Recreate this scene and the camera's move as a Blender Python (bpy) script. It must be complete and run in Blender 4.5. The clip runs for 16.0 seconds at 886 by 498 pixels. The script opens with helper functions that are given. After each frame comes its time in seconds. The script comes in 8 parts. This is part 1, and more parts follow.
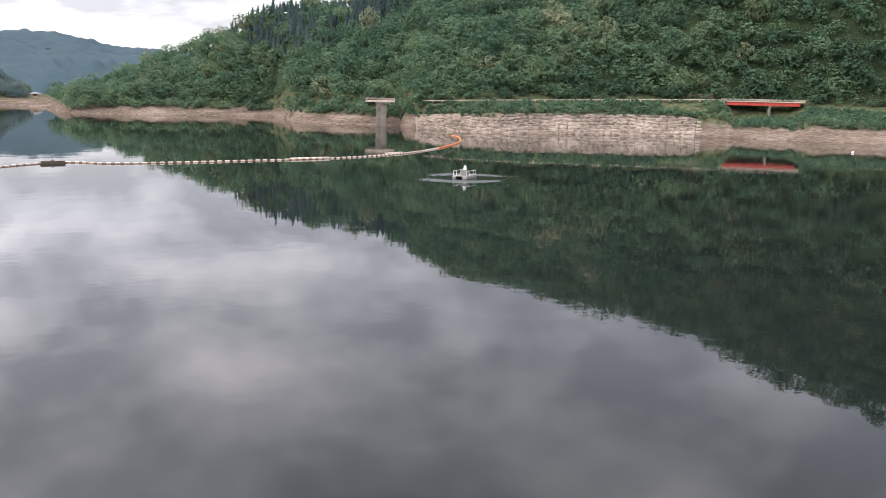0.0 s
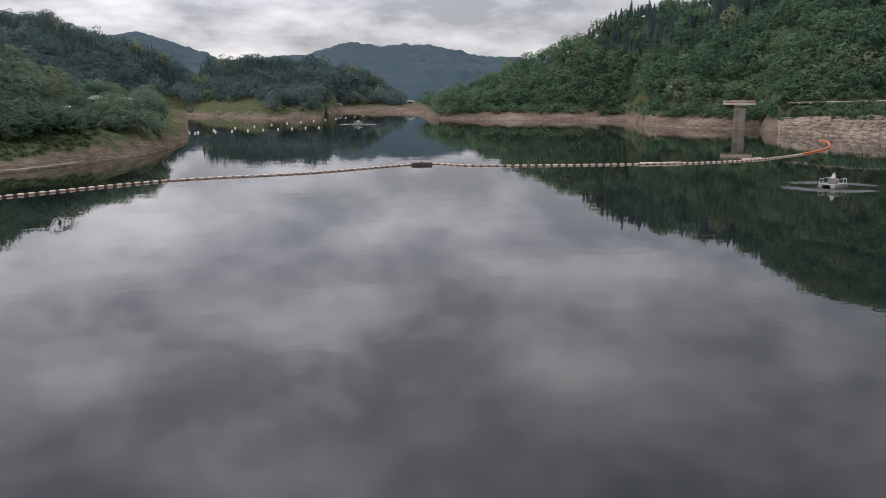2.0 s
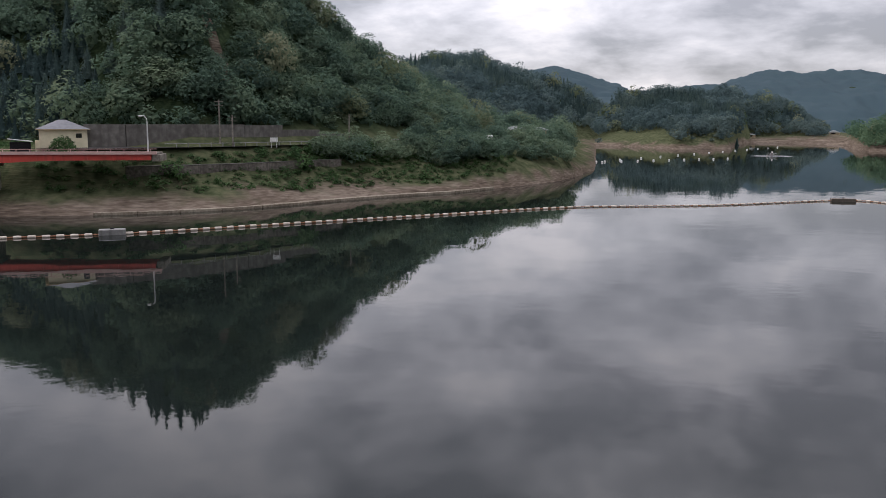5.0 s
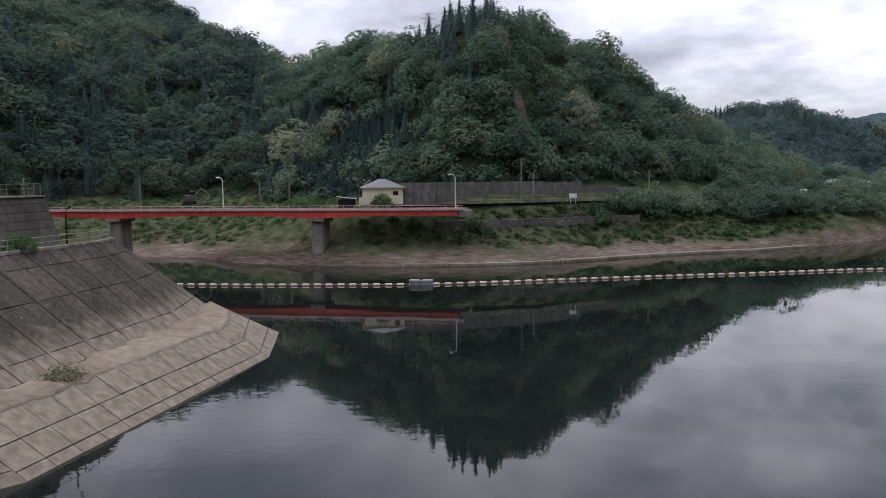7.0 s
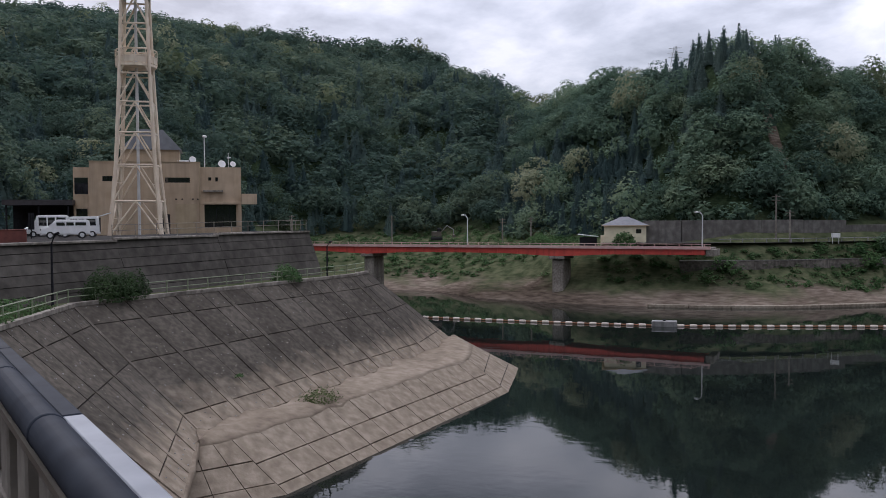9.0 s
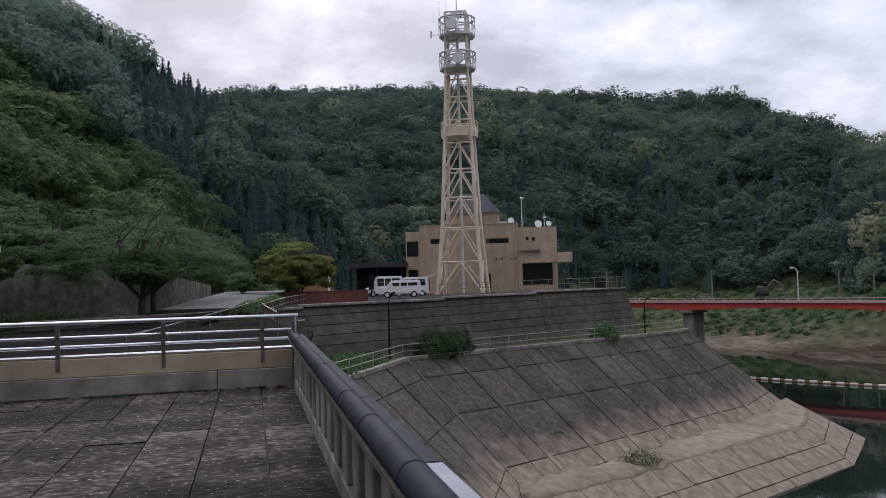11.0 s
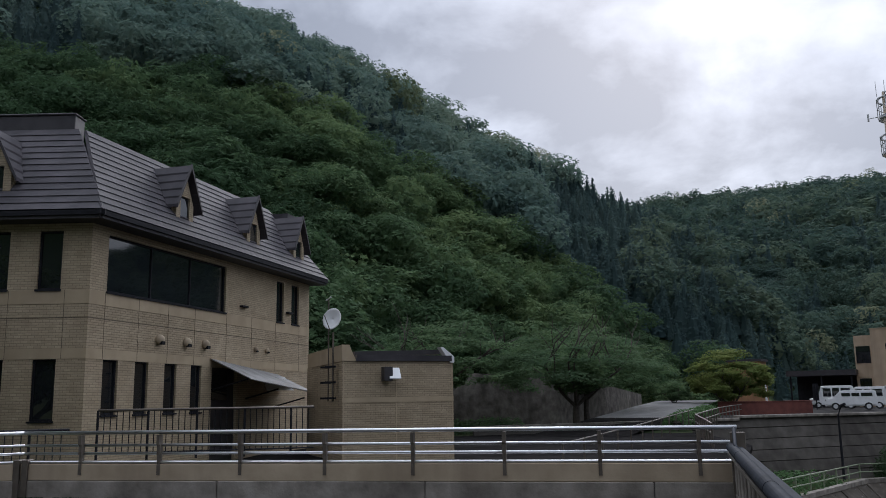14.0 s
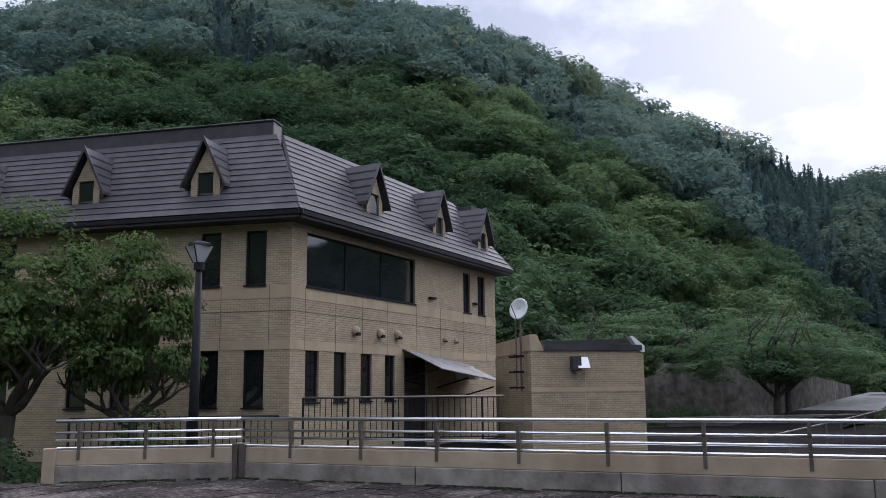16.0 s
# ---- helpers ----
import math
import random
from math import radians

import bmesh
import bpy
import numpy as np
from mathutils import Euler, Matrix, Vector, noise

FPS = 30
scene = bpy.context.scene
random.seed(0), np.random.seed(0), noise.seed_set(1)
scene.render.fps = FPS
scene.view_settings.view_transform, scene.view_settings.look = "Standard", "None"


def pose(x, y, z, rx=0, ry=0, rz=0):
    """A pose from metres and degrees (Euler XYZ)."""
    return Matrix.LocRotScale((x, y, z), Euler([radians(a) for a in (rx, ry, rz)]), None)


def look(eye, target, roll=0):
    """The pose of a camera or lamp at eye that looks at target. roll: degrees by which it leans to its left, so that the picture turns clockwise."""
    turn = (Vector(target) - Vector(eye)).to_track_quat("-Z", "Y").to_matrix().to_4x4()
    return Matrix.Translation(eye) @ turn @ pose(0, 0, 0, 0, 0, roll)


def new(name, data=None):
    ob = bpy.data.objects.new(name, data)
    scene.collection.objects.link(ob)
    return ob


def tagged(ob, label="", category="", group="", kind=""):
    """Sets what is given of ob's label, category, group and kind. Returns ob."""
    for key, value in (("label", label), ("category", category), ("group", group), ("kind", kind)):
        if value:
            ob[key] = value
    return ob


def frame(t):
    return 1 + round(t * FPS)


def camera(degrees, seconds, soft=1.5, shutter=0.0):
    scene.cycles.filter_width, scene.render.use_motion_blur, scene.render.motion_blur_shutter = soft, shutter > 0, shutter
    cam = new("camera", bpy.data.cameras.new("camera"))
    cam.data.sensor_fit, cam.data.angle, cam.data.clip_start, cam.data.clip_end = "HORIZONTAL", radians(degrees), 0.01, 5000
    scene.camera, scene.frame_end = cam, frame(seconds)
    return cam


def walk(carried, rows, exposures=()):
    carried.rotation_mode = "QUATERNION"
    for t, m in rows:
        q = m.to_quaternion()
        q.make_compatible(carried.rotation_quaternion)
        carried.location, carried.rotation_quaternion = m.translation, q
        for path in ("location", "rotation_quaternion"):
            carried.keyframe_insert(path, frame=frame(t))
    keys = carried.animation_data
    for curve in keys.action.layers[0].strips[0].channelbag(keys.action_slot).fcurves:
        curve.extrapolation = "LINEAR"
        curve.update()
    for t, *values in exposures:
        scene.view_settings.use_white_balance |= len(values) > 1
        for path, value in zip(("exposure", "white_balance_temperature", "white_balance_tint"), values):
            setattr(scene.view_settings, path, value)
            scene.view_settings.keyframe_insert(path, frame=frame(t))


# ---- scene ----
# the camera: a slow turn on the spot, held at arm's length
H = 15.0
cam = camera(54.87, 16.0, soft=0.7)
PATH = (
    (0.0, -28.86, -10.20, -1.32),
    (0.5, -22.88, -10.33, -1.15),
    (1.0, -17.19, -10.33, -0.95),
    (1.5, -11.54, -10.28, -0.63),
    (2.0, -5.85, -10.25, -0.31),
    (2.5, 0.05, -10.02, 0.05),
    (3.0, 6.06, -9.51, 0.20),
    (5.5, 24.84, -7.77, -0.00),
    (6.0, 29.90, -6.90, 0.31),
    (6.5, 34.61, -6.00, 0.43),
    (7.0, 40.42, -4.60, 0.59),
    (7.5, 45.08, -3.63, 0.82),
    (8.0, 49.13, -3.00, 0.68),
    (10.5, 70.70, 0.69, 1.06),
    (11.0, 77.34, 2.21, 1.43),
    (11.5, 83.24, 3.77, 1.50),
    (12.0, 88.16, 5.20, 1.58),
    (12.5, 92.37, 6.38, 1.55),
    (13.0, 96.52, 7.70, 1.38),
    (13.5, 100.74, 9.02, 1.15),
    (14.0, 105.41, 10.01, 0.89),
    (14.5, 109.27, 10.36, 0.67),
    (15.0, 112.82, 10.23, 0.42),
    (15.5, 115.44, 9.95, 0.36),
    (16.0, 117.66, 9.48, 0.54),
)
HOLD = 0.30
REACH = {10.5: 0.060, 11.0: 0.038, 11.5: 0.042, 12.0: 0.048, 12.5: 0.050, 13.0: 0.044, 13.5: 0.022, 14.0: -0.010, 14.5: -0.040, 15.0: -0.068, 15.5: -0.090, 16.0: -0.110}
walk(cam, [(t, pose(-HOLD * math.sin(radians(yaw)), REACH[t] if t in REACH else HOLD * math.cos(radians(yaw)), H, 90 + pitch, roll, yaw))
           for t, yaw, pitch, roll in PATH],
     exposures=((0.0, 1.26, 6600, 19), (0.6, 0.94, 6580, 19), (1.5, 0.50, 6560, 18), (2.5, 0.22, 6500, 18), (5.5, 0.26, 6400, 19), (7.5, 0.20, 6080, 19),
                (11.0, 0.0, 6020, 19), (12.0, 0.06, 6000, 18), (13.5, -0.26, 5870, 13), (15.0, 0.24, 5770, 14), (16.0, 0.46, 5730, 18)))

# ---- sky and sun: a bright overcast evening, the sun veiled behind cloud over the tower ----
SUN_AZ, SUN_EL = 88.0, 30.0        # degrees; azimuth turns left from +y


def toward(az, el=0.0):
    a, e = radians(az), radians(el)
    return Vector((-math.sin(a) * math.cos(e), math.cos(a) * math.cos(e), math.sin(e)))


def make_sky():
    w = bpy.data.worlds.new("overcast_sky")
    w.use_nodes = True
    scene.world = w
    nt = w.node_tree
    n, l = nt.nodes, nt.links
    n.clear()
    out = n.new("ShaderNodeOutputWorld")
    bg = n.new("ShaderNodeBackground")
    sky = n.new("ShaderNodeTexSky")
    sky.sky_type, sky.sun_disc = "NISHITA", False
    sky.sun_elevation, sky.sun_rotation = radians(SUN_EL), radians(-SUN_AZ)
    co = n.new("ShaderNodeTexCoord")
    sep = n.new("ShaderNodeSeparateXYZ")
    l.new(co.outputs["Generated"], sep.inputs[0])

    def m(op, a, b=None, c=None):
        k = n.new("ShaderNodeMath")
        k.operation = op
        for i, v in enumerate((a, b, c)):
            if v is None:
                continue
            if isinstance(v, (int, float)):
                k.inputs[i].default_value = v
            else:
                l.new(v, k.inputs[i])
        return k.outputs[0]

    up = m("MAXIMUM", sep.outputs[2], 0.0)
    lift = m("ADD", up, 0.28)
    flat = n.new("ShaderNodeCombineXYZ")
    l.new(m("DIVIDE", sep.outputs[0], lift), flat.inputs[0])
    l.new(m("DIVIDE", sep.outputs[1], lift), flat.inputs[1])

    def clouds(scale, detail, seed, dist):
        k = n.new("ShaderNodeTexNoise")
        k.noise_dimensions = "3D"
        k.inputs["Scale"].default_value = scale
        k.inputs["Detail"].default_value = detail
        k.inputs["Roughness"].default_value = 0.55
        k.inputs["Distortion"].default_value = dist
        off = n.new("ShaderNodeVectorMath")
        off.operation = "ADD"
        off.inputs[1].default_value = (seed, seed * 1.7, seed * 0.3)
        l.new(flat.outputs[0], off.inputs[0])
        l.new(off.outputs[0], k.inputs["Vector"])
        return k.outputs["Fac"]

    big = clouds(1.0, 3.0, 5.3, 0.1)
    small = clouds(3.0, 8.0, 9.2, 0.15)
    mixn = m("ADD", m("MULTIPLY", big, 0.35), m("MULTIPLY", small, 0.65))
    ramp = n.new("ShaderNodeValToRGB")
    e = ramp.color_ramp.elements
    e[0].position, e[0].color = 0.40, (0.36, 0.372, 0.395, 1)
    e[1].position, e[1].color = 0.62, (0.95, 0.945, 0.94, 1)
    mid = e.new(0.52)
    mid.color = (0.66, 0.675, 0.70, 1)
    l.new(mixn, ramp.inputs[0])
    # the veiled sun brightens the cloud round it; the cloud deck is thinner overhead than along the hills
    dot = n.new("ShaderNodeVectorMath")
    dot.operation = "DOT_PRODUCT"
    dot.inputs[1].default_value = toward(SUN_AZ, 22)
    l.new(co.outputs["Generated"], dot.inputs[0])
    thin = n.new("ShaderNodeVectorMath")
    thin.operation = "DOT_PRODUCT"
    thin.inputs[1].default_value = toward(12, 36)
    l.new(co.outputs["Generated"], thin.inputs[0])
    glow = m("ADD", m("MULTIPLY", m("POWER", m("MAXIMUM", dot.outputs["Value"], 0.0), 7.0), 0.30),
             m("MULTIPLY", m("POWER", m("MAXIMUM", thin.outputs["Value"], 0.0), 9.0), 0.95))
    rise = m("MULTIPLY", m("MINIMUM", m("MULTIPLY", up, 3.6), 1.0), 0.32)
    zenith = m("MULTIPLY", m("MINIMUM", m("MAXIMUM", m("MULTIPLY_ADD", up, 2.2, -1.1), 0.0), 1.0), 1.9)
    gain = m("ADD", m("ADD", m("ADD", 0.53, rise), glow), zenith)
    col = n.new("ShaderNodeVectorMath")
    col.operation = "SCALE"
    l.new(ramp.outputs[0], col.inputs[0])
    l.new(gain, col.inputs["Scale"])
    sk = n.new("ShaderNodeVectorMath")
    sk.operation = "SCALE"
    sk.inputs["Scale"].default_value = 0.02
    l.new(sky.outputs[0], sk.inputs[0])
    add = n.new("ShaderNodeVectorMath")
    add.operation = "ADD"
    l.new(col.outputs[0], add.inputs[0])
    l.new(sk.outputs[0], add.inputs[1])
    l.new(add.outputs[0], bg.inputs[0])
    bg.inputs[1].default_value = 0.95
    l.new(bg.outputs[0], out.inputs[0])


make_sky()
sun = new("sun", bpy.data.lights.new("sun", "SUN"))
sun.data.energy, sun.data.angle, sun.data.color = 1.0, radians(25), (1.0, 0.95, 0.88)
sun.matrix_world = look(toward(SUN_AZ, SUN_EL) * 300, (0, 0, 0))

# ---- materials ----
def surf(name, cols, scale=1.0, rough=0.8, bump=0.0, bump_scale=None, metal=0.0, spread=(0.35, 0.65), big=0.12,
         piece=0.0, spec=0.5, stretch=(1, 1, 1), stains=None, specks=None):
    """A two-scale noise surface in world metres. cols: two or three colours; piece: how much single pieces differ; stains: colour and amount of run-down streaks."""
    mt = bpy.data.materials.new(name)
    mt.use_nodes = True
    nt = mt.node_tree
    n, l = nt.nodes, nt.links
    b = n["Principled BSDF"]
    geo = n.new("ShaderNodeNewGeometry")
    mp = n.new("ShaderNodeMapping")
    mp.inputs["Scale"].default_value = stretch
    l.new(geo.outputs["Position"], mp.inputs["Vector"])

    def nz(s, d):
        k = n.new("ShaderNodeTexNoise")
        k.inputs["Scale"].default_value, k.inputs["Detail"].default_value = s, d
        l.new(mp.outputs[0], k.inputs["Vector"])
        return k.outputs["Fac"]

    def mth(op, a, c):
        k = n.new("ShaderNodeMath")
        k.operation = op
        for i, v in enumerate((a, c)):
            if isinstance(v, (int, float)):
                k.inputs[i].default_value = v
            else:
                l.new(v, k.inputs[i])
        return k.outputs[0]

    fine, coarse = nz(scale, 6.0), nz(scale * big, 3.0)
    f = mth("ADD", mth("MULTIPLY", fine, 0.55), mth("MULTIPLY", coarse, 0.45))
    if piece:
        info = n.new("ShaderNodeObjectInfo")
        f = mth("ADD", f, mth("MULTIPLY", mth("SUBTRACT", info.outputs["Random"], 0.5), piece))
    ramp = n.new("ShaderNodeValToRGB")
    e = ramp.color_ramp.elements
    e[0].position, e[0].color = spread[0], (*cols[0], 1)
    e[1].position, e[1].color = spread[1], (*cols[-1], 1)
    if len(cols) == 3:
        k = e.new(sum(spread) / 2)
        k.color = (*cols[1], 1)
    l.new(f, ramp.inputs[0])
    col = ramp.outputs[0]
    if stains:
        mp2 = n.new("ShaderNodeMapping")
        mp2.inputs["Scale"].default_value = (1.3, 1.3, 0.12)
        l.new(geo.outputs["Position"], mp2.inputs["Vector"])
        k = n.new("ShaderNodeTexNoise")
        k.inputs["Scale"].default_value, k.inputs["Detail"].default_value = 1.0, 5.0
        l.new(mp2.outputs[0], k.inputs["Vector"])
        r2 = n.new("ShaderNodeValToRGB")
        r2.color_ramp.elements[0].position, r2.color_ramp.elements[1].position = 0.48, 0.70
        l.new(k.outputs["Fac"], r2.inputs[0])
        mx = n.new("ShaderNodeMix")
        mx.data_type = "RGBA"
        l.new(mth("MULTIPLY", r2.outputs[0], stains[1]), mx.inputs["Factor"])
        l.new(col, mx.inputs[6])
        mx.inputs[7].default_value = (*stains[0], 1)
        col = mx.outputs[2]
    if specks:
        sp = n.new("ShaderNodeMapRange")
        sp.inputs[1].default_value, sp.inputs[2].default_value = specks[2], specks[2] + 0.05
        l.new(nz(specks[1], 2.0), sp.inputs[0])
        mx = n.new("ShaderNodeMix")
        mx.data_type = "RGBA"
        l.new(sp.outputs[0], mx.inputs["Factor"])
        l.new(col, mx.inputs[6])
        mx.inputs[7].default_value = (*specks[0], 1)
        col = mx.outputs[2]
    l.new(col, b.inputs["Base Color"])
    b.inputs["Roughness"].default_value, b.inputs["Metallic"].default_value = rough, metal
    b.inputs["Specular IOR Level"].default_value = spec
    if bump:
        bp = n.new("ShaderNodeBump")
        bp.inputs["Strength"].default_value = min(1.0, bump)
        bp.inputs["Distance"].default_value = 0.03 if bump_scale is None else 0.3 / bump_scale
        l.new(nz(bump_scale or scale * 3, 5.0), bp.inputs["Height"])
        l.new(bp.outputs[0], b.inputs["Normal"])
    return mt


def leafy(name, cols, scale=0.09, rough=0.8, through_light=0.45):
    """Foliage: colour differs from tree to tree (the mesh's own tint), drifts over the slope and varies from leaf to leaf."""
    mt = bpy.data.materials.new(name)
    mt.use_nodes = True
    nt = mt.node_tree
    n, l = nt.nodes, nt.links
    b = n["Principled BSDF"]
    geo = n.new("ShaderNodeNewGeometry")
    k = n.new("ShaderNodeTexNoise")
    k.inputs["Scale"].default_value, k.inputs["Detail"].default_value = scale, 4.0
    k.inputs["Roughness"].default_value = 0.6
    l.new(geo.outputs["Position"], k.inputs["Vector"])
    at = n.new("ShaderNodeAttribute")
    at.attribute_name = "tint"

    def mad(x, gain, plus):
        q = n.new("ShaderNodeMath")
        q.operation = "MULTIPLY_ADD"
        q.inputs[1].default_value = gain
        l.new(x, q.inputs[0])
        if isinstance(plus, (int, float)):
            q.inputs[2].default_value = plus
        else:
            l.new(plus, q.inputs[2])
        return q.outputs[0]

    f = mad(geo.outputs["Random Per Island"], 0.14, -0.07)
    f = mad(k.outputs["Fac"], 0.7, f)
    f = mad(at.outputs["Fac"], 0.5, f)
    ramp = n.new("ShaderNodeValToRGB")
    e = ramp.color_ramp.elements
    e[0].position, e[0].color = 0.38, (*cols[0], 1)
    e[1].position, e[1].color = 0.84, (*cols[2], 1)
    mid = e.new(0.60)
    mid.color = (*cols[1], 1)
    l.new(f, ramp.inputs[0])
    l.new(ramp.outputs[0], b.inputs["Base Color"])
    b.inputs["Roughness"].default_value = rough
    b.inputs["Specular IOR Level"].default_value = 0.08
    tr = n.new("ShaderNodeBsdfTranslucent")
    l.new(ramp.outputs[0], tr.inputs[0])
    mx = n.new("ShaderNodeMixShader")
    mx.inputs[0].default_value = through_light
    l.new(b.outputs[0], mx.inputs[1])
    l.new(tr.outputs[0], mx.inputs[2])
    l.new(mx.outputs[0], n["Material Output"].inputs[0])
    return mt


def glassy(name, color, rough=0.03):
    mt = bpy.data.materials.new(name)
    mt.use_nodes = True
    b = mt.node_tree.nodes["Principled BSDF"]
    b.inputs["Base Color"].default_value = (*color, 1)
    b.inputs["Roughness"].default_value = rough
    b.inputs["Specular IOR Level"].default_value = 0.9
    return mt


def water_surface():
    mt = bpy.data.materials.new("lake_water")
    mt.use_nodes = True
    nt = mt.node_tree
    n, l = nt.nodes, nt.links
    b = n["Principled BSDF"]
    b.inputs["Base Color"].default_value = (0.007, 0.010, 0.009, 1)
    b.inputs["IOR"].default_value = 1.333
    geo = n.new("ShaderNodeNewGeometry")
    heights = []
    for sc, det, amp in ((1.1, 3.0, 0.0056), (0.16, 2.0, 0.0115)):
        k = n.new("ShaderNodeTexNoise")
        k.inputs["Scale"].default_value, k.inputs["Detail"].default_value = sc, det
        l.new(geo.outputs["Position"], k.inputs["Vector"])
        g = n.new("ShaderNodeMath")
        g.operation = "MULTIPLY"
        g.inputs[1].default_value = amp
        l.new(k.outputs["Fac"], g.inputs[0])
        heights.append(g.outputs[0])
    # breeze patches: ripples are stronger in some places
    p = n.new("ShaderNodeTexNoise")
    p.inputs["Scale"].default_value, p.inputs["Detail"].default_value = 0.02, 3.0
    l.new(geo.outputs["Position"], p.inputs["Vector"])
    pr = n.new("ShaderNodeMapRange")
    pr.inputs[1].default_value, pr.inputs[2].default_value = 0.42, 0.68
    pr.inputs[3].default_value, pr.inputs[4].default_value = 0.25, 1.0
    l.new(p.outputs["Fac"], pr.inputs[0])
    g = n.new("ShaderNodeMath")
    g.operation = "MULTIPLY"
    l.new(heights[0], g.inputs[0])
    l.new(pr.outputs[0], g.inputs[1])
    s = n.new("ShaderNodeMath")
    l.new(g.outputs[0], s.inputs[0])
    l.new(heights[1], s.inputs[1])
    bp = n.new("ShaderNodeBump")
    bp.inputs["Strength"].default_value = 1.0
    bp.inputs["Distance"].default_value = 1.0
    l.new(s.outputs[0], bp.inputs["Height"])
    l.new(bp.outputs[0], b.inputs["Normal"])
    b.inputs["Roughness"].default_value = 0.012
    return mt


M_WATER = water_surface()
M_BROAD = leafy("broadleaf_foliage", ((0.070, 0.118, 0.090), (0.122, 0.186, 0.128), (0.205, 0.262, 0.165)))
# eastern green shifted towards blue, as haze over 400 m would do
M_EAST_HAZE = leafy("haze_tinted_east_foliage", ((0.056, 0.110, 0.072), (0.090, 0.158, 0.096), (0.148, 0.222, 0.126)))
M_NEAR = leafy("fresh_foliage", ((0.056, 0.100, 0.049), (0.094, 0.152, 0.072), (0.168, 0.232, 0.101)), 0.25)
# ridge green darkened for backlight and tinted blue for distance haze
M_RIDGE_HAZE = leafy("haze_dimmed_ridge_foliage", ((0.052, 0.088, 0.074), (0.080, 0.124, 0.092), (0.130, 0.172, 0.114)))
# aerial haze put into the colour: paler and bluer than the lower slope
M_SLOPE_HAZE = leafy("haze_paled_hillside_foliage", ((0.088, 0.142, 0.125), (0.128, 0.188, 0.152), (0.205, 0.265, 0.196)), 0.12)
M_SHEET = surf("weathered_grey_sheet", ((0.16, 0.16, 0.155), (0.27, 0.265, 0.255)), 3, 0.6, stains=((0.08, 0.075, 0.07), 0.5))
# asphalt darkened to the tone of the gully behind the rails
M_DARKASPHALT = surf("darkened_asphalt", ((0.012, 0.0115, 0.011), (0.030, 0.028, 0.027)), 2.5, 1.0, 0.5, 25, spec=0.0)
M_SILT = surf("berm_silt", ((0.145, 0.114, 0.086), (0.205, 0.166, 0.125), (0.275, 0.228, 0.178)), 1.2, 0.95, 0.6, 2, spec=0.1)
# cedar's dark green pushed bluer in place of haze on the hills
M_CEDAR_HAZE = leafy("haze_tinted_cedar_foliage", ((0.048, 0.082, 0.083), (0.070, 0.112, 0.105), (0.105, 0.150, 0.132)))
M_PALE = leafy("blossoming_foliage", ((0.105, 0.140, 0.078), (0.170, 0.200, 0.120), (0.270, 0.290, 0.190)), 0.3)
M_OFFTREE = leafy("office_tree_foliage", ((0.052, 0.086, 0.034), (0.098, 0.145, 0.050), (0.200, 0.245, 0.082)), 0.6)
M_DARKBUSH = leafy("dark_shrub_foliage", ((0.022, 0.040, 0.018), (0.040, 0.068, 0.029), (0.066, 0.100, 0.044)), 0.6)
M_BUSH = leafy("shrub_foliage", ((0.044, 0.092, 0.036), (0.076, 0.138, 0.054), (0.127, 0.197, 0.090)), 0.35)
# far foliage: the next two colours carry the distance haze as blue paint
M_FAR_HAZE = leafy("haze_tinted_distant_foliage", ((0.068, 0.108, 0.112), (0.095, 0.142, 0.142), (0.132, 0.180, 0.166)), 0.05)
M_DISTANT_HAZE = leafy("haze_tinted_mountain_foliage", ((0.065, 0.108, 0.133), (0.073, 0.120, 0.143), (0.084, 0.134, 0.152)), 0.01)
M_BARK = surf("bark", ((0.035, 0.028, 0.022), (0.09, 0.075, 0.06)), 6, 0.9, 0.6, 20)
M_CONC = surf("weathered_concrete", ((0.125, 0.110, 0.093), (0.23, 0.207, 0.177), (0.33, 0.30, 0.26)), 3.0, 0.93, 0.5, 14, stains=((0.07, 0.06, 0.05), 0.5), spec=0.12)
M_PANEL = surf("revetment_concrete", ((0.15, 0.122, 0.092), (0.255, 0.215, 0.165), (0.36, 0.315, 0.25)), 2.2, 0.94, 0.6, 8, piece=0.10, stains=((0.11, 0.09, 0.068), 0.30), spec=0.12)
M_PANELUP = surf("dark_weathered_panel", ((0.043, 0.037, 0.030), (0.069, 0.060, 0.049), (0.110, 0.096, 0.079)), 2.4, 0.95, 0.6, 8, piece=0.12, stains=((0.055, 0.048, 0.040), 0.18), spec=0.1, specks=((0.30, 0.27, 0.23), 3.4, 0.72))
M_WETCONC = surf("old_dark_concrete", ((0.046, 0.042, 0.036), (0.074, 0.067, 0.058), (0.108, 0.099, 0.086)), 1.4, 0.94, 0.5, 10, piece=0.10, stains=((0.045, 0.040, 0.035), 0.35), spec=0.12)
M_JOINT = surf("dark_joint_filler", ((0.020, 0.018, 0.016), (0.045, 0.040, 0.035)), 2.0, 0.95, spec=0.1)
M_ROADWALL = surf("stained_road_wall", ((0.085, 0.080, 0.074), (0.130, 0.122, 0.112), (0.20, 0.19, 0.175)), 0.9, 0.94, 0.4, 4, stains=((0.06, 0.055, 0.05), 0.35), spec=0.1)
M_TILE = surf("plaza_paving", ((0.013, 0.0105, 0.0095), (0.045, 0.037, 0.033), (0.16, 0.138, 0.122)), 10.0, 0.97, 1.0, 7, piece=0.10, big=0.10, spread=(0.38, 0.66), spec=0.1, stretch=(1.25, 0.85, 1), specks=((0.36, 0.34, 0.31), 20.0, 0.67))
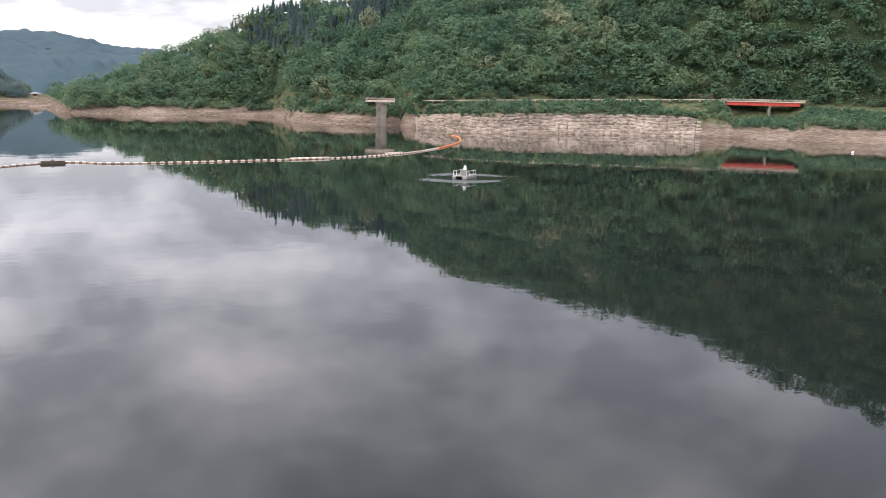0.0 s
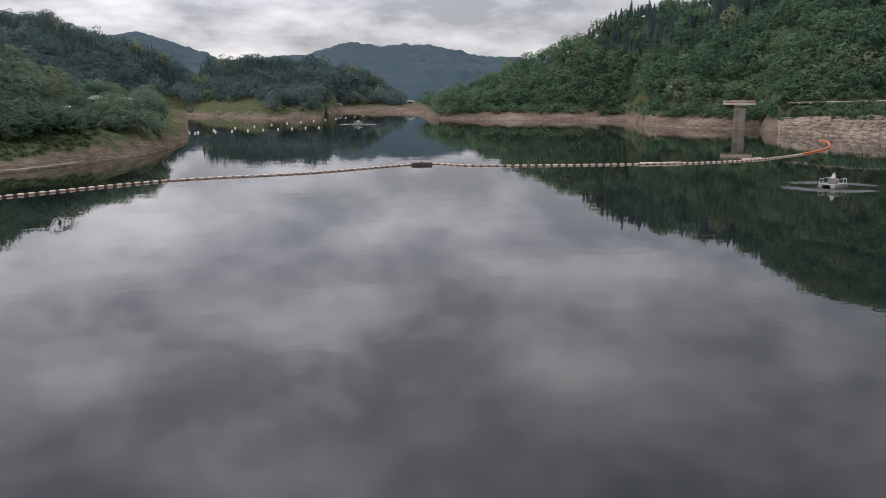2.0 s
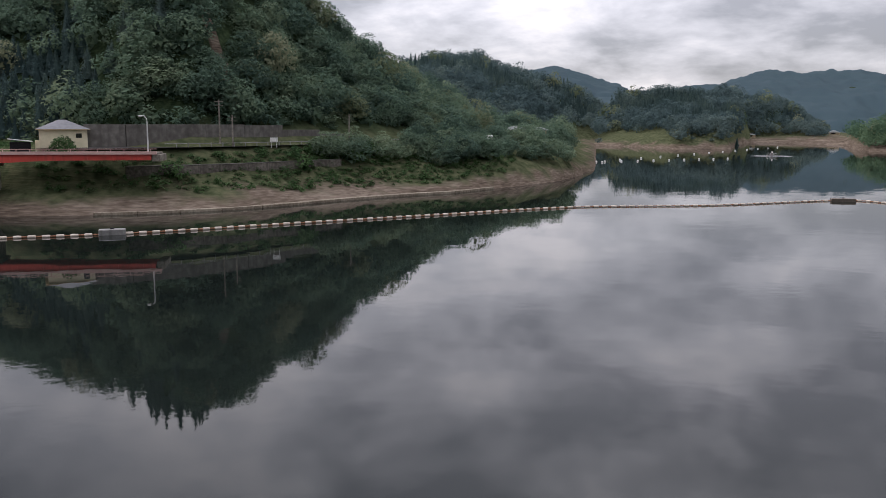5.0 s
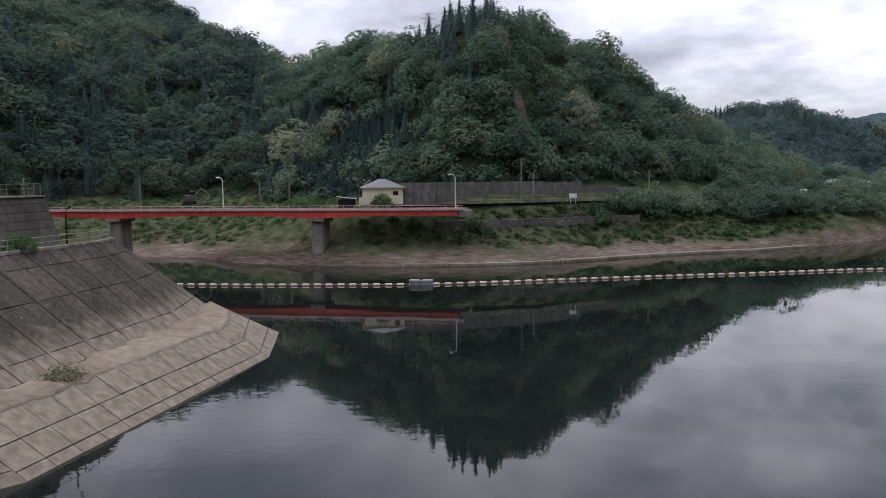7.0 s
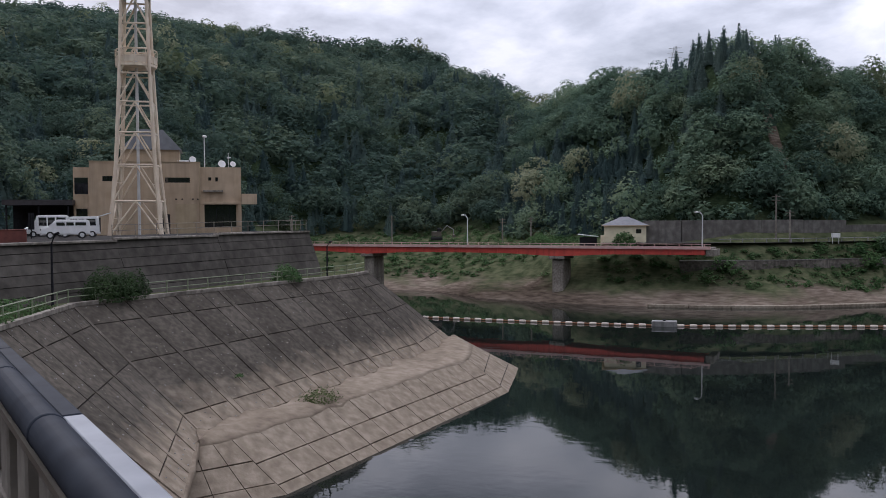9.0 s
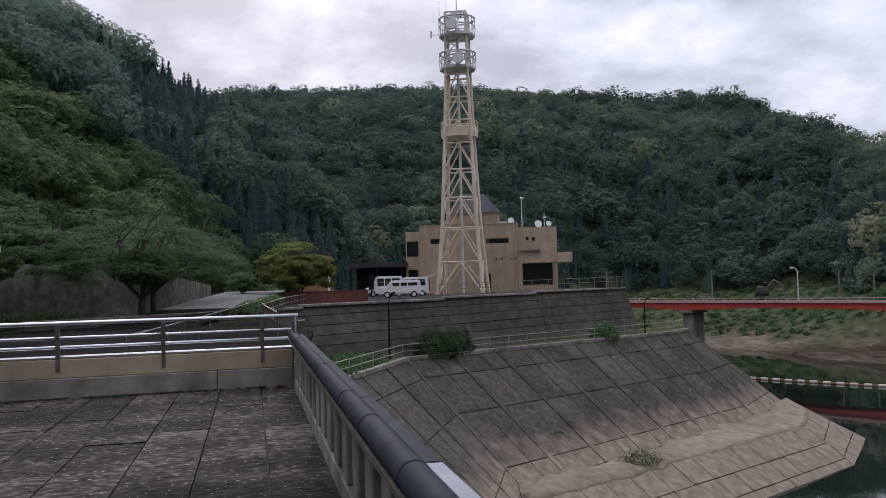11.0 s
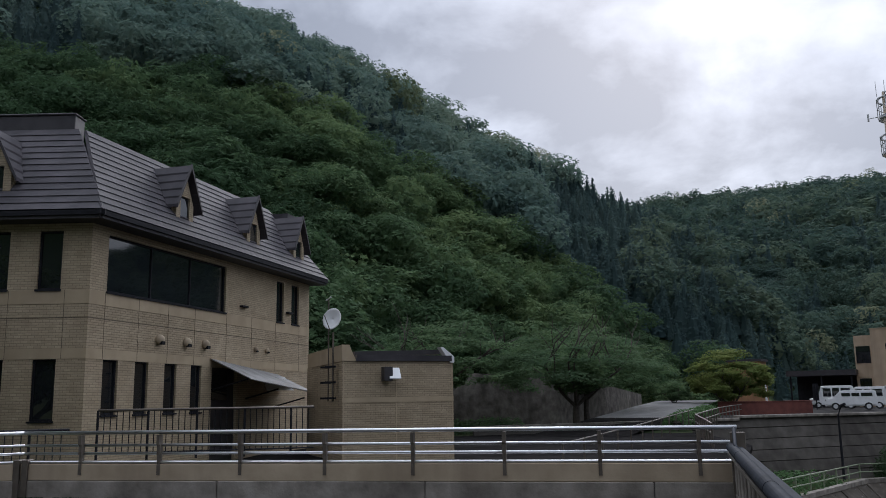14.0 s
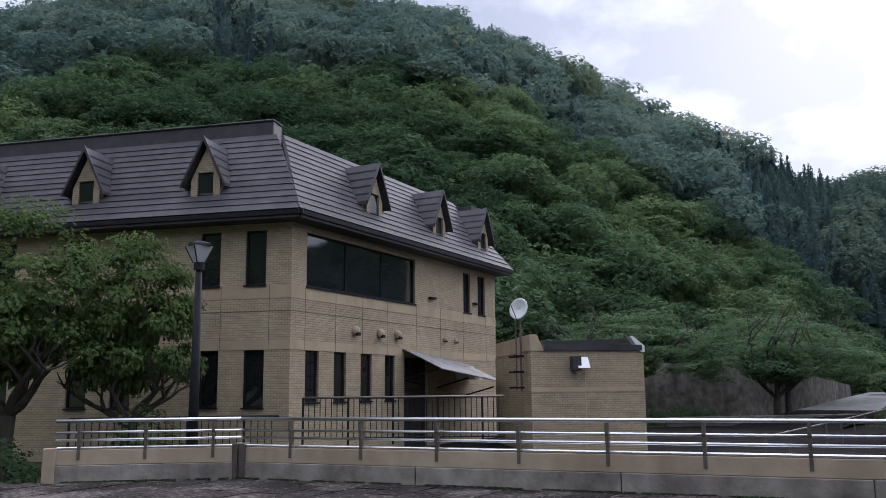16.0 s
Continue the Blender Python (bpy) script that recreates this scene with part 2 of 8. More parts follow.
M_CREAM = surf("cream_panel_paint", ((0.32, 0.255, 0.175), (0.46, 0.375, 0.265)), 2.2, 0.8, 0.2, 15, stains=((0.17, 0.13, 0.095), 0.45), spec=0.15)
M_BEIGE = surf("beige_brick_tile", ((0.345, 0.270, 0.172), (0.46, 0.368, 0.245)), 2.0, 0.8, 0.2, 20, piece=0.10)
M_TAN = surf("tan_render", ((0.40, 0.30, 0.20), (0.52, 0.40, 0.28)), 0.8, 0.8, 0.2, 10, stains=((0.22, 0.17, 0.12), 0.4))
M_STEEL = surf("brushed_steel_rail", ((0.62, 0.62, 0.63), (0.75, 0.75, 0.76)), 8, 0.28, metal=1.0)
M_GREYRAIL = surf("dark_painted_pipe", ((0.014, 0.017, 0.023), (0.030, 0.035, 0.045)), 5, 0.65, metal=0.0, spec=0.03)
# plate colour paled for the sky it would mirror
M_PLATE_SKY = surf("sky_paled_plate", ((0.17, 0.18, 0.20), (0.25, 0.265, 0.29)), 5, 0.55, metal=0.0, spec=0.1)
M_POSTS = surf("bronze_post", ((0.09, 0.075, 0.06), (0.16, 0.135, 0.11)), 5, 0.45, metal=0.4)
M_BLACK = surf("black_painted_metal", ((0.009, 0.009, 0.011), (0.022, 0.022, 0.026)), 5, 0.65, spec=0.15)
M_ROOF = surf("dark_roof_shingle", ((0.024, 0.021, 0.025), (0.044, 0.039, 0.044), (0.070, 0.062, 0.068)), 1.5, 0.7, 0.2, 20, piece=0.18)
M_ROOFTRIM = surf("dark_roof_trim", ((0.022, 0.019, 0.022), (0.045, 0.040, 0.043)), 3, 0.55)
M_GLASS = glassy("dark_window_glass", (0.012, 0.014, 0.016))
M_WHITE = surf("white_paint", ((0.66, 0.66, 0.65), (0.80, 0.80, 0.79)), 3, 0.45)
M_TOWER = surf("pale_cream_tower_paint", ((0.62, 0.51, 0.38), (0.80, 0.69, 0.55)), 1.0, 0.55, stains=((0.35, 0.22, 0.14), 0.4))
M_TOWERTOP = surf("grey_white_tower_paint", ((0.50, 0.50, 0.50), (0.66, 0.66, 0.65)), 1.0, 0.5)
M_RED = surf("faded_red_bridge_paint", ((0.46, 0.050, 0.036), (0.62, 0.085, 0.060)), 0.6, 0.55, stains=((0.18, 0.035, 0.026), 0.4))
M_REDRAIL = surf("pale_red_rail", ((0.50, 0.30, 0.27), (0.62, 0.43, 0.39)), 1.0, 0.6)
M_ASPHALT = surf("asphalt", ((0.040, 0.039, 0.038), (0.078, 0.074, 0.070)), 3, 0.95, 0.5, 30, spec=0.0)
M_OLDROAD = surf("bleached_old_asphalt", ((0.11, 0.108, 0.104), (0.175, 0.172, 0.165)), 2.0, 0.95, 0.4, 30, spec=0.05)
M_ORANGE = surf("orange_float", ((0.46, 0.13, 0.04), (0.62, 0.21, 0.07)), 3, 0.6)
M_BOOMROPE = surf("weathered_orange_rope", ((0.20, 0.085, 0.04), (0.33, 0.15, 0.075)), 2, 0.8)
M_FLOATW = surf("pale_float", ((0.44, 0.37, 0.30), (0.60, 0.53, 0.45)), 3, 0.6)
M_BRICKRED = surf("red_brick", ((0.11, 0.035, 0.028), (0.18, 0.06, 0.045)), 3, 0.85, 0.4, 20)
M_STONE = surf("dark_stone_wall", ((0.070, 0.062, 0.054), (0.145, 0.130, 0.113), (0.23, 0.207, 0.18)), 2.0, 0.95, 0.8, 5, stains=((0.045, 0.04, 0.035), 0.5), spec=0.1)
M_GREENRAIL = surf("faded_green_rail", ((0.14, 0.17, 0.10), (0.24, 0.27, 0.17)), 3, 0.6)
M_RUBBER = surf("tyre_rubber", ((0.012, 0.012, 0.012), (0.025, 0.025, 0.025)), 6, 0.85)
M_SOIL = surf("bare_bank_soil", ((0.062, 0.047, 0.036), (0.132, 0.104, 0.081), (0.225, 0.184, 0.148)), 1.3, 0.95, 1.0, 1.5, stretch=(0.35, 0.35, 2.6), spec=0.0)
M_DARKTILE = surf("dark_grey_house_tile", ((0.085, 0.09, 0.10), (0.15, 0.155, 0.17)), 1.5, 0.6, 0.3, 12)
M_GREYROOF = surf("grey_tile_roof", ((0.16, 0.17, 0.19), (0.25, 0.26, 0.285)), 1.5, 0.5, 0.3, 12)


# ---- tools ----
def mesh_of(name, bm, material, smooth=False):
    me = bpy.data.meshes.new(name)
    bm.to_mesh(me)
    bm.free()
    me.materials.append(material)
    if smooth:
        me.polygons.foreach_set("use_smooth", [True] * len(me.polygons))
    return me


def tri_mesh(name, verts, material, tris=None, tint=None):
    """A mesh from an array of corner points, three to a triangle, or with its own index triples; tint: 0 to 1 a corner."""
    me = bpy.data.meshes.new(name)
    v = np.asarray(verts, dtype=np.float32).reshape(-1, 3)
    idx = np.arange(len(v)) if tris is None else np.asarray(tris).ravel()
    me.vertices.add(len(v))
    me.vertices.foreach_set("co", v.ravel())
    me.loops.add(len(idx))
    me.loops.foreach_set("vertex_index", idx.astype(np.int32))
    me.polygons.add(len(idx) // 3)
    me.polygons.foreach_set("loop_start", np.arange(0, len(idx), 3, dtype=np.int32))
    me.update(calc_edges=True)
    me.attributes.new("tint", "FLOAT", "POINT").data.foreach_set("value", np.full(len(v), 0.5, np.float32) if tint is None else np.asarray(tint, np.float32))
    me.materials.append(material)
    return me


def polar(az, d, z=0.0):
    a = radians(az)
    return Vector((-d * math.sin(a), d * math.cos(a), z))


def lattice(ix, iy, seed):
    h = (ix * 374761393 + iy * 668265263 + seed * 1442695041) & 0xFFFFFFFF
    h = ((h ^ (h >> 13)) * 1274126177) & 0xFFFFFFFF
    return ((h ^ (h >> 16)) & 0xFFFF) / 65535.0


def vnoise(x, y, size, seed=1, octaves=3):
    """Smooth noise of 0 to 1 over the plan; size: metres of its largest lumps."""
    x, y = np.asarray(x, dtype=float) / size, np.asarray(y, dtype=float) / size
    total, amp, norm = 0.0, 1.0, 0.0
    for o in range(octaves):
        ix, iy = np.floor(x).astype(np.int64), np.floor(y).astype(np.int64)
        fx, fy = x - ix, y - iy
        fx, fy = fx * fx * (3 - 2 * fx), fy * fy * (3 - 2 * fy)
        a, b = lattice(ix, iy, seed + o), lattice(ix + 1, iy, seed + o)
        c, d = lattice(ix, iy + 1, seed + o), lattice(ix + 1, iy + 1, seed + o)
        total = total + amp * (a + (b - a) * fx + (c - a) * fy + (a - b - c + d) * fx * fy)
        norm += amp
        amp, x, y = amp * 0.5, x * 2.03 + 11.3, y * 2.03 + 5.1
    return total / norm


# ---- the land: sections of the valley sides, by bearing from the dam crest ----
# bearing; waterline; bank top; road level; foot of the hill; crest (distance and height each)
SHORE_EAST = (
    (-95, 380, 392, 8, 410, 13, 425, 15, 520, 165), (-58, 382, 393, 5.5, 425, 11, 445, 14, 520, 158), (-51.8, 380, 391, 6.5, 428, 13, 438, 16, 530, 144),
    (-51, 380, 391, 5, 428, 7, 440, 15, 532, 142), (-47.4, 385, 396, 5, 424, 7, 436, 16, 544, 133), (-46.8, 385, 396, 8.5, 420, 15, 430, 17, 545, 132),
    (-41, 376, 387, 9, 402, 14, 410, 17.5, 560, 120), (-33.3, 360, 370, 8.5, 387, 12.7, 394, 16, 575, 103), (-31, 364, 373, 8, 384, 12.3, 391, 16, 580, 98),
    (-27.2, 384, 392, 6.5, 396, 11.5, 402, 13, 590, 86), (-26, 418, 425, 4.6, 432, 7.5, 438, 10, 597, 82), (-22, 426, 433, 4.4, 440, 6.2, 448, 9, 603, 72.5),
    (-19, 445, 452, 3.8, 456, 5.5, 464, 8.5, 618, 69.5), (-18.4, 515, 522, 2.8, 528, 5, 534, 8, 622, 69), (-17.5, 530, 537, 2.8, 541, 5, 548, 8, 625, 68),
    (-15, 534, 541, 3, 545, 5, 552, 7.5, 640, 51))
SHORE_NORTH = (
    (-10, 531, 538, 3.8, 543, 5, 550, 7, 640, 30), (-7.5, 538, 545, 3, 550, 4.5, 556, 6.5, 600, 14),
    (-5.2, 536, 543, 2, 548, 3.5, 553, 5, 575, 7), (-4.2, 690, 700, 1.5, 740, 3, 800, 4, 900, 7), (-3.0, 705, 715, 1.5, 750, 3, 805, 4, 900, 8),
    (-1.7, 720, 732, 1.5, 765, 3, 810, 4, 900, 24), (-0.6, 730, 742, 1.5, 775, 3, 815, 4, 900, 36), (1.6, 750, 765, 1.5, 790, 3, 820, 4, 900, 42), (2.0, 548, 555, 4, 558, 5, 562, 7, 820, 40), (3.2, 545, 552, 4, 555, 5, 560, 8, 790, 36),
    (5.4, 535, 541, 4, 546, 6, 552, 9, 800, 38), (9.3, 590, 602, 4, 630, 6, 670, 8, 785, 34), (10.3, 600, 612, 3, 640, 4, 680, 5, 780, 12))
SHORE_WEST = (
    (10.7, 280, 284, 0.6, 290, 0.8, 298, 1.0, 330, 1.5), (11.7, 248, 254, 1.4, 262, 2.0, 276, 2.6, 314, 3.5), (13, 227, 236, 4.2, 262, 7.4, 285, 8.2, 312, 9),
    (16, 205, 216, 5, 240, 9.5, 262, 9.6, 300, 9.8), (18.2, 194, 206, 4.7, 228, 9.5, 248, 10.2, 300, 12.5),
    (19.3, 188, 201, 4.6, 220, 9.5, 238, 10.6, 315, 17), (20.4, 184, 197, 4.5, 214, 9.5, 230, 11, 322, 22),
    (24, 176, 190, 4.5, 203, 10, 212, 14, 285, 29), (30.3, 160, 172, 4, 181, 10, 190, 14, 245, 46),
    (33.8, 153, 163, 4, 171, 10, 180, 14, 228, 52), (37, 150, 159, 3.5, 166, 10, 175, 14, 210, 53.5),
    (39.5, 149, 157, 3.5, 164, 10.0, 176, 13, 214, 52))
SHORE_HEAD = (
    (42, 149, 156, 3.5, 161, 9.8, 182, 11.5, 232, 50), (47.3, 152, 160, 3.5, 167, 9.7, 195, 11, 290, 56),
    (51, 157, 172, 3, 188, 8, 208, 10, 330, 56), (54, 163, 182, 3, 200, 8, 225, 12, 440, 84),
    (57.4, 180, 195, 3, 215, 8, 235, 11, 520, 107), (65.9, 192, 204, 3, 222, 8, 240, 11, 540, 124),
    (66.6, 88.5, 89, 13.2, 130, 13.2, 238, 11, 540, 125), (75, 75.5, 76, 13.2, 130, 13.2, 160, 11, 540, 130),
    (81, 68, 68.5, 13.1, 130, 13.1, 160, 12, 540, 128), (88.5, 60.5, 61, 13.0, 110, 13.0, 140, 13, 530, 123))
SHORE_DAM = (
    (90.5, 18.0, 15.2, 13.0, 60, 13.1, 120, 14, 520, 120), (150, 15.0, 15.2, 13.0, 60, 13.1, 120, 14, 420, 100),
    (175, 7, 7.5, 13.0, 20, 12.5, 120, 5, 420, 100), (200, 6, 6.5, 12.8, 25, -4, 160, -6, 500, 90),
    (235, 6, 6.5, 12.8, 25, -4, 160, -6, 500, 110), (250, 10, 10.5, 12.5, 120, 10, 200, 12, 420, 140),
    (265, 380, 392, 8, 410, 13, 425, 15, 520, 165))
# the near wooded hill behind the office: bearing; foot; crest
HILL_OFFICE = (
    (80.5, 160, 4, 170, 5), (82.4, 148, 11, 165, 16), (84.8, 135, 12, 172, 30), (87.3, 120, 12, 182, 40),
    (92.7, 105, 12, 198, 54), (96.7, 92, 13, 204, 65), (99.8, 82, 13, 208, 73.5), (104.4, 74, 13, 212, 82),
    (109, 68, 13, 216, 94.5), (113, 62, 13, 220, 105.5), (120, 60, 13, 225, 117.5), (130, 60, 13, 225, 119),
    (140.5, 62, 13, 225, 114), (146, 65, 13, 225, 100), (165, 80, 13, 260, 60), (180, 120, 5, 300, 40))
# far ridges: bearing; foot; crest distance, crest height
RIDGE_MID = ((9, 800, 10, 900, 12), (12, 700, 10, 880, 44), (14, 640, 10, 880, 55), (16.7, 560, 10, 890, 66),
             (18.7, 520, 10, 900, 79), (20.5, 500, 10, 900, 77), (22.2, 500, 10, 900, 73), (26, 500, 10, 900, 50))
RIDGE_FAR = ((-40, 1000, 10, 1700, 90), (-15, 1000, 8, 1700, 66), (-10.5, 1000, 8, 1700, 80), (-8.2, 1000, 8, 1700, 78),
             (-6, 1000, 8, 1700, 93), (-3.3, 1000, 8, 1700, 96), (1, 1000, 8, 1700, 92), (4, 1000, 8, 1750, 80),
             (8.5, 1000, 8, 1900, 70), (11, 1000, 8, 2600, 140), (13.3, 1000, 8, 2600, 166), (15.4, 1000, 8, 2600, 158),
             (18, 1000, 8, 2600, 120), (30, 1000, 8, 2600, 100))
SHORE = np.array(SHORE_EAST + SHORE_NORTH + SHORE_WEST + SHORE_HEAD + SHORE_DAM, dtype=float)


def section(rows, az):
    rows = np.asarray(rows, dtype=float)
    return [np.interp(az, rows[:, 0], rows[:, k]) for k in range(1, rows.shape[1])]


def ridge_height(rows, az, d):
    df, zf, dr, zr = section(rows, az)
    u = np.clip((d - df) / (dr - df), 0, 1)
    z = zf + (zr - zf) * (0.75 * u + 0.25 * np.sin(u * np.pi / 2))
    z = np.where(d < df, zf - (df - d) * 0.6, z)
    z = np.where(d > dr, zr - (d - dr) * 0.3, z)
    inside = (az >= rows[0][0]) & (az <= rows[-1][0])
    return np.where(inside, z, -50.0)


def land(az, d):
    """Height of the ground at a bearing and distance; arrays or numbers."""
    az, d = np.asarray(az, dtype=float), np.asarray(d, dtype=float)
    ds, dv, zv, dr, zr, df, zf, dp, zp = section(SHORE, az)
    z = np.where(d < ds, np.maximum(-(ds - d) * 0.45, -7.0), 0.0)
    for d0, z0, d1, z1 in ((ds, 0, dv, zv), (dv, zv, dr, zr), (dr, zr, df, zf)):
        u = np.clip((d - d0) / (d1 - d0), 0, 1)
        z = np.where(d >= d0, z0 + (z1 - z0) * u, z)
    u = np.clip((d - df) / (dp - df), 0, 1)
    z = np.where(d >= df, zf + (zp - zf) * (0.7 * u + 0.3 * np.sin(u * np.pi / 2)), z)
    z = np.where(d >= dp, np.maximum(zp - (d - dp) * 0.25, np.minimum(zp, 14.0)), z)
    for rows in (HILL_OFFICE, RIDGE_MID, RIDGE_FAR):
        z = np.maximum(z, ridge_height(rows, az, d))
    x, y = -d * np.sin(np.radians(az)), d * np.cos(np.radians(az))
    steep = np.clip((z - 16) / 25, 0, 1)
    z = z + steep * (vnoise(x, y, 55, 5) - 0.5) * np.clip(d / 25, 4, 16)
    bank = np.clip(z / 1.5, 0, 1) * np.clip((11 - z) / 4, 0, 1) * (d > 120)
    z = z + bank * (vnoise(x, y, 9, 9) - 0.5) * 2.2
    return z


def ground_material():
    mt = M_SOIL.copy()
    mt.name = "valley_ground"
    nt = mt.node_tree
    n, l = nt.nodes, nt.links
    b = n["Principled BSDF"]
    soil = b.inputs["Base Color"].links[0].from_socket
    geo = n.new("ShaderNodeNewGeometry")
    sep = n.new("ShaderNodeSeparateXYZ")
    l.new(geo.outputs["Position"], sep.inputs[0])
    k = n.new("ShaderNodeTexNoise")
    k.inputs["Scale"].default_value, k.inputs["Detail"].default_value = 0.12, 6.0
    l.new(geo.outputs["Position"], k.inputs["Vector"])
    a = n.new("ShaderNodeMath")
    a.operation = "MULTIPLY_ADD"
    a.inputs[1].default_value = 9.0
    l.new(k.outputs["Fac"], a.inputs[0])
    side = n.new("ShaderNodeMapRange")      # the western banks are grassed lower down
    side.inputs[1].default_value, side.inputs[2].default_value = 60.0, -40.0
    side.inputs[3].default_value, side.inputs[4].default_value = -2.2, 0.9
    l.new(sep.outputs[0], side.inputs[0])
    lift = n.new("ShaderNodeMath")
    l.new(sep.outputs[2], lift.inputs[0])
    l.new(side.outputs[0], lift.inputs[1])
    l.new(lift.outputs[0], a.inputs[2])
    mr = n.new("ShaderNodeMapRange")
    mr.inputs[1].default_value, mr.inputs[2].default_value = 6.6, 8.8
    l.new(a.outputs[0], mr.inputs[0])
    g = n.new("ShaderNodeTexNoise")
    g.inputs["Scale"].default_value, g.inputs["Detail"].default_value = 0.5, 6.0
    l.new(geo.outputs["Position"], g.inputs["Vector"])
    ramp = n.new("ShaderNodeValToRGB")
    e = ramp.color_ramp.elements
    e[0].position, e[0].color = 0.35, (0.040, 0.052, 0.026, 1)
    e[1].position, e[1].color = 0.68, (0.105, 0.110, 0.062, 1)
    l.new(g.outputs["Fac"], ramp.inputs[0])
    mx = n.new("ShaderNodeMix")
    mx.data_type = "RGBA"
    l.new(mr.outputs[0], mx.inputs["Factor"])
    l.new(soil, mx.inputs[6])
    l.new(ramp.outputs[0], mx.inputs[7])
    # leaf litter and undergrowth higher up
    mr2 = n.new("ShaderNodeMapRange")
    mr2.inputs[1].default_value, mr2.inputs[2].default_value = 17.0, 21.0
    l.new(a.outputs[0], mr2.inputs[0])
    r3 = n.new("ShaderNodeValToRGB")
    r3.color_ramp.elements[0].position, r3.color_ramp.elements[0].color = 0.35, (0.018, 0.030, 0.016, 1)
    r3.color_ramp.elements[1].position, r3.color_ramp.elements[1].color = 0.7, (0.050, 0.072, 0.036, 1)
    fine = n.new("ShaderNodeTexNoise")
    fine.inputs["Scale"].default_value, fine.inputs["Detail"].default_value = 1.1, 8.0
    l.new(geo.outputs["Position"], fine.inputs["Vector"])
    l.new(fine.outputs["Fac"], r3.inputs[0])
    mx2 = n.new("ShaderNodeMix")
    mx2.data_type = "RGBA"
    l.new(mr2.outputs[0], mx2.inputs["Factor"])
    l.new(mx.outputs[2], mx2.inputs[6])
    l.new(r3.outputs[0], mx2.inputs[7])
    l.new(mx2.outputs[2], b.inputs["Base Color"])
    return mt


def build_land():
    az = np.concatenate((np.arange(-95, 152, 0.75), np.arange(152, 265.1, 2.26)))
    az[-1] = 265.0
    d = np.unique(np.concatenate((np.geomspace(5, 140, 45), np.arange(140, 262, 3.0), np.arange(262, 362, 7.0),
                                  np.arange(362, 480, 4.0), np.geomspace(480, 4500, 60))))
    A, D = np.meshgrid(az, d, indexing="ij")
    Z = land(A, D)
    X, Y = -D * np.sin(np.radians(A)), D * np.cos(np.radians(A))
    v = np.stack((X, Y, Z), -1).reshape(-1, 3)
    na, nd = A.shape
    i, j = np.meshgrid(np.arange(na - 1), np.arange(nd - 1), indexing="ij")
    a, b, c, e = i * nd + j, (i + 1) * nd + j, (i + 1) * nd + j + 1, i * nd + j + 1
    tris = np.concatenate((np.stack((a, c, b), -1).reshape(-1, 3), np.stack((a, e, c), -1).reshape(-1, 3)))
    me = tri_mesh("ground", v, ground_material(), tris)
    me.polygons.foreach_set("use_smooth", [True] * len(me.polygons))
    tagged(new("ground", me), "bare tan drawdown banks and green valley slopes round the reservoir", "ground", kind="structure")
    bm = bmesh.new()
    bmesh.ops.create_circle(bm, cap_ends=True, segments=96, radius=1250)
    tagged(new("water", mesh_of("water", bm, M_WATER)), "calm dark reservoir water mirroring the clouds and hills", "water", kind="structure")


build_land()


# ---- woods ----
def sphere_points(rng, count):
    p = rng.normal(size=(count, 3))
    return p / np.linalg.norm(p, axis=1)[:, None]


def leaf_tris(rng, centre, normal, size):
    """One triangle at each centre, lying across its normal."""
    n = normal / np.linalg.norm(normal, axis=1)[:, None]
    t = np.cross(n, sphere_points(rng, len(n)))
    t /= np.linalg.norm(t, axis=1)[:, None] + 1e-9
    b = np.cross(n, t)
    out = []
    for k in range(3):
        ang = k * 2.094 + rng.uniform(-0.5, 0.5, len(n))
        r = size * rng.uniform(0.7, 1.3, len(n))
        out.append(centre + (t * np.cos(ang)[:, None] + b * np.sin(ang)[:, None]) * r[:, None])
    return np.stack(out, 1)


def broad_crown(rng, leaves, leaf, many=12, squash=0.8, core=0.72, inner=0.68):
    """A domed crown of leafy clumps round a loose inner mass of larger leaves; about one unit wide each way from its stem, its foot at 0."""
    mid = np.array((0, 0, 0.78))
    fill = max(20, int(leaves * 0.12))
    q = sphere_points(rng, fill) * (rng.uniform(0.1, 1.0, fill) ** 0.5 * core)[:, None]
    out = [leaf_tris(rng, mid + np.array((0, 0, -0.04)) + q * np.array((1, 1, 0.92)), sphere_points(rng, fill) + np.array((0, 0, 0.4)), leaf * 2.1)]
    lumps = [(np.array((0.0, 0.0, 1.0)), 0.44)]
    for k in range(many):
        z = 0.86 - 1.22 * (k + 0.5) / many
        a = k * 2.39996 + rng.uniform(-0.35, 0.35)
        q = math.sqrt(max(0.0, 1 - z * z))
        lumps.append((np.array((math.cos(a) * q, math.sin(a) * q, z + rng.uniform(-0.12, 0.12))), rng.uniform(0.28, 0.46) * (12 / max(many, 10)) ** 0.4))
    area = sum(r * r for _, r in lumps)
    for d, r in lumps:
        c = mid + d * np.array((0.70, 0.70, 0.62)) * rng.uniform(0.82, 1.12)
        per = int(leaves * r * r / area) + 1
        p = sphere_points(rng, per)
        away = (p * d).sum(1) < -0.25
        p = np.where(away[:, None], p + d * 1.3, p)
        p /= np.linalg.norm(p, axis=1)[:, None]
        nrm = p * 0.7 + sphere_points(rng, per) * 0.5 + np.array((0, 0, 0.9))
        out.append(leaf_tris(rng, c + p * r * rng.uniform(inner, 1.12, per)[:, None] * np.array((1.12, 1.12, squash)), nrm, leaf * rng.uniform(0.7, 1.25, per)))
    return np.concatenate(out)


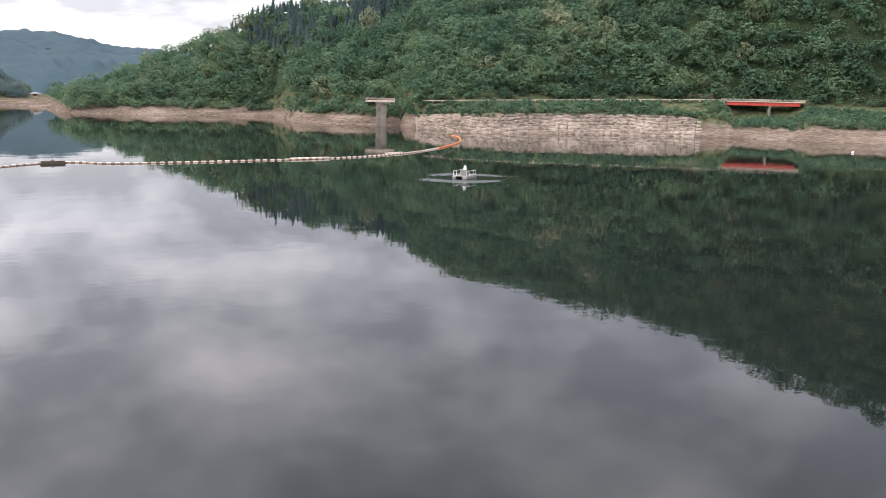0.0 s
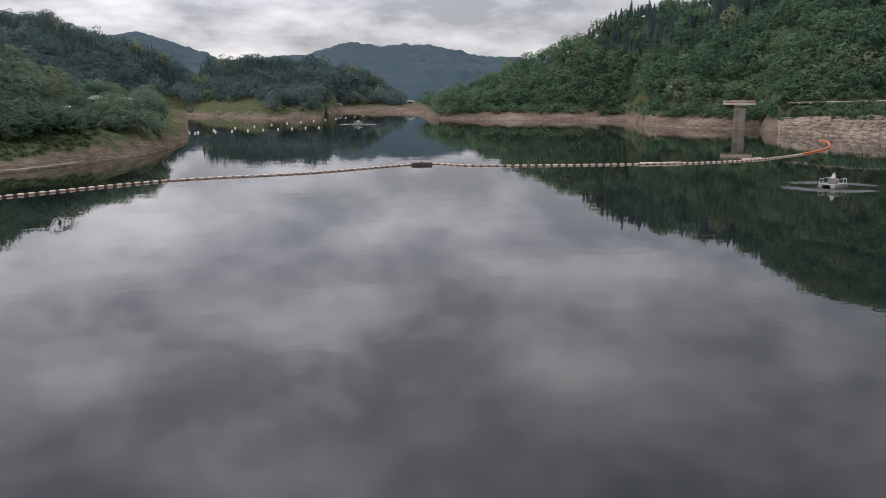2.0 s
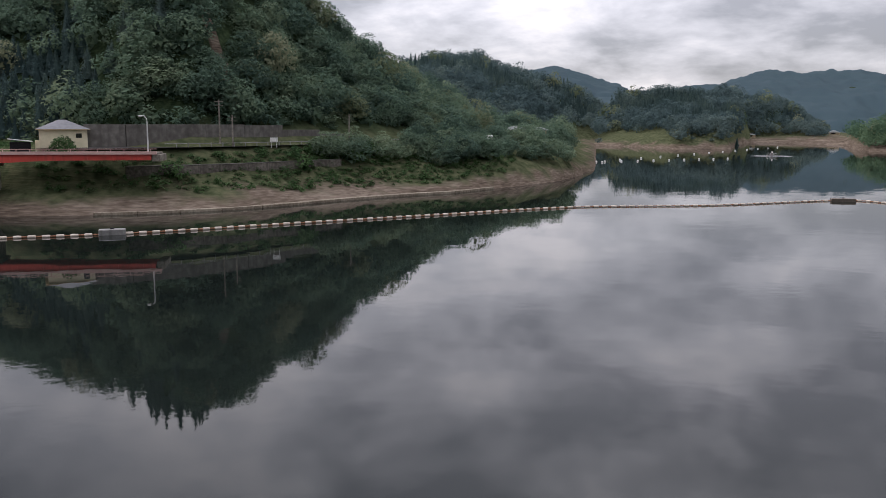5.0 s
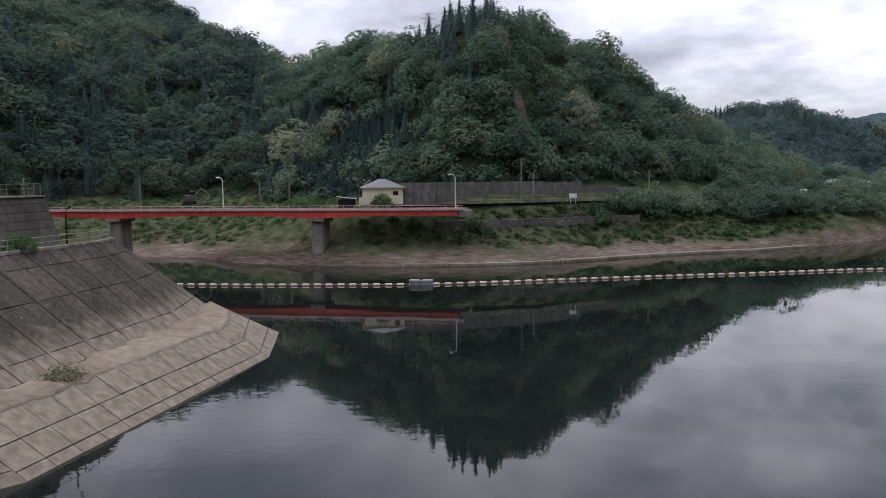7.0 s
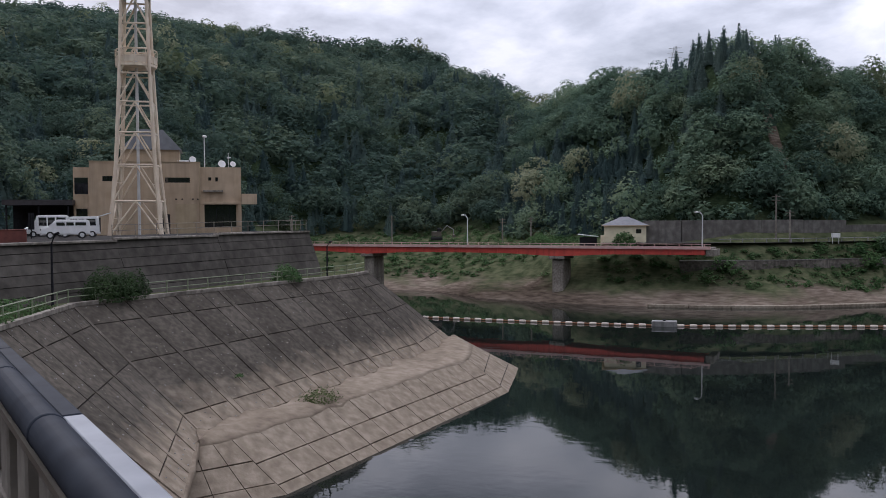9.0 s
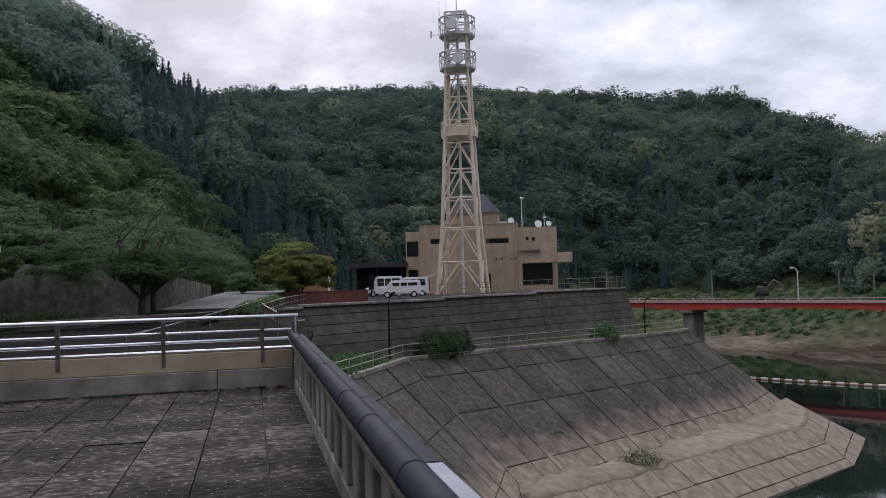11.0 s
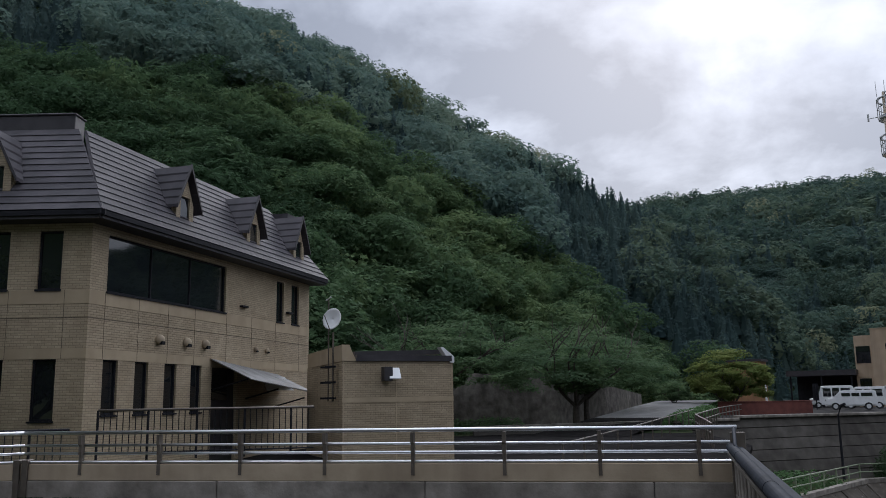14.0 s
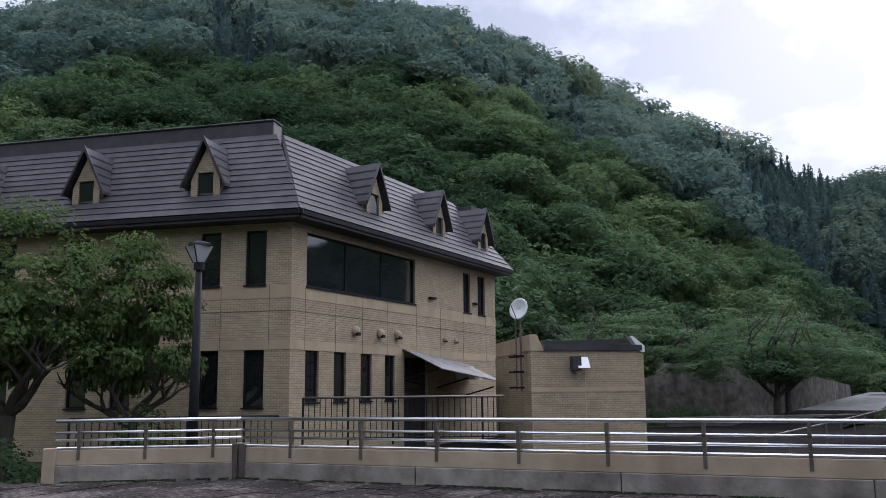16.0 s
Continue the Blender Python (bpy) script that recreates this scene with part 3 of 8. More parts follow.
def cedar_crown(rng, leaves, leaf):
    """A narrow cone of drooping sprays in tiers, with a thin leader."""
    h = rng.uniform(0.02, 1.0, leaves) ** 0.85
    tier = 0.84 + 0.30 * np.abs(((h * 9) % 1.0) - 0.5) * 2
    a = rng.uniform(0, 6.283, leaves)
    r = ((1 - h) ** 0.85 * 0.56 * rng.uniform(0.72, 1.08, leaves) * tier) + 0.015
    c = np.stack((np.cos(a) * r, np.sin(a) * r, h * 2.5), -1)
    nrm = np.stack((np.cos(a), np.sin(a), np.full(leaves, 0.7)), -1) + sphere_points(rng, leaves) * 0.5
    t = leaf_tris(rng, c, nrm, leaf * (1.15 - 0.6 * h))
    k = np.arange(7) * 6.283 / 7
    ring = np.stack((np.cos(k) * 0.40, np.sin(k) * 0.40, np.full(7, 0.05)), -1)
    top = np.array((0, 0, 2.35))
    cone = np.stack((ring, np.roll(ring, -1, 0), np.repeat(top[None], 7, 0)), 1)
    return np.concatenate((t, cone))


def plant(name, label, spots, sizes, templates, material, tall=1.0, seed=3, spread=0.17):
    """One stuff object of many crowns: spots (n, 3), sizes (n,) in metres of half width; spread: how far the trees' tints differ."""
    if not len(spots):
        return None
    rng = np.random.default_rng(seed)
    pick = rng.integers(0, len(templates), len(spots))
    kinds = vnoise(spots[:, 0], spots[:, 1], 26, seed + 7, 2)
    chunks, tints = [], []
    for k, tp in enumerate(templates):
        w = np.where(pick == k)[0]
        if not len(w):
            continue
        a = rng.uniform(0, 6.283, len(w))
        ca, sa, s = np.cos(a), np.sin(a), sizes[w]
        hgt = s * tall * rng.uniform(0.82, 1.28, len(w))
        p = tp.reshape(-1, 3)
        x = (p[None, :, 0] * ca[:, None] - p[None, :, 1] * sa[:, None]) * s[:, None] + spots[w, 0][:, None]
        y = (p[None, :, 0] * sa[:, None] + p[None, :, 1] * ca[:, None]) * s[:, None] + spots[w, 1][:, None]
        z = p[None, :, 2] * hgt[:, None] + spots[w, 2][:, None]
        chunks.append(np.stack((x, y, z), -1).reshape(-1, 3))
        tints.append(np.repeat(np.clip(kinds[w] + rng.normal(size=len(w)) * spread, 0, 1), len(p)))
    me = tri_mesh(name, np.concatenate(chunks), material, tint=np.concatenate(tints))
    return tagged(new(name, me), label, "forest", kind="stuff")


def scatter(az0, az1, d0, d1, gap, seed, keep):
    """Jittered spots on the land between two bearings and distances, where keep(az, d, x, y) holds."""
    rng = np.random.default_rng(seed)
    far = max(abs(d1), 1)
    gap = gap * 0.707
    g = np.arange(-far, far, gap)
    X, Y = np.meshgrid(g, g)
    X = X.ravel() + rng.uniform(-0.5, 0.5, X.size) * gap
    Y = Y.ravel() + rng.uniform(-0.5, 0.5, Y.size) * gap
    d = np.hypot(X, Y)
    az = np.degrees(np.arctan2(-X, Y))
    ok = (az > az0) & (az < az1) & (d > d0) & (d < d1)
    even = (np.add.outer(np.arange(len(g)), np.arange(len(g))).ravel() % 2 == 0)[ok]
    X, Y, az, d = X[ok], Y[ok], az[ok], d[ok]
    ok = keep(az, d, X, Y)
    X, Y, az, d, even = X[ok], Y[ok], az[ok], d[ok], even[ok]
    # as many trees to the slope's own area, not to its plan
    steep = np.abs(land(az, d + 6) - land(az, d - 6)) / 12
    ok = even | (rng.uniform(0, 1, len(d)) < np.hypot(1, steep) - 1)
    X, Y, az, d = X[ok], Y[ok], az[ok], d[ok]
    return np.stack((X, Y, land(az, d) - 0.4), -1), az, d


def beyond(which, extra=0.0):
    """Keep spots behind the foot of a slope and not far behind its crest."""
    def keep(az, d, x, y):
        if which is SHORE:
            s = section(SHORE, az)
            slip = (np.abs(az - (34.4 + (d - 186) * 0.10)) < 0.55 + 0.25 * np.sin(d)) & (d > 183) & (d < 206)
            return (d > s[5] + extra) & (d < s[7] + 12) & ~slip
        df, zf, dr, zr = section(which, az)
        inside = (az > which[0][0]) & (az < which[-1][0])
        hidden = ridge_height(which, az, d) + 1.5 < land(az, d) - 8
        return inside & (d > df + extra) & (d < dr + 18) & ~hidden
    return keep


RNG = np.random.default_rng(11)
CROWN_FAR = [broad_crown(RNG, 190, 0.122, 8, 0.75) for _ in range(8)]
CROWN_MID = [broad_crown(RNG, 700, 0.074, 14, 0.72) for _ in range(8)]
CROWN_FINE = [broad_crown(RNG, 620, 0.076, 15, 0.62) for _ in range(8)]
CROWN_NEAR = [broad_crown(RNG, 1250, 0.056, 18, 0.50) for _ in range(7)]
CROWN_BUSH = [broad_crown(RNG, 70, 0.16, 6, 0.8) for _ in range(6)]
CEDAR_FAR = [cedar_crown(RNG, 70, 0.14) for _ in range(5)]
CEDAR_MID = [cedar_crown(RNG, 150, 0.105) for _ in range(5)]


def wood(name, label, az0, az1, d0, d1, gap, size, which, crowns, cedars, cedar_share, seed, extra=0.0, material=None, pale=0.03, stand=None, tall=1.0, pure=0.72):
    """stand: where cedars grow, by bearing and height; else in drifts of their share."""
    spots, az, d = scatter(az0, az1, d0, d1, gap, seed, beyond(which, extra))
    rng = np.random.default_rng(seed + 50)
    patch = vnoise(spots[:, 0], spots[:, 1], 70, seed, 2) + rng.uniform(-0.04, 0.04, len(spots))
    if stand:
        dark = stand(az + (patch - 0.5) * 6, spots[:, 2] + (patch - 0.5) * 40) & (rng.uniform(0, 1, len(spots)) < pure)
    elif cedar_share:
        dark = (patch > np.quantile(patch, 1 - cedar_share)) & (spots[:, 2] > 14)
    else:
        dark = np.zeros(len(spots), bool)
    bright = (~dark) & (rng.uniform(0, 1, len(spots)) < pale)
    sz = size * rng.uniform(0.72, 1.36, len(spots))
    b = ~dark & ~bright
    plant(name, label, spots[b], sz[b], crowns, material or M_BROAD, tall, seed)
    if dark.any():
        stems = np.concatenate([spots[dark] + rng.uniform(-0.6, 0.6, (int(dark.sum()), 3)) * gap * k for k in (0, 1, 1)])
        away, turn = np.hypot(stems[:, 0], stems[:, 1]), np.degrees(np.arctan2(-stems[:, 0], stems[:, 1]))
        stems[:, 2] = land(turn, away) - 0.4
        plant("cedar_wood", "dark green cedar plantation, tinted blue for haze, on " + label.split(" on ")[-1], stems, size * rng.uniform(0.62, 1.0, len(stems)), cedars, M_CEDAR_HAZE, 0.74, seed + 1)
    if bright.any():
        plant("blossoming_wood", "pale blossoming trees on " + label.split(" on ")[-1], spots[bright], sz[bright] * 1.1, crowns, M_PALE, 1.1, seed + 2)


wood("broadleaf_wood", "dense green broadleaf wood on the steep eastern hillside", -58, -4, 380, 700, 7.2, 5.0, SHORE, CROWN_FAR, CEDAR_FAR, 0.0, 21, material=M_EAST_HAZE, tall=0.95,
     stand=lambda az, z: (az > -27.5) & (az < -14.5) & (z > 34 + (az + 21) ** 2 * 0.5))
wood("broadleaf_wood", "green broadleaf wood on the low wooded island", -3.2, 10.5, 540, 920, 7.5, 5.0, SHORE, CROWN_FAR, CEDAR_FAR, 0.45, 22, material=M_FAR_HAZE)
wood("broadleaf_wood", "green broadleaf wood on the peaked hill above the house", 12.6, 52, 172, 640, 5.0, 4.0, SHORE, CROWN_MID, CEDAR_MID, 0.0, 23, pale=0.07, tall=0.95,
     stand=lambda az, z: ((az > 43.5) & (z > 17) & (z < 40)) | ((az > 34.5) & (az < 43) & (z > 51)) | ((az > 39) & (az < 42) & (z > 38)) | ((az > 12) & (az < 19) & (z > 11)))
wood("broadleaf_wood", "green broadleaf wood on the long ridge behind the tower", 51, 93, 250, 570, 7.2, 5.4, SHORE, CROWN_FAR, CEDAR_FAR, 0.0, 24, pale=0.012, material=M_RIDGE_HAZE, tall=0.85,
     stand=lambda az, z: (z < 85) & (np.sin(az * 1.9 + z * 0.05) > 0.45))
wood("broadleaf_wood", "green broadleaf wood at the foot of the ridge behind the tower", 51, 93, 130, 250, 5.6, 4.3, SHORE, CROWN_FINE, CEDAR_MID, 0.0, 28, pale=0.012, material=M_RIDGE_HAZE, tall=0.9,
     stand=lambda az, z: np.sin(az * 1.9 + z * 0.05) > 0.45)
wood("broadleaf_wood", "fresh green broadleaf wood on the lower slope behind the office", 84, 147.5, 56, 125, 4.4, 3.5, HILL_OFFICE, CROWN_NEAR, CEDAR_MID, 0.0, 25, material=M_NEAR, pale=0.0, tall=0.88,
     pure=0.95, stand=lambda az, z: (az < 95.5) & (z > 17 + (az - 87) * 2.2))
# the cedars at bearings 130 to 135 are added to stand for a dark gully
wood("broadleaf_wood", "green broadleaf wood on the upper slope behind the office", 81, 147.5, 123, 240, 5.2, 4.2, HILL_OFFICE, CROWN_FINE, CEDAR_MID, 0.0, 27, material=M_SLOPE_HAZE, pale=0.025, tall=0.95,
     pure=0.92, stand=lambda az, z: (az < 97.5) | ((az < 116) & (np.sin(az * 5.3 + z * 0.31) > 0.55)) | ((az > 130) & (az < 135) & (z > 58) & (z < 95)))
wood("broadleaf_wood", "bluish green wood on the distant valley ridge", 9, 26, 520, 940, 10, 6.2, RIDGE_MID, CROWN_FAR, CEDAR_FAR, 0.4, 26, material=M_FAR_HAZE)


def distant_mountains():
    """The wooded skin of the far mountains: a close sheet of tree tops."""
    az, d = np.arange(-24, 27.01, 0.15), np.arange(870, 2690, 16.0)
    A, D = np.meshgrid(az, d, indexing="ij")
    X, Y = -D * np.sin(np.radians(A)), D * np.cos(np.radians(A))
    Z = ridge_height(RIDGE_FAR, A, D) + (vnoise(X, Y, 140, 5, 2) - 0.5) * 26 + (vnoise(X, Y, 30, 15, 2) - 0.5) * 11 + (vnoise(X, Y, 9, 16, 1) - 0.5) * 5 + 9
    na, nd = A.shape
    i, j = np.meshgrid(np.arange(na - 1), np.arange(nd - 1), indexing="ij")
    a, b, c, e = i * nd + j, (i + 1) * nd + j, (i + 1) * nd + j + 1, i * nd + j + 1
    tris = np.concatenate((np.stack((a, c, b), -1).reshape(-1, 3), np.stack((a, e, c), -1).reshape(-1, 3)))
    # mountain haze lies in the bluish base colour
    me = tri_mesh("distant_wood", np.stack((X, Y, Z), -1).reshape(-1, 3), M_DISTANT_HAZE, tris)
    tagged(new("distant_wood", me), "woods on the far mountains, haze painted into their bluish colour", "forest", kind="stuff")


distant_mountains()


# ---- building tools ----
def thing(name, at, label, category, group="", kind=""):
    """An Empty at a thing's base; its parts hang under it."""
    ob = new(name)
    ob.location = at
    ob.empty_display_size = 0.2
    return tagged(ob, label, category, group, kind)


def part(name, bm, material, parent, label="", smooth=False):
    """Links a bmesh, drawn in world metres, as one mesh under a thing or a part."""
    ob = new(name, bm if isinstance(bm, bpy.types.Mesh) else mesh_of(name, bm, material, smooth))
    ob.parent = parent
    top = parent if parent.parent is None else parent.parent
    if parent.parent is None:
        ob.matrix_parent_inverse = Matrix.Translation(top.location).inverted()
    return tagged(ob, label) if label else ob


def frame_at(origin, u, lean=0.0):
    """Axes for a wall: u along it, outward to the right of u seen from above, z up."""
    u = Vector((u[0], u[1], 0)).normalized()
    n = Vector((u.y, -u.x, 0))
    m = Matrix((u, n, Vector((0, 0, 1)))).transposed().to_4x4()
    m.translation = Vector(origin)
    return m


ID = Matrix()


def box(bm, f, a0, a1, b0, b1, c0, c1, bevel=0.0):
    """A block in the axes f, from (a0, b0, c0) to (a1, b1, c1)."""
    vs = [bm.verts.new(f @ Vector((a, b, c))) for c in (c0, c1) for b in (b0, b1) for a in (a0, a1)]
    fs = [bm.faces.new([vs[i] for i in q]) for q in ((0, 2, 3, 1), (4, 5, 7, 6), (0, 1, 5, 4), (2, 6, 7, 3), (0, 4, 6, 2), (1, 3, 7, 5))]
    if bevel:
        es = list({e for q in fs for e in q.edges})
        bmesh.ops.bevel(bm, geom=es, offset=bevel, segments=1, affect="EDGES")
    return bm


def block(f, *args, bevel=0.0):
    return box(bmesh.new(), f, *args, bevel=bevel)


def tube(bm, pts, r, seg=8, caps=True):
    """A pipe along points; r: one radius or one at each point."""
    pts = [Vector(p) for p in pts]
    rs = r if isinstance(r, (list, tuple)) else [r] * len(pts)
    rings = []
    for i, p in enumerate(pts):
        d = (pts[min(i + 1, len(pts) - 1)] - pts[max(i - 1, 0)]).normalized()
        side = d.cross(Vector((0, 0, 1)) if abs(d.z) < 0.95 else Vector((1, 0, 0))).normalized()
        up = side.cross(d)
        rings.append([bm.verts.new(p + (side * math.cos(k * 2 * math.pi / seg) + up * math.sin(k * 2 * math.pi / seg)) * rs[i]) for k in range(seg)])
    for a, b in zip(rings, rings[1:]):
        for k in range(seg):
            bm.faces.new((a[k], a[(k + 1) % seg], b[(k + 1) % seg], b[k]))
    if caps:
        bm.faces.new(rings[0][::-1])
        bm.faces.new(rings[-1])
    return bm


def pipe(pts, r, seg=8):
    return tube(bmesh.new(), pts, r, seg)


def prism(bm, outline, f, b0, b1):
    """A plate with an outline in the axes' (u, z), from depth b0 to b1."""
    lo = [bm.verts.new(f @ Vector((u, b0, z))) for u, z in outline]
    hi = [bm.verts.new(f @ Vector((u, b1, z))) for u, z in outline]
    bm.faces.new(lo)
    bm.faces.new(hi[::-1])
    k = len(outline)
    for i in range(k):
        bm.faces.new((lo[(i + 1) % k], lo[i], hi[i], hi[(i + 1) % k]))
    return bm


def slab(bm, outline, z0, z1):
    """A flat slab with a plan outline."""
    lo = [bm.verts.new((x, y, z0)) for x, y in outline]
    hi = [bm.verts.new((x, y, z1)) for x, y in outline]
    bm.faces.new(lo[::-1])
    bm.faces.new(hi)
    k = len(outline)
    for i in range(k):
        bm.faces.new((lo[i], lo[(i + 1) % k], hi[(i + 1) % k], hi[i]))
    bmesh.ops.recalc_face_normals(bm, faces=bm.faces)
    return bm


def wall_holes(f, length, z0, z1, thick, holes):
    """A wall with real openings; holes: (u0, u1, z0, z1). Its outer face lies at b = 0."""
    bm = bmesh.new()
    us = sorted({0.0, length, *[h[0] for h in holes], *[h[1] for h in holes]})
    zs = sorted({z0, z1, *[h[2] for h in holes], *[h[3] for h in holes]})
    for i in range(len(us) - 1):
        for j in range(len(zs) - 1):
            mu, mz = (us[i] + us[i + 1]) / 2, (zs[j] + zs[j + 1]) / 2
            if not any(h[0] < mu < h[1] and h[2] < mz < h[3] for h in holes):
                box(bm, f, us[i], us[i + 1], -thick, 0, zs[j], zs[j + 1])
    bmesh.ops.remove_doubles(bm, verts=bm.verts, dist=0.0005)
    bmesh.ops.delete(bm, geom=[q for q in bm.faces if any(q2 is not q and (q2.calc_center_median() - q.calc_center_median()).length < 1e-4 for e in q.edges for q2 in e.link_faces)], context="FACES")
    return bm


def window(f, u0, u1, z0, z1, parent, frame_mat=None, bars=0, deep=0.10, bar=0.05):
    """A glazed window set back in its opening: frame, pane, mullions, sill."""
    fm = frame_mat or M_BLACK
    bm = bmesh.new()
    for a in ((u0, u0 + bar, z0, z1), (u1 - bar, u1, z0, z1), (u0 + bar, u1 - bar, z0, z0 + bar), (u0 + bar, u1 - bar, z1 - bar, z1)):
        box(bm, f, a[0], a[1], -deep - 0.05, -deep + 0.03, a[2], a[3])
    w = part("window", bm, fm, parent)
    for k in range(bars):
        u = u0 + (u1 - u0) * (k + 1) / (bars + 1)
        part("mullion", block(f, u - bar / 2, u + bar / 2, -deep - 0.05, -deep + 0.025, z0 + bar, z1 - bar), fm, w)
    part("pane", block(f, u0 + bar * 0.6, u1 - bar * 0.6, -deep - 0.025, -deep - 0.012, z0 + bar * 0.6, z1 - bar * 0.6), M_GLASS, w, "dark reflecting glass pane")
    return w


# ---- the plaza on the dam crest ----
CREST = 13.4
WALL_A0, WALL_A1, WALL_B1 = (-14.25, 0.75), (-13.35, -11.4), (-11.35, -14.1)


def tiled_floor():
    """Square paving on the plaza; each slab is a piece of its own where it lies nearest."""
    me_floor = slab(bmesh.new(), [(-14.3, 1.15), (-13.3, -11.5), (-11.3, -14.2), (-6, -30), (12, -30), (12, 1.15)], 6.0, CREST - 0.035)
    root = tagged(new("plaza_floor", mesh_of("plaza_floor", me_floor, M_WETCONC)), "worn mauve-grey paving of the dam crest plaza, lichen-speckled", "floor", kind="structure")
    long, wide, gap = 1.22, 0.61, 0.009
    bm = bmesh.new()
    box(bm, ID, 0.006, long - 0.006, gap, wide - gap, -0.05, 0.0)
    me = mesh_of("paving_slab", bm, M_TILE)
    rng = random.Random(4)
    near = 0
    rest = bmesh.new()
    for j in range(1, -27, -1):
        for i in range(-12, 5):
            x, y = i * long + (0.61 if j % 2 else 0.0), j * wide - 0.45
            if y + wide > 0.80:
                continue
            # the parapet's foot beside this slab
            edge = -14.20 + 0.074 * (0.75 - y) if y > -11.4 else (-13.30 + 0.741 * (-11.4 - y) if y > -14.1 else -11.25 + 0.335 * (-14.2 - y))
            if x + long < edge + 0.06:
                continue
            dz = rng.uniform(-0.007, 0.007)
            if x < edge:                     # cut to the kerb
                bm = bmesh.new()
                box(bm, Matrix.Translation((x, y, CREST + dz)), edge - x, long - 0.006, gap, wide - gap, -0.05, 0)
                ob = new("paving_slab", mesh_of("paving_slab", bm, M_TILE))
                ob.parent = root
            elif x < -2 and near < 270:
                near += 1
                ob = new("paving_slab", me)
                ob.location = (x, y, CREST + dz)
                ob.parent = root
            else:
                box(rest, Matrix.Translation((x, y, CREST + dz)), 0.006, long - 0.006, gap, wide - gap, -0.05, 0)
    ob = new("paving_rest", mesh_of("paving_rest", rest, M_TILE))
    ob.parent = root
    tagged(ob, kind="stuff")


def steel_rail_run(name, p0, p1, label, posts, joints):
    """Concrete kerb with a cream panel above and a steel rail on bronze posts, from p0 to p1."""
    p0, p1 = Vector((*p0, 0)), Vector((*p1, 0))
    u = (p1 - p0).normalized()
    length = (p1 - p0).length
    f = frame_at((p0.x, p0.y, CREST), (-u.x, -u.y))
    f = frame_at((p0.x, p0.y, CREST), u)
    if (f.to_3x3() @ Vector((0, 1, 0))).dot(-p0) < 0:      # the walkers' side is +b
        f = f @ Matrix.Diagonal((1, -1, 1, 1))
    root = thing(name, (p0.x, p0.y, CREST), label, "parapet")
    cuts = [0.0, *joints, length]
    for a, b in zip(cuts, cuts[1:]):
        part("kerb_block", block(f, a + 0.008, b - 0.008, -0.22, 0.0, -0.1, 0.30, bevel=0.012), M_CONC, root, "stained grey concrete block")
    part("cream_panel", block(f, 0, length, -0.20, -0.025, 0.303, 0.585, bevel=0.01), M_CREAM, root, "cream painted upper panel")
    part("cap_rail", block(f, 0, length, -0.19, -0.035, 0.588, 0.635, bevel=0.015), M_STEEL, root, "bright steel cap strip")
    for h, r in ((0.76, 0.024), (0.90, 0.024), (1.12, 0.034)):
        back = -0.10 if h < 1 else -0.04
        part("steel_rail", pipe([f @ Vector((-0.02, back, h)), f @ Vector((length + 0.02, back, h))], r, 10), M_STEEL, root, "bright steel tube", smooth=True)
    for s in posts:
        bm = bmesh.new()
        for k in range(4):
            h0, h1 = 0.40 + 0.17 * k, 0.40 + 0.17 * (k + 1)
            b0, b1 = -0.02 - 0.03 * math.sin(k * 0.9), -0.02 - 0.03 * math.sin((k + 1) * 0.9)
            prism(bm, [(s - 0.028, h0), (s + 0.028, h0), (s + 0.028, h1), (s - 0.028, h1)], f, b0 - 0.055, b1 + 0.035)
        bmesh.ops.recalc_face_normals(bm, faces=bm.faces)
        part("post", bm, M_POSTS, root)
    return root


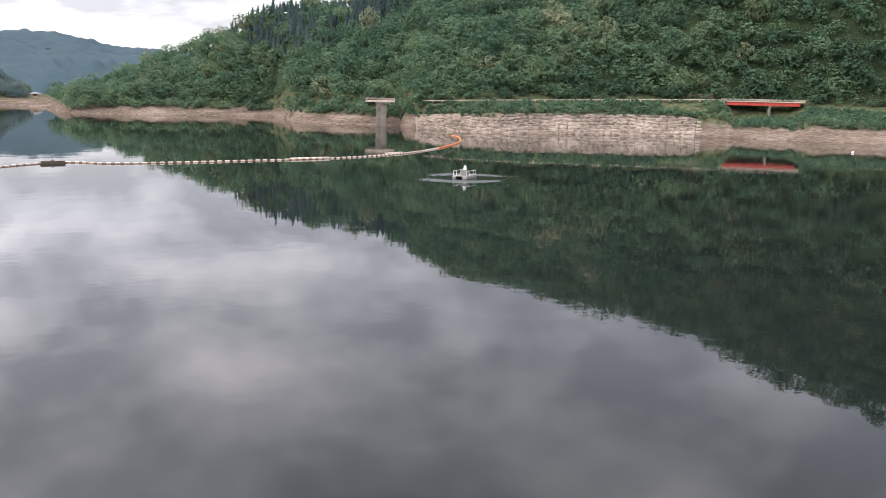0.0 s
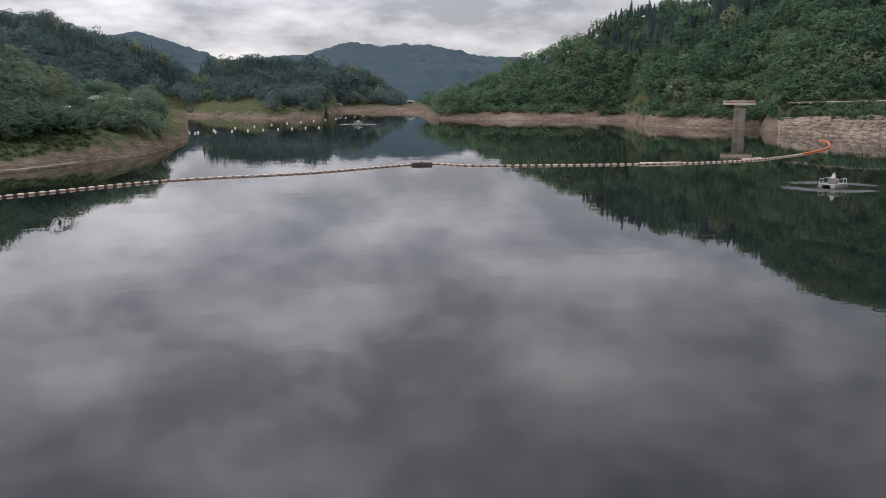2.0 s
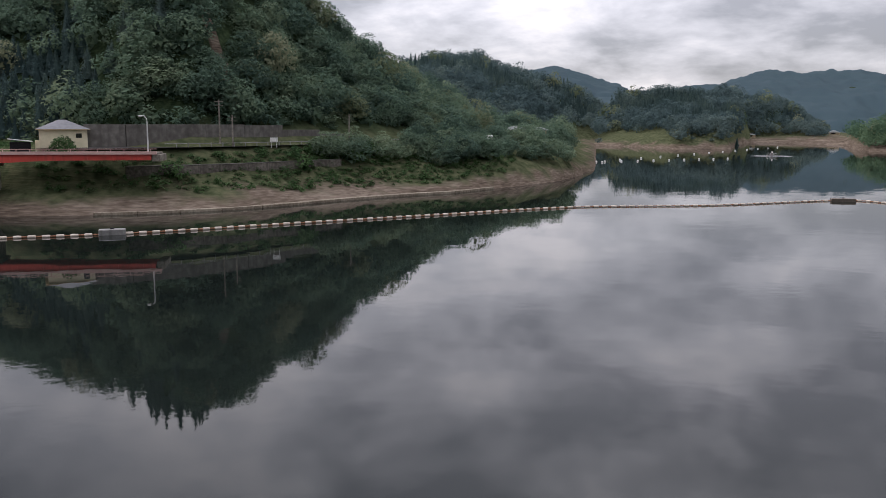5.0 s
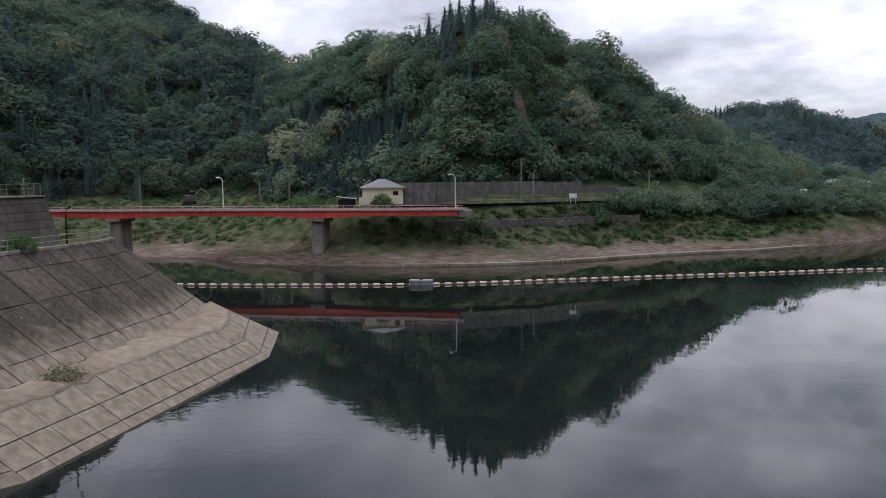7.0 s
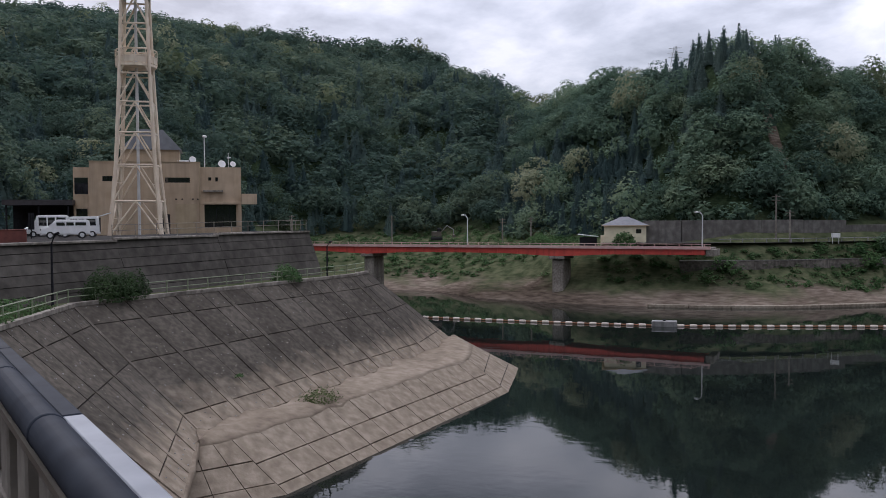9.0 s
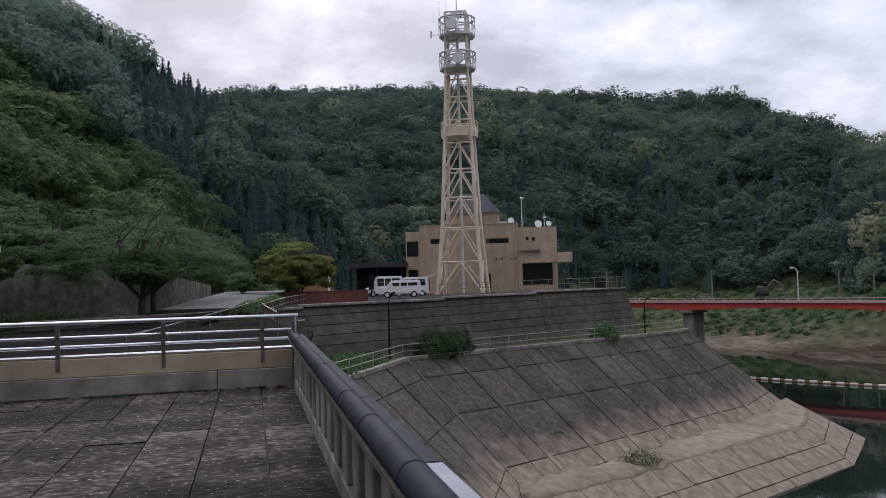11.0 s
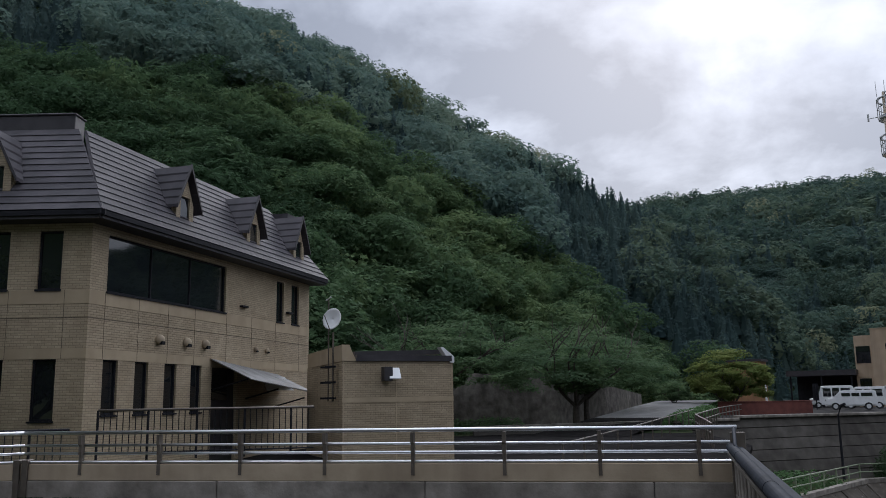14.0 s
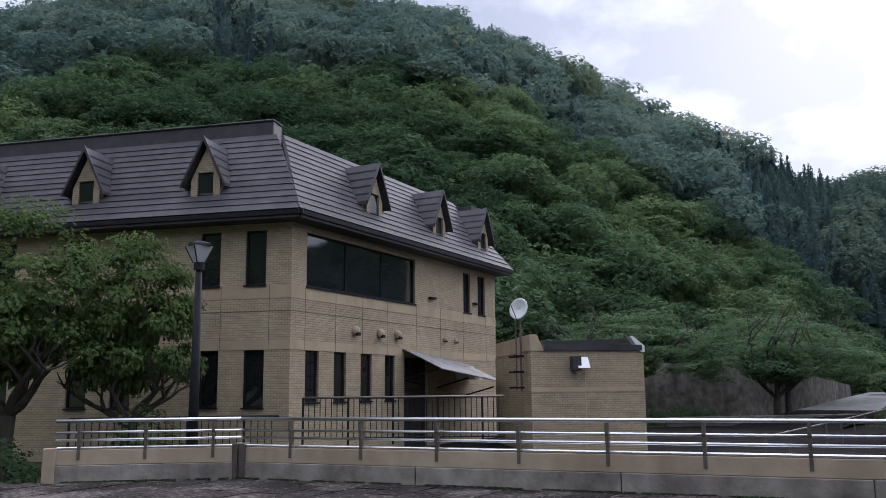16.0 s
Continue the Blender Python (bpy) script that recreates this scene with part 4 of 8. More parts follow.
def crest_parapets():
    la = (Vector(WALL_A1) - Vector(WALL_A0)).length
    steel_rail_run("plaza_parapet", WALL_A0, WALL_A1, "cream and grey parapet with bright steel rails at the plaza edge",
                   [0.55 + 1.5 * k for k in range(8)], [1.25, 4.85, 8.45])
    steel_rail_run("plaza_parapet", WALL_A1, WALL_B1, "short angled parapet with bright steel rails beside the office trees",
                   [0.5, 1.75, 2.95], [])
    f = frame_at((*WALL_A1, CREST), (-0.8, -0.6))
    root = thing("parapet_pilaster", (*WALL_A1, CREST), "double dark grey pilaster where the plaza parapet turns", "pilaster")
    for k in (-0.13, 0.02):
        part("pilaster", block(frame_at((WALL_A1[0] + 0.02, WALL_A1[1], CREST), (0.25, -0.97)) @ Matrix.Diagonal((1, -1, 1, 1)), k, k + 0.11, -0.2, 0.03, -0.05, 0.66, bevel=0.01), M_POSTS, root)
    # moss and leaf litter gathered along the kerb foot
    nr = np.random.default_rng(58)
    p0, p1, p2 = (np.array((*q, CREST)) for q in (WALL_A0, WALL_A1, WALL_B1))
    spots = []
    for a_, b_, count in ((p0, p1, 2600), (p1, p2, 600)):
        t = nr.uniform(0, 1, count)
        q = a_ + (b_ - a_) * t[:, None]
        side = np.array((-(b_ - a_)[1], (b_ - a_)[0], 0)) / np.linalg.norm(b_ - a_)
        if side @ -a_ < 0:
            side = -side
        clump = vnoise(t * np.linalg.norm(b_ - a_) * 3, t * 0, 1.0, 59)
        q = q + side * (np.abs(nr.normal(size=count)) * 0.10 * clump + 0.01)[:, None] + np.array((0, 0, 0.012))
        spots.append(q[clump > 0.35])
    q = np.concatenate(spots)
    tagged(new("kerb_moss", tri_mesh("kerb_moss", leaf_tris(nr, q, sphere_points(nr, len(q)) * 0.5 + np.array((0, 0, 1.0)), nr.uniform(0.015, 0.04, len(q))), M_DARKBUSH)),
           "dark moss and leaf litter along the foot of the plaza kerb", "moss", kind="stuff")
    # end pier of the short run
    root = thing("parapet_pier", (*WALL_B1, CREST), "cream end pier of the plaza parapet", "pier")
    part("pier", block(frame_at((*WALL_B1, CREST), (0.6, -0.8)), -0.02, 0.22, 0.0, 0.24, -0.05, 0.62, bevel=0.015), M_CREAM, root)


def lake_balustrade():
    """The thick dark rail over concrete posts along the water side."""
    root = thing("lake_balustrade", (-14.2, 0.85, CREST), "thick dark pipe rail on concrete posts along the lake side", "railing")
    y0, x0, x1 = 0.675, -14.2, 12.0
    part("plinth", block(ID, x0, x1, y0, y0 + 0.32, CREST - 0.1, CREST + 0.16, bevel=0.015), M_CONC, root)
    part("back_wall", block(ID, x0, x1, y0 + 0.13, y0 + 0.24, CREST + 0.163, CREST + 0.70), M_POSTS, root, "dark brown infill wall")
    bm = bmesh.new()
    box(bm, ID, -0.14, 0.14, y0 + 0.005, y0 + 0.128, CREST + 0.163, CREST + 0.70, bevel=0.012)
    me = mesh_of("baluster", bm, M_CONC)
    k = 0
    x = x0 + 0.35
    while x < 2.0:
        ob = part("baluster", me, M_CONC, root)
        ob.location = (x, 0, 0)
        x += 0.66
    part("rail_bed", block(ID, x0, x1, y0 - 0.07, y0 + 0.13, CREST + 0.705, CREST + 0.755, bevel=0.01), M_POSTS, root, "dull bronze rail bed")
    part("pipe_rail", pipe([(x0 + 0.1, y0 - 0.02, CREST + 0.83), (x1, y0 - 0.02, CREST + 0.83)], 0.07, 20), M_GREYRAIL, root, "glossy dark blue-grey pipe", smooth=True)
    # only the nearest plate has the painted sky reflection
    for x_a, x_b, mat in ((x0 + 0.3, -6.0, M_GREYRAIL), (-5.995, -3.84, M_GREYRAIL), (-3.832, x1, M_PLATE_SKY)):
        part("cover_plate", block(ID, x_a, x_b, y0 + 0.052, y0 + 0.145, CREST + 0.80, CREST + 0.845, bevel=0.012), mat, root, "flat grey cover plate")
    for x in (-12.0, -8.0, -6.0, -4.9, -3.65, -1.5):
        part("collar", pipe([(x - 0.03, y0 - 0.02, CREST + 0.83), (x + 0.03, y0 - 0.02, CREST + 0.83)], 0.0722, 20), M_GREYRAIL, root, smooth=True)
    # end upright where the steel rail meets the pipe
    part("end_brace", pipe([(x0 + 0.0, 0.72, CREST + 1.11), (x0 + 0.9, y0 + 0.0, CREST + 0.90), (x0 + 1.6, y0 + 0.02, CREST + 0.84)], 0.026, 10), M_GREYRAIL, root, smooth=True)
    part("end_post", block(ID, x0 - 0.02, x0 + 0.10, y0 - 0.02, y0 + 0.2, CREST - 0.05, CREST + 1.05, bevel=0.01), M_POSTS, root)


tiled_floor()
crest_parapets()
lake_balustrade()


# ---- the office beside the plaza ----
OFF_C = Vector((-19.95, -15.35, 0))
OFF_U_R = Vector((-1.0, 0.012, 0)).normalized()
OFF_U_L = Vector((math.sin(radians(14)), -math.cos(radians(14)), 0))
OFF_BASE, OFF_TOP = 12.9, 19.95
F_R = frame_at(OFF_C, OFF_U_R)                                     # outward +y
F_L = frame_at(OFF_C, OFF_U_L) @ Matrix.Diagonal((1, -1, 1, 1))    # outward +x
LEN_R, LEN_L = 14.0, 16.0


def brick_material():
    """Small beige facing bricks in running bond, with fine darker joints."""
    mt = M_BEIGE.copy()
    mt.name = "beige_facing_brick"
    nt = mt.node_tree
    n, l = nt.nodes, nt.links
    b = n["Principled BSDF"]
    base = b.inputs["Base Color"].links[0].from_socket
    geo = n.new("ShaderNodeNewGeometry")
    sep = n.new("ShaderNodeSeparateXYZ")
    l.new(geo.outputs["Position"], sep.inputs[0])
    run = n.new("ShaderNodeMath")
    run.operation = "SUBTRACT"
    l.new(sep.outputs[0], run.inputs[0])
    l.new(sep.outputs[1], run.inputs[1])
    comb = n.new("ShaderNodeCombineXYZ")
    l.new(run.outputs[0], comb.inputs[0])
    l.new(sep.outputs[2], comb.inputs[1])
    br = n.new("ShaderNodeTexBrick")
    br.inputs["Scale"].default_value = 1.0
    br.inputs["Brick Width"].default_value, br.inputs["Row Height"].default_value = 0.23, 0.07
    br.inputs["Mortar Size"].default_value = 0.009
    br.inputs["Mortar Smooth"].default_value = 0.2
    br.inputs["Color1"].default_value, br.inputs["Color2"].default_value = (1.06, 1.06, 1.06, 1), (0.86, 0.86, 0.86, 1)
    br.inputs["Mortar"].default_value = (0.62, 0.60, 0.58, 1)
    l.new(comb.outputs[0], br.inputs["Vector"])
    mx = n.new("ShaderNodeMix")
    mx.data_type, mx.blend_type = "RGBA", "MULTIPLY"
    mx.inputs["Factor"].default_value = 1.0
    l.new(base, mx.inputs[6])
    l.new(br.outputs["Color"], mx.inputs[7])
    l.new(mx.outputs[2], b.inputs["Base Color"])
    bp = n.new("ShaderNodeBump")
    bp.inputs["Strength"].default_value, bp.inputs["Distance"].default_value = 0.6, 0.01
    bp.invert = True
    l.new(br.outputs["Fac"], bp.inputs["Height"])
    l.new(bp.outputs[0], b.inputs["Normal"])
    return mt


M_BRICK = brick_material()
M_SEAM = surf("brown_wall_seam", ((0.10, 0.078, 0.052), (0.17, 0.135, 0.092)), 3.0, 0.9)
M_SMOOTH = surf("smooth_beige_band", ((0.35, 0.272, 0.170), (0.46, 0.364, 0.240)), 1.5, 0.8, 0.1, 15, stains=((0.24, 0.18, 0.12), 0.3))

HOLES_R = [(0.72, 7.12, 18.12, 19.74)] + [(u, u + w, 14.72, 16.23) for u, w in ((0.72, 0.66), (2.15, 0.65), (3.62, 0.65), (5.08, 0.63))] + \
          [(6.35, 8.02, 13.0, 16.2), (10.98, 11.6, 18.13, 19.74), (12.3, 12.98, 18.13, 19.74)]
HOLES_L = [(u, u + w, 18.12, 19.74) for u, w in ((0.80, 0.66), (2.27, 0.66), (5.1, 0.7), (6.6, 0.7), (9.4, 0.7), (11.0, 0.7))] + \
          [(u, u + w, 14.60, 16.23) for u, w in ((0.80, 0.65), (2.24, 0.61), (5.1, 0.7), (6.6, 0.7), (9.4, 0.7), (11.0, 0.7))]


def dormer(f, u, root):
    """A little gabled dormer standing on the mansard, its front near the wall line."""
    z0, ze, za, w = 20.46, 21.34, 22.62, 0.48
    bm = bmesh.new()
    hw = 0.26
    for out in ([(u - w, z0), (u - hw, z0), (u - hw, 21.58), (u - w, ze)], [(u + hw, z0), (u + w, z0), (u + w, ze), (u + hw, 21.58)],
                [(u - w, ze), (u - hw, 21.58), (u + hw, 21.58), (u + w, ze), (u, za - 0.28)]):
        prism(bm, out, f, 0.06, 0.20)
    bmesh.ops.recalc_face_normals(bm, faces=bm.faces)
    body = part("dormer", bm, M_BRICK, root, "gabled roof dormer with a small dark window")
    for s in (-1, 1):
        part("cheek", block(f, u + s * w - 0.04, u + s * w + 0.04, -1.5, 0.059, z0 - 0.1, ze + 0.05), M_BRICK, body)
    part("window_frame", block(f, u - hw, u + hw, 0.10, 0.145, z0 + 0.12, 21.56), M_BLACK, body)
    part("pane", block(f, u - hw + 0.04, u + hw - 0.04, 0.146, 0.154, z0 + 0.17, 21.52), M_GLASS, body)
    part("flashing", block(f, u - w - 0.03, u + w + 0.03, -0.1, 0.26, z0 - 0.16, z0 + 0.12), M_ROOFTRIM, body)
    # gable roof: lapped courses on both slopes, a deep verge in front
    for s in (-1, 1):
        eave, ridge = Vector((u + s * 0.68, 0, 21.16)), Vector((u, 0, za))
        n_c = 5
        courses = bmesh.new()
        for k in range(n_c):
            a, b = eave.lerp(ridge, k / n_c), eave.lerp(ridge, (k + 1.12) / n_c if k < n_c - 1 else 1.0)
            lift = 0.05
            pts = [(a.x + s * 0.02, a.z + lift), (b.x, b.z + 0.015), (b.x, b.z - 0.05), (a.x + s * 0.02, a.z - 0.05)]
            back = -1.9 - 0.12 * k
            prism(courses, pts if s > 0 else pts[::-1], f, back, 0.36)
        bmesh.ops.recalc_face_normals(courses, faces=courses.faces)
        part("dormer_roof", courses, M_ROOF, body)
        verge = bmesh.new()
        pts = [(eave.x + s * 0.04, eave.z - 0.08), (eave.x + s * 0.04, eave.z + 0.06), (ridge.x, ridge.z + 0.06), (ridge.x, ridge.z - 0.11)]
        prism(verge, pts, f, 0.361, 0.41)
        bmesh.ops.recalc_face_normals(verge, faces=verge.faces)
        part("verge_board", verge, M_ROOFTRIM, body)


def office():
    root = thing("office_building", (OFF_C.x, OFF_C.y, OFF_BASE), "two-storey beige brick office with a dark mansard roof and dormers", "building")
    part("wall", wall_holes(F_R, LEN_R, OFF_BASE, OFF_TOP, 0.3, HOLES_R), M_BRICK, root, "beige brick wall")
    part("wall", wall_holes(F_L, LEN_L, OFF_BASE, OFF_TOP, 0.3, HOLES_L), M_BRICK, root, "beige brick wall")
    pr, pl = OFF_C + OFF_U_R * LEN_R, OFF_C + OFF_U_L * LEN_L
    back = [pr, pr + Vector((0, -12, 0)), pl + Vector((-12, -1, 0)), pl]
    bm = bmesh.new()
    for a, b in zip(back, back[1:]):
        box(bm, frame_at(a, b - a), 0, (b - a).length, -0.3, 0, OFF_BASE, OFF_TOP)
    part("back_wall", bm, M_BRICK, root)
    # inner floors and ceilings keep the rooms dark
    inside = [OFF_C + Vector((-0.35, -0.35, 0)), pr + Vector((0.3, -0.35, 0)), back[1] + Vector((0.3, 0.3, 0)), back[2] + Vector((0.3, 0.3, 0)), pl + Vector((-0.4, 0.2, 0))]
    bm = bmesh.new()
    for z in (13.0, 16.9, 19.9):
        slab(bm, [(p.x, p.y) for p in inside], z, z + 0.25)
    part("floor_slab", bm, M_CONC, root)
    # smooth bands and recessed joints
    for f, length, holes in ((F_R, LEN_R, HOLES_R), (F_L, LEN_L, HOLES_L)):
        for z0, z1 in ((16.235, 16.52), (17.72, 18.10)):
            part("band", block(f, 0.0, length, -0.002, 0.012, z0, z1), M_SMOOTH, root, "smooth beige band")
        part("joint", block(f, 0, length, -0.002, 0.006, 17.335, 17.355), M_SEAM, root)
        for u in (0.66, 2.2, 3.7, 5.2, 7.2, 9.0, 10.9, 13.0):
            if u < length:
                part("joint", block(f, u, u + 0.016, 0.0125, 0.016, 16.24, 18.1), M_SEAM, root)
    for h in HOLES_R:
        if h[2] < 13.5:
            continue
        window(F_R, *h, root, bars=2 if h[1] - h[0] > 3 else 0)
    for h in HOLES_L:
        window(F_L, *h, root)
    # sills
    for f, holes in ((F_R, HOLES_R), (F_L, HOLES_L)):
        for h in holes:
            if h[2] > 13.5:
                part("sill", block(f, h[0] - 0.03, h[1] + 0.03, -0.1, 0.05, h[2] - 0.05, h[2]), M_BLACK, root)
    # side door with a glazed upper light
    d = part("door", block(F_R, 6.35, 8.02, -0.2, -0.12, 13.0, 16.2), M_ROOFTRIM, root, "dark brown side door")
    part("pane", block(F_R, 6.55, 7.55, -0.119, -0.105, 15.1, 15.95), M_GLASS, d)
    # round vent hoods and small wall fittings
    for u, r in ((3.25, 0.16), (4.72, 0.16), (5.83, 0.16), (9.3, 0.10), (10.2, 0.10)):
        bm = bmesh.new()
        bmesh.ops.create_uvsphere(bm, u_segments=14, v_segments=8, radius=r, matrix=F_R @ Matrix.Translation((u, 0.04, 16.94)))
        v = part("vent_hood", bm, M_CREAM, root, "cream round vent hood", smooth=True)
        part("vent_mouth", block(F_R, u - r * 0.5, u + r * 0.5, r * 0.5, r * 0.9 + 0.05, 16.94 - r * 0.95, 16.94 - r * 0.35), M_BLACK, v)
    for u, z in ((8.4, 18.45), (12.1, 18.55)):
        part("wall_bracket", block(F_R, u - 0.3, u + 0.12, 0.0, 0.14, z - 0.035, z + 0.035, bevel=0.01), M_BLACK, root)
    # eaves: soffit, fascia
    ov = 0.62
    for f, length, a0 in ((F_R, LEN_R, -0.55), (F_L, LEN_L, -0.55)):
        eave = [f @ Vector(v) for v in ((0.25, -0.3, 0), (length + 0.4, -0.3, 0), (length + 0.4, ov, 0), (-ov * 0.86, ov, 0))]
        bm = slab(bmesh.new(), [(v.x, v.y) for v in eave], OFF_TOP + 0.002, OFF_TOP + 0.10)
        bmesh.ops.recalc_face_normals(bm, faces=bm.faces)
        # dark trim colour stands for the eaves shadow on a cream-brown soffit
        part("soffit", bm, M_ROOFTRIM, root, "boxed eaves coloured dark for the shadow under the roof")
        part("fascia", block(f, a0 - 0.06, length + 0.45, ov, ov + 0.06, OFF_TOP + 0.09, OFF_TOP + 0.22), M_BLACK, root)
    # mansard: lapped courses on the two seen slopes, mitred at the hip
    rows, z0, z1, run = 13, OFF_TOP + 0.26, 23.12, 1.40
    bis = (math.tan(radians(52 - 7)))
    for f, length in ((F_R, LEN_R), (F_L, LEN_L)):
        slope = part("roof_slope", block(f, 1.7, length - 1.7, -ov - 1.1, -ov - 0.9, z0 + 0.5, z1 - 0.15), M_ROOFTRIM, root)
        for k in range(rows):
            t0, t1 = k / rows, (k + 1.15) / rows if k < rows - 1 else 1.0
            b0, b1 = ov - t0 * (run + ov), ov - t1 * (run + ov)
            za, zb = z0 + (z1 - z0) * t0, z0 + (z1 - z0) * t1
            bm = bmesh.new()
            hip0, hip1 = -b0 * 0.86, -b1 * 0.86
            e0, e1 = length + b0 * 0.9, length + b1 * 0.9
            def corner(u, b, z):
                return bm.verts.new(f @ Vector((u, b, z)))
            lo = [corner(hip0, b0 + 0.05, za), corner(e0, b0 + 0.05, za), corner(e1, b1 + 0.01, zb), corner(hip1, b1 + 0.01, zb)]
            hi = [corner(hip0, b0 - 0.08, za - 0.02), corner(e0, b0 - 0.08, za - 0.02), corner(e1, b1 - 0.08, zb - 0.02), corner(hip1, b1 - 0.08, zb - 0.02)]
            bm.faces.new(lo)
            bm.faces.new(hi[::-1])
            for i in range(4):
                bm.faces.new((lo[(i + 1) % 4], lo[i], hi[i], hi[(i + 1) % 4]))
            bmesh.ops.recalc_face_normals(bm, faces=bm.faces)
            part("roof_course", bm, M_ROOF, slope)
    # flat roof behind the mansard, raised dark ridge wall along the long side
    inset = [OFF_C + Vector((-1.25, -1.4, 0)), pr + Vector((1.2, -1.4, 0)), back[1] + Vector((1.2, 1.2, 0)), back[2] + Vector((1.2, 1.2, 0)), pl + Vector((-1.3, 1.2, 0))]
    part("flat_roof", slab(bmesh.new(), [(p.x, p.y) for p in inset], 22.45, 22.7), M_ROOFTRIM, root)
    part("ridge_wall", block(F_L, 1.36, LEN_L - 1.4, -2.1, -1.45, 22.7, 23.58, bevel=0.02), M_ROOFTRIM, root, "dark raised roof ridge")
    part("ridge_cap", block(F_L, 1.32, LEN_L - 1.36, -2.16, -1.40, 23.582, 23.64, bevel=0.02), M_ROOF, root)
    part("end_slope", block(frame_at(pr, (0, -1)), 0.5, 11, -1.2, 0.3, OFF_TOP + 0.1, 22.9), M_ROOF, root)
    for u in (4.1, 8.65, 12.5):
        dormer(F_R, u, root)
    for u in (2.75, 6.85, 10.9):
        dormer(F_L, u, root)
    # sloping canopy over the side door, on brackets
    can = bmesh.new()
    ribs = 24
    tops = []
    for k in range(ribs * 2 + 1):
        u = 6.2 + 4.9 * k / (ribs * 2)
        zz = 16.50 - 0.42 * (u - 6.2) / 4.9 + 0.012 * (-1) ** k
        tops.append([can.verts.new(F_R @ Vector((u, bb, zz - 0.46 * bb - dz))) for bb, dz in ((0.02, 0), (1.55, 0), (1.55, 0.03), (0.02, 0.03))])
    for p_, q_ in zip(tops, tops[1:]):
        for i in range(4):
            can.faces.new((p_[i], q_[i], q_[(i + 1) % 4], p_[(i + 1) % 4]))
    can.faces.new(tops[0])
    can.faces.new(tops[-1][::-1])
    bmesh.ops.recalc_face_normals(can, faces=can.faces)
    c = part("canopy", can, M_SHEET, root, "sloping grey sheet canopy over the side door")
    for u in (6.5, 8.7, 10.9):
        z = 16.25 - (u - 6.2) * 0.143
        part("canopy_bracket", pipe([F_R @ Vector((u, 0.0, z - 0.75)), F_R @ Vector((u, 1.3, z - 0.42))], 0.03, 6), M_BLACK, c)
    bm = bmesh.new()
    prism(bm, [(9.9, 15.95), (10.6, 15.95), (11.4, 15.45), (10.2, 15.45)], F_R, 0.05, 0.6)
    bmesh.ops.recalc_face_normals(bm, faces=bm.faces)
    part("vent_cowl", bm, M_WHITE, root, "white sloping vent cowl")


office()


def generator_shed():
    """The flat-roofed brick outbuilding at the office's end."""
    a, b = Vector((-25.7, -10.3, 0)), Vector((-27.85, -7.25, 0))
    f = frame_at(a, b - a) @ Matrix.Diagonal((1, -1, 1, 1))
    if (f.to_3x3() @ Vector((0, 1, 0))).dot(-a) < 0:
        f = frame_at(a, b - a)
    w = (b - a).length
    base, top = 12.9, 16.45
    root = thing("brick_shed", (a.x, a.y, base), "flat-roofed beige brick shed beside the office", "shed")
    part("front_wall", block(f, 0, w, -0.3, 0, base, top - 0.2), M_BRICK, root)
    part("side_wall", block(f, -0.0, 0.28, -5.5, -0.3, base, top + 0.1), M_BRICK, root, "shaded brick side wall")
    part("far_wall", block(f, w - 0.28, w, -5.5, -0.3, base, top - 0.2), M_BRICK, root)
    part("rear_wall", block(f, 0, w, -5.8, -5.5, base, top - 0.2), M_BRICK, root)
    part("roof", block(f, 0.28, w - 0.28, -5.5, -0.3, top - 0.5, top - 0.3), M_ROOFTRIM, root)
    bm = bmesh.new()
    prism(bm, [(-0.02, top - 0.2), (0.45, top - 0.2), (0.30, top + 0.12), (0.22, top + 0.32), (-0.02, top + 0.32)], f, -5.6, 0.03)
    bmesh.ops.recalc_face_normals(bm, faces=bm.faces)
    part("parapet", bm, M_SMOOTH, root, "cream sloping parapet end")
    bm = bmesh.new()
    prism(bm, [(0.42, top - 0.20), (w - 0.06, top - 0.20), (w - 0.06, top - 0.02), (0.46, top - 0.0)], f, -0.25, 0.07)
    bmesh.ops.recalc_face_normals(bm, faces=bm.faces)
    part("roof_edge", bm, M_ROOF, root, "dark sloping metal roof edge")
    bm = bmesh.new()
    prism(bm, [(0.5, top - 0.02), (w - 0.3, top + 0.06), (w - 0.3, top + 0.20), (0.5, top + 0.13)], f, -0.9, -0.4)
    bmesh.ops.recalc_face_normals(bm, faces=bm.faces)
    part("roof_upstand", bm, M_ROOFTRIM, root)
    bm = bmesh.new()
    prism(bm, [(w - 0.10, top - 0.25), (w + 0.03, top - 0.25), (w + 0.03, top - 0.05), (w - 0.35, top + 0.26), (w - 0.45, top + 0.26)], f, -0.3, 0.06)
    bmesh.ops.recalc_face_normals(bm, faces=bm.faces)
    part("parapet", bm, M_WHITE, root, "white metal verge")
    part("band", block(f, 0.0, w, 0.0, 0.012, 14.95, 15.10), M_SMOOTH, root)
    for u in (0.02, 1.75, w - 0.06):
        part("joint", block(f, u, u + 0.03, 0.0, 0.009, base, top - 0.2), M_SMOOTH, root)
    hood = bmesh.new()
    prism(hood, [(1.28, 15.62), (1.55, 15.62), (1.55, 16.06), (1.28, 16.06)], f, 0.0, 0.38)
    bmesh.ops.recalc_face_normals(hood, faces=hood.faces)
    h = part("vent_hood", hood, M_ROOFTRIM, root, "metal vent hood with a white sloping lid")
    bm = bmesh.new()
    box(bm, f @ Matrix.Translation((1.62, 0.30, 15.84)) @ Matrix.Rotation(radians(35), 4, "X"), -0.18, 0.20, -0.02, 0.02, -0.20, 0.22)
    part("lid", bm, M_WHITE, h)
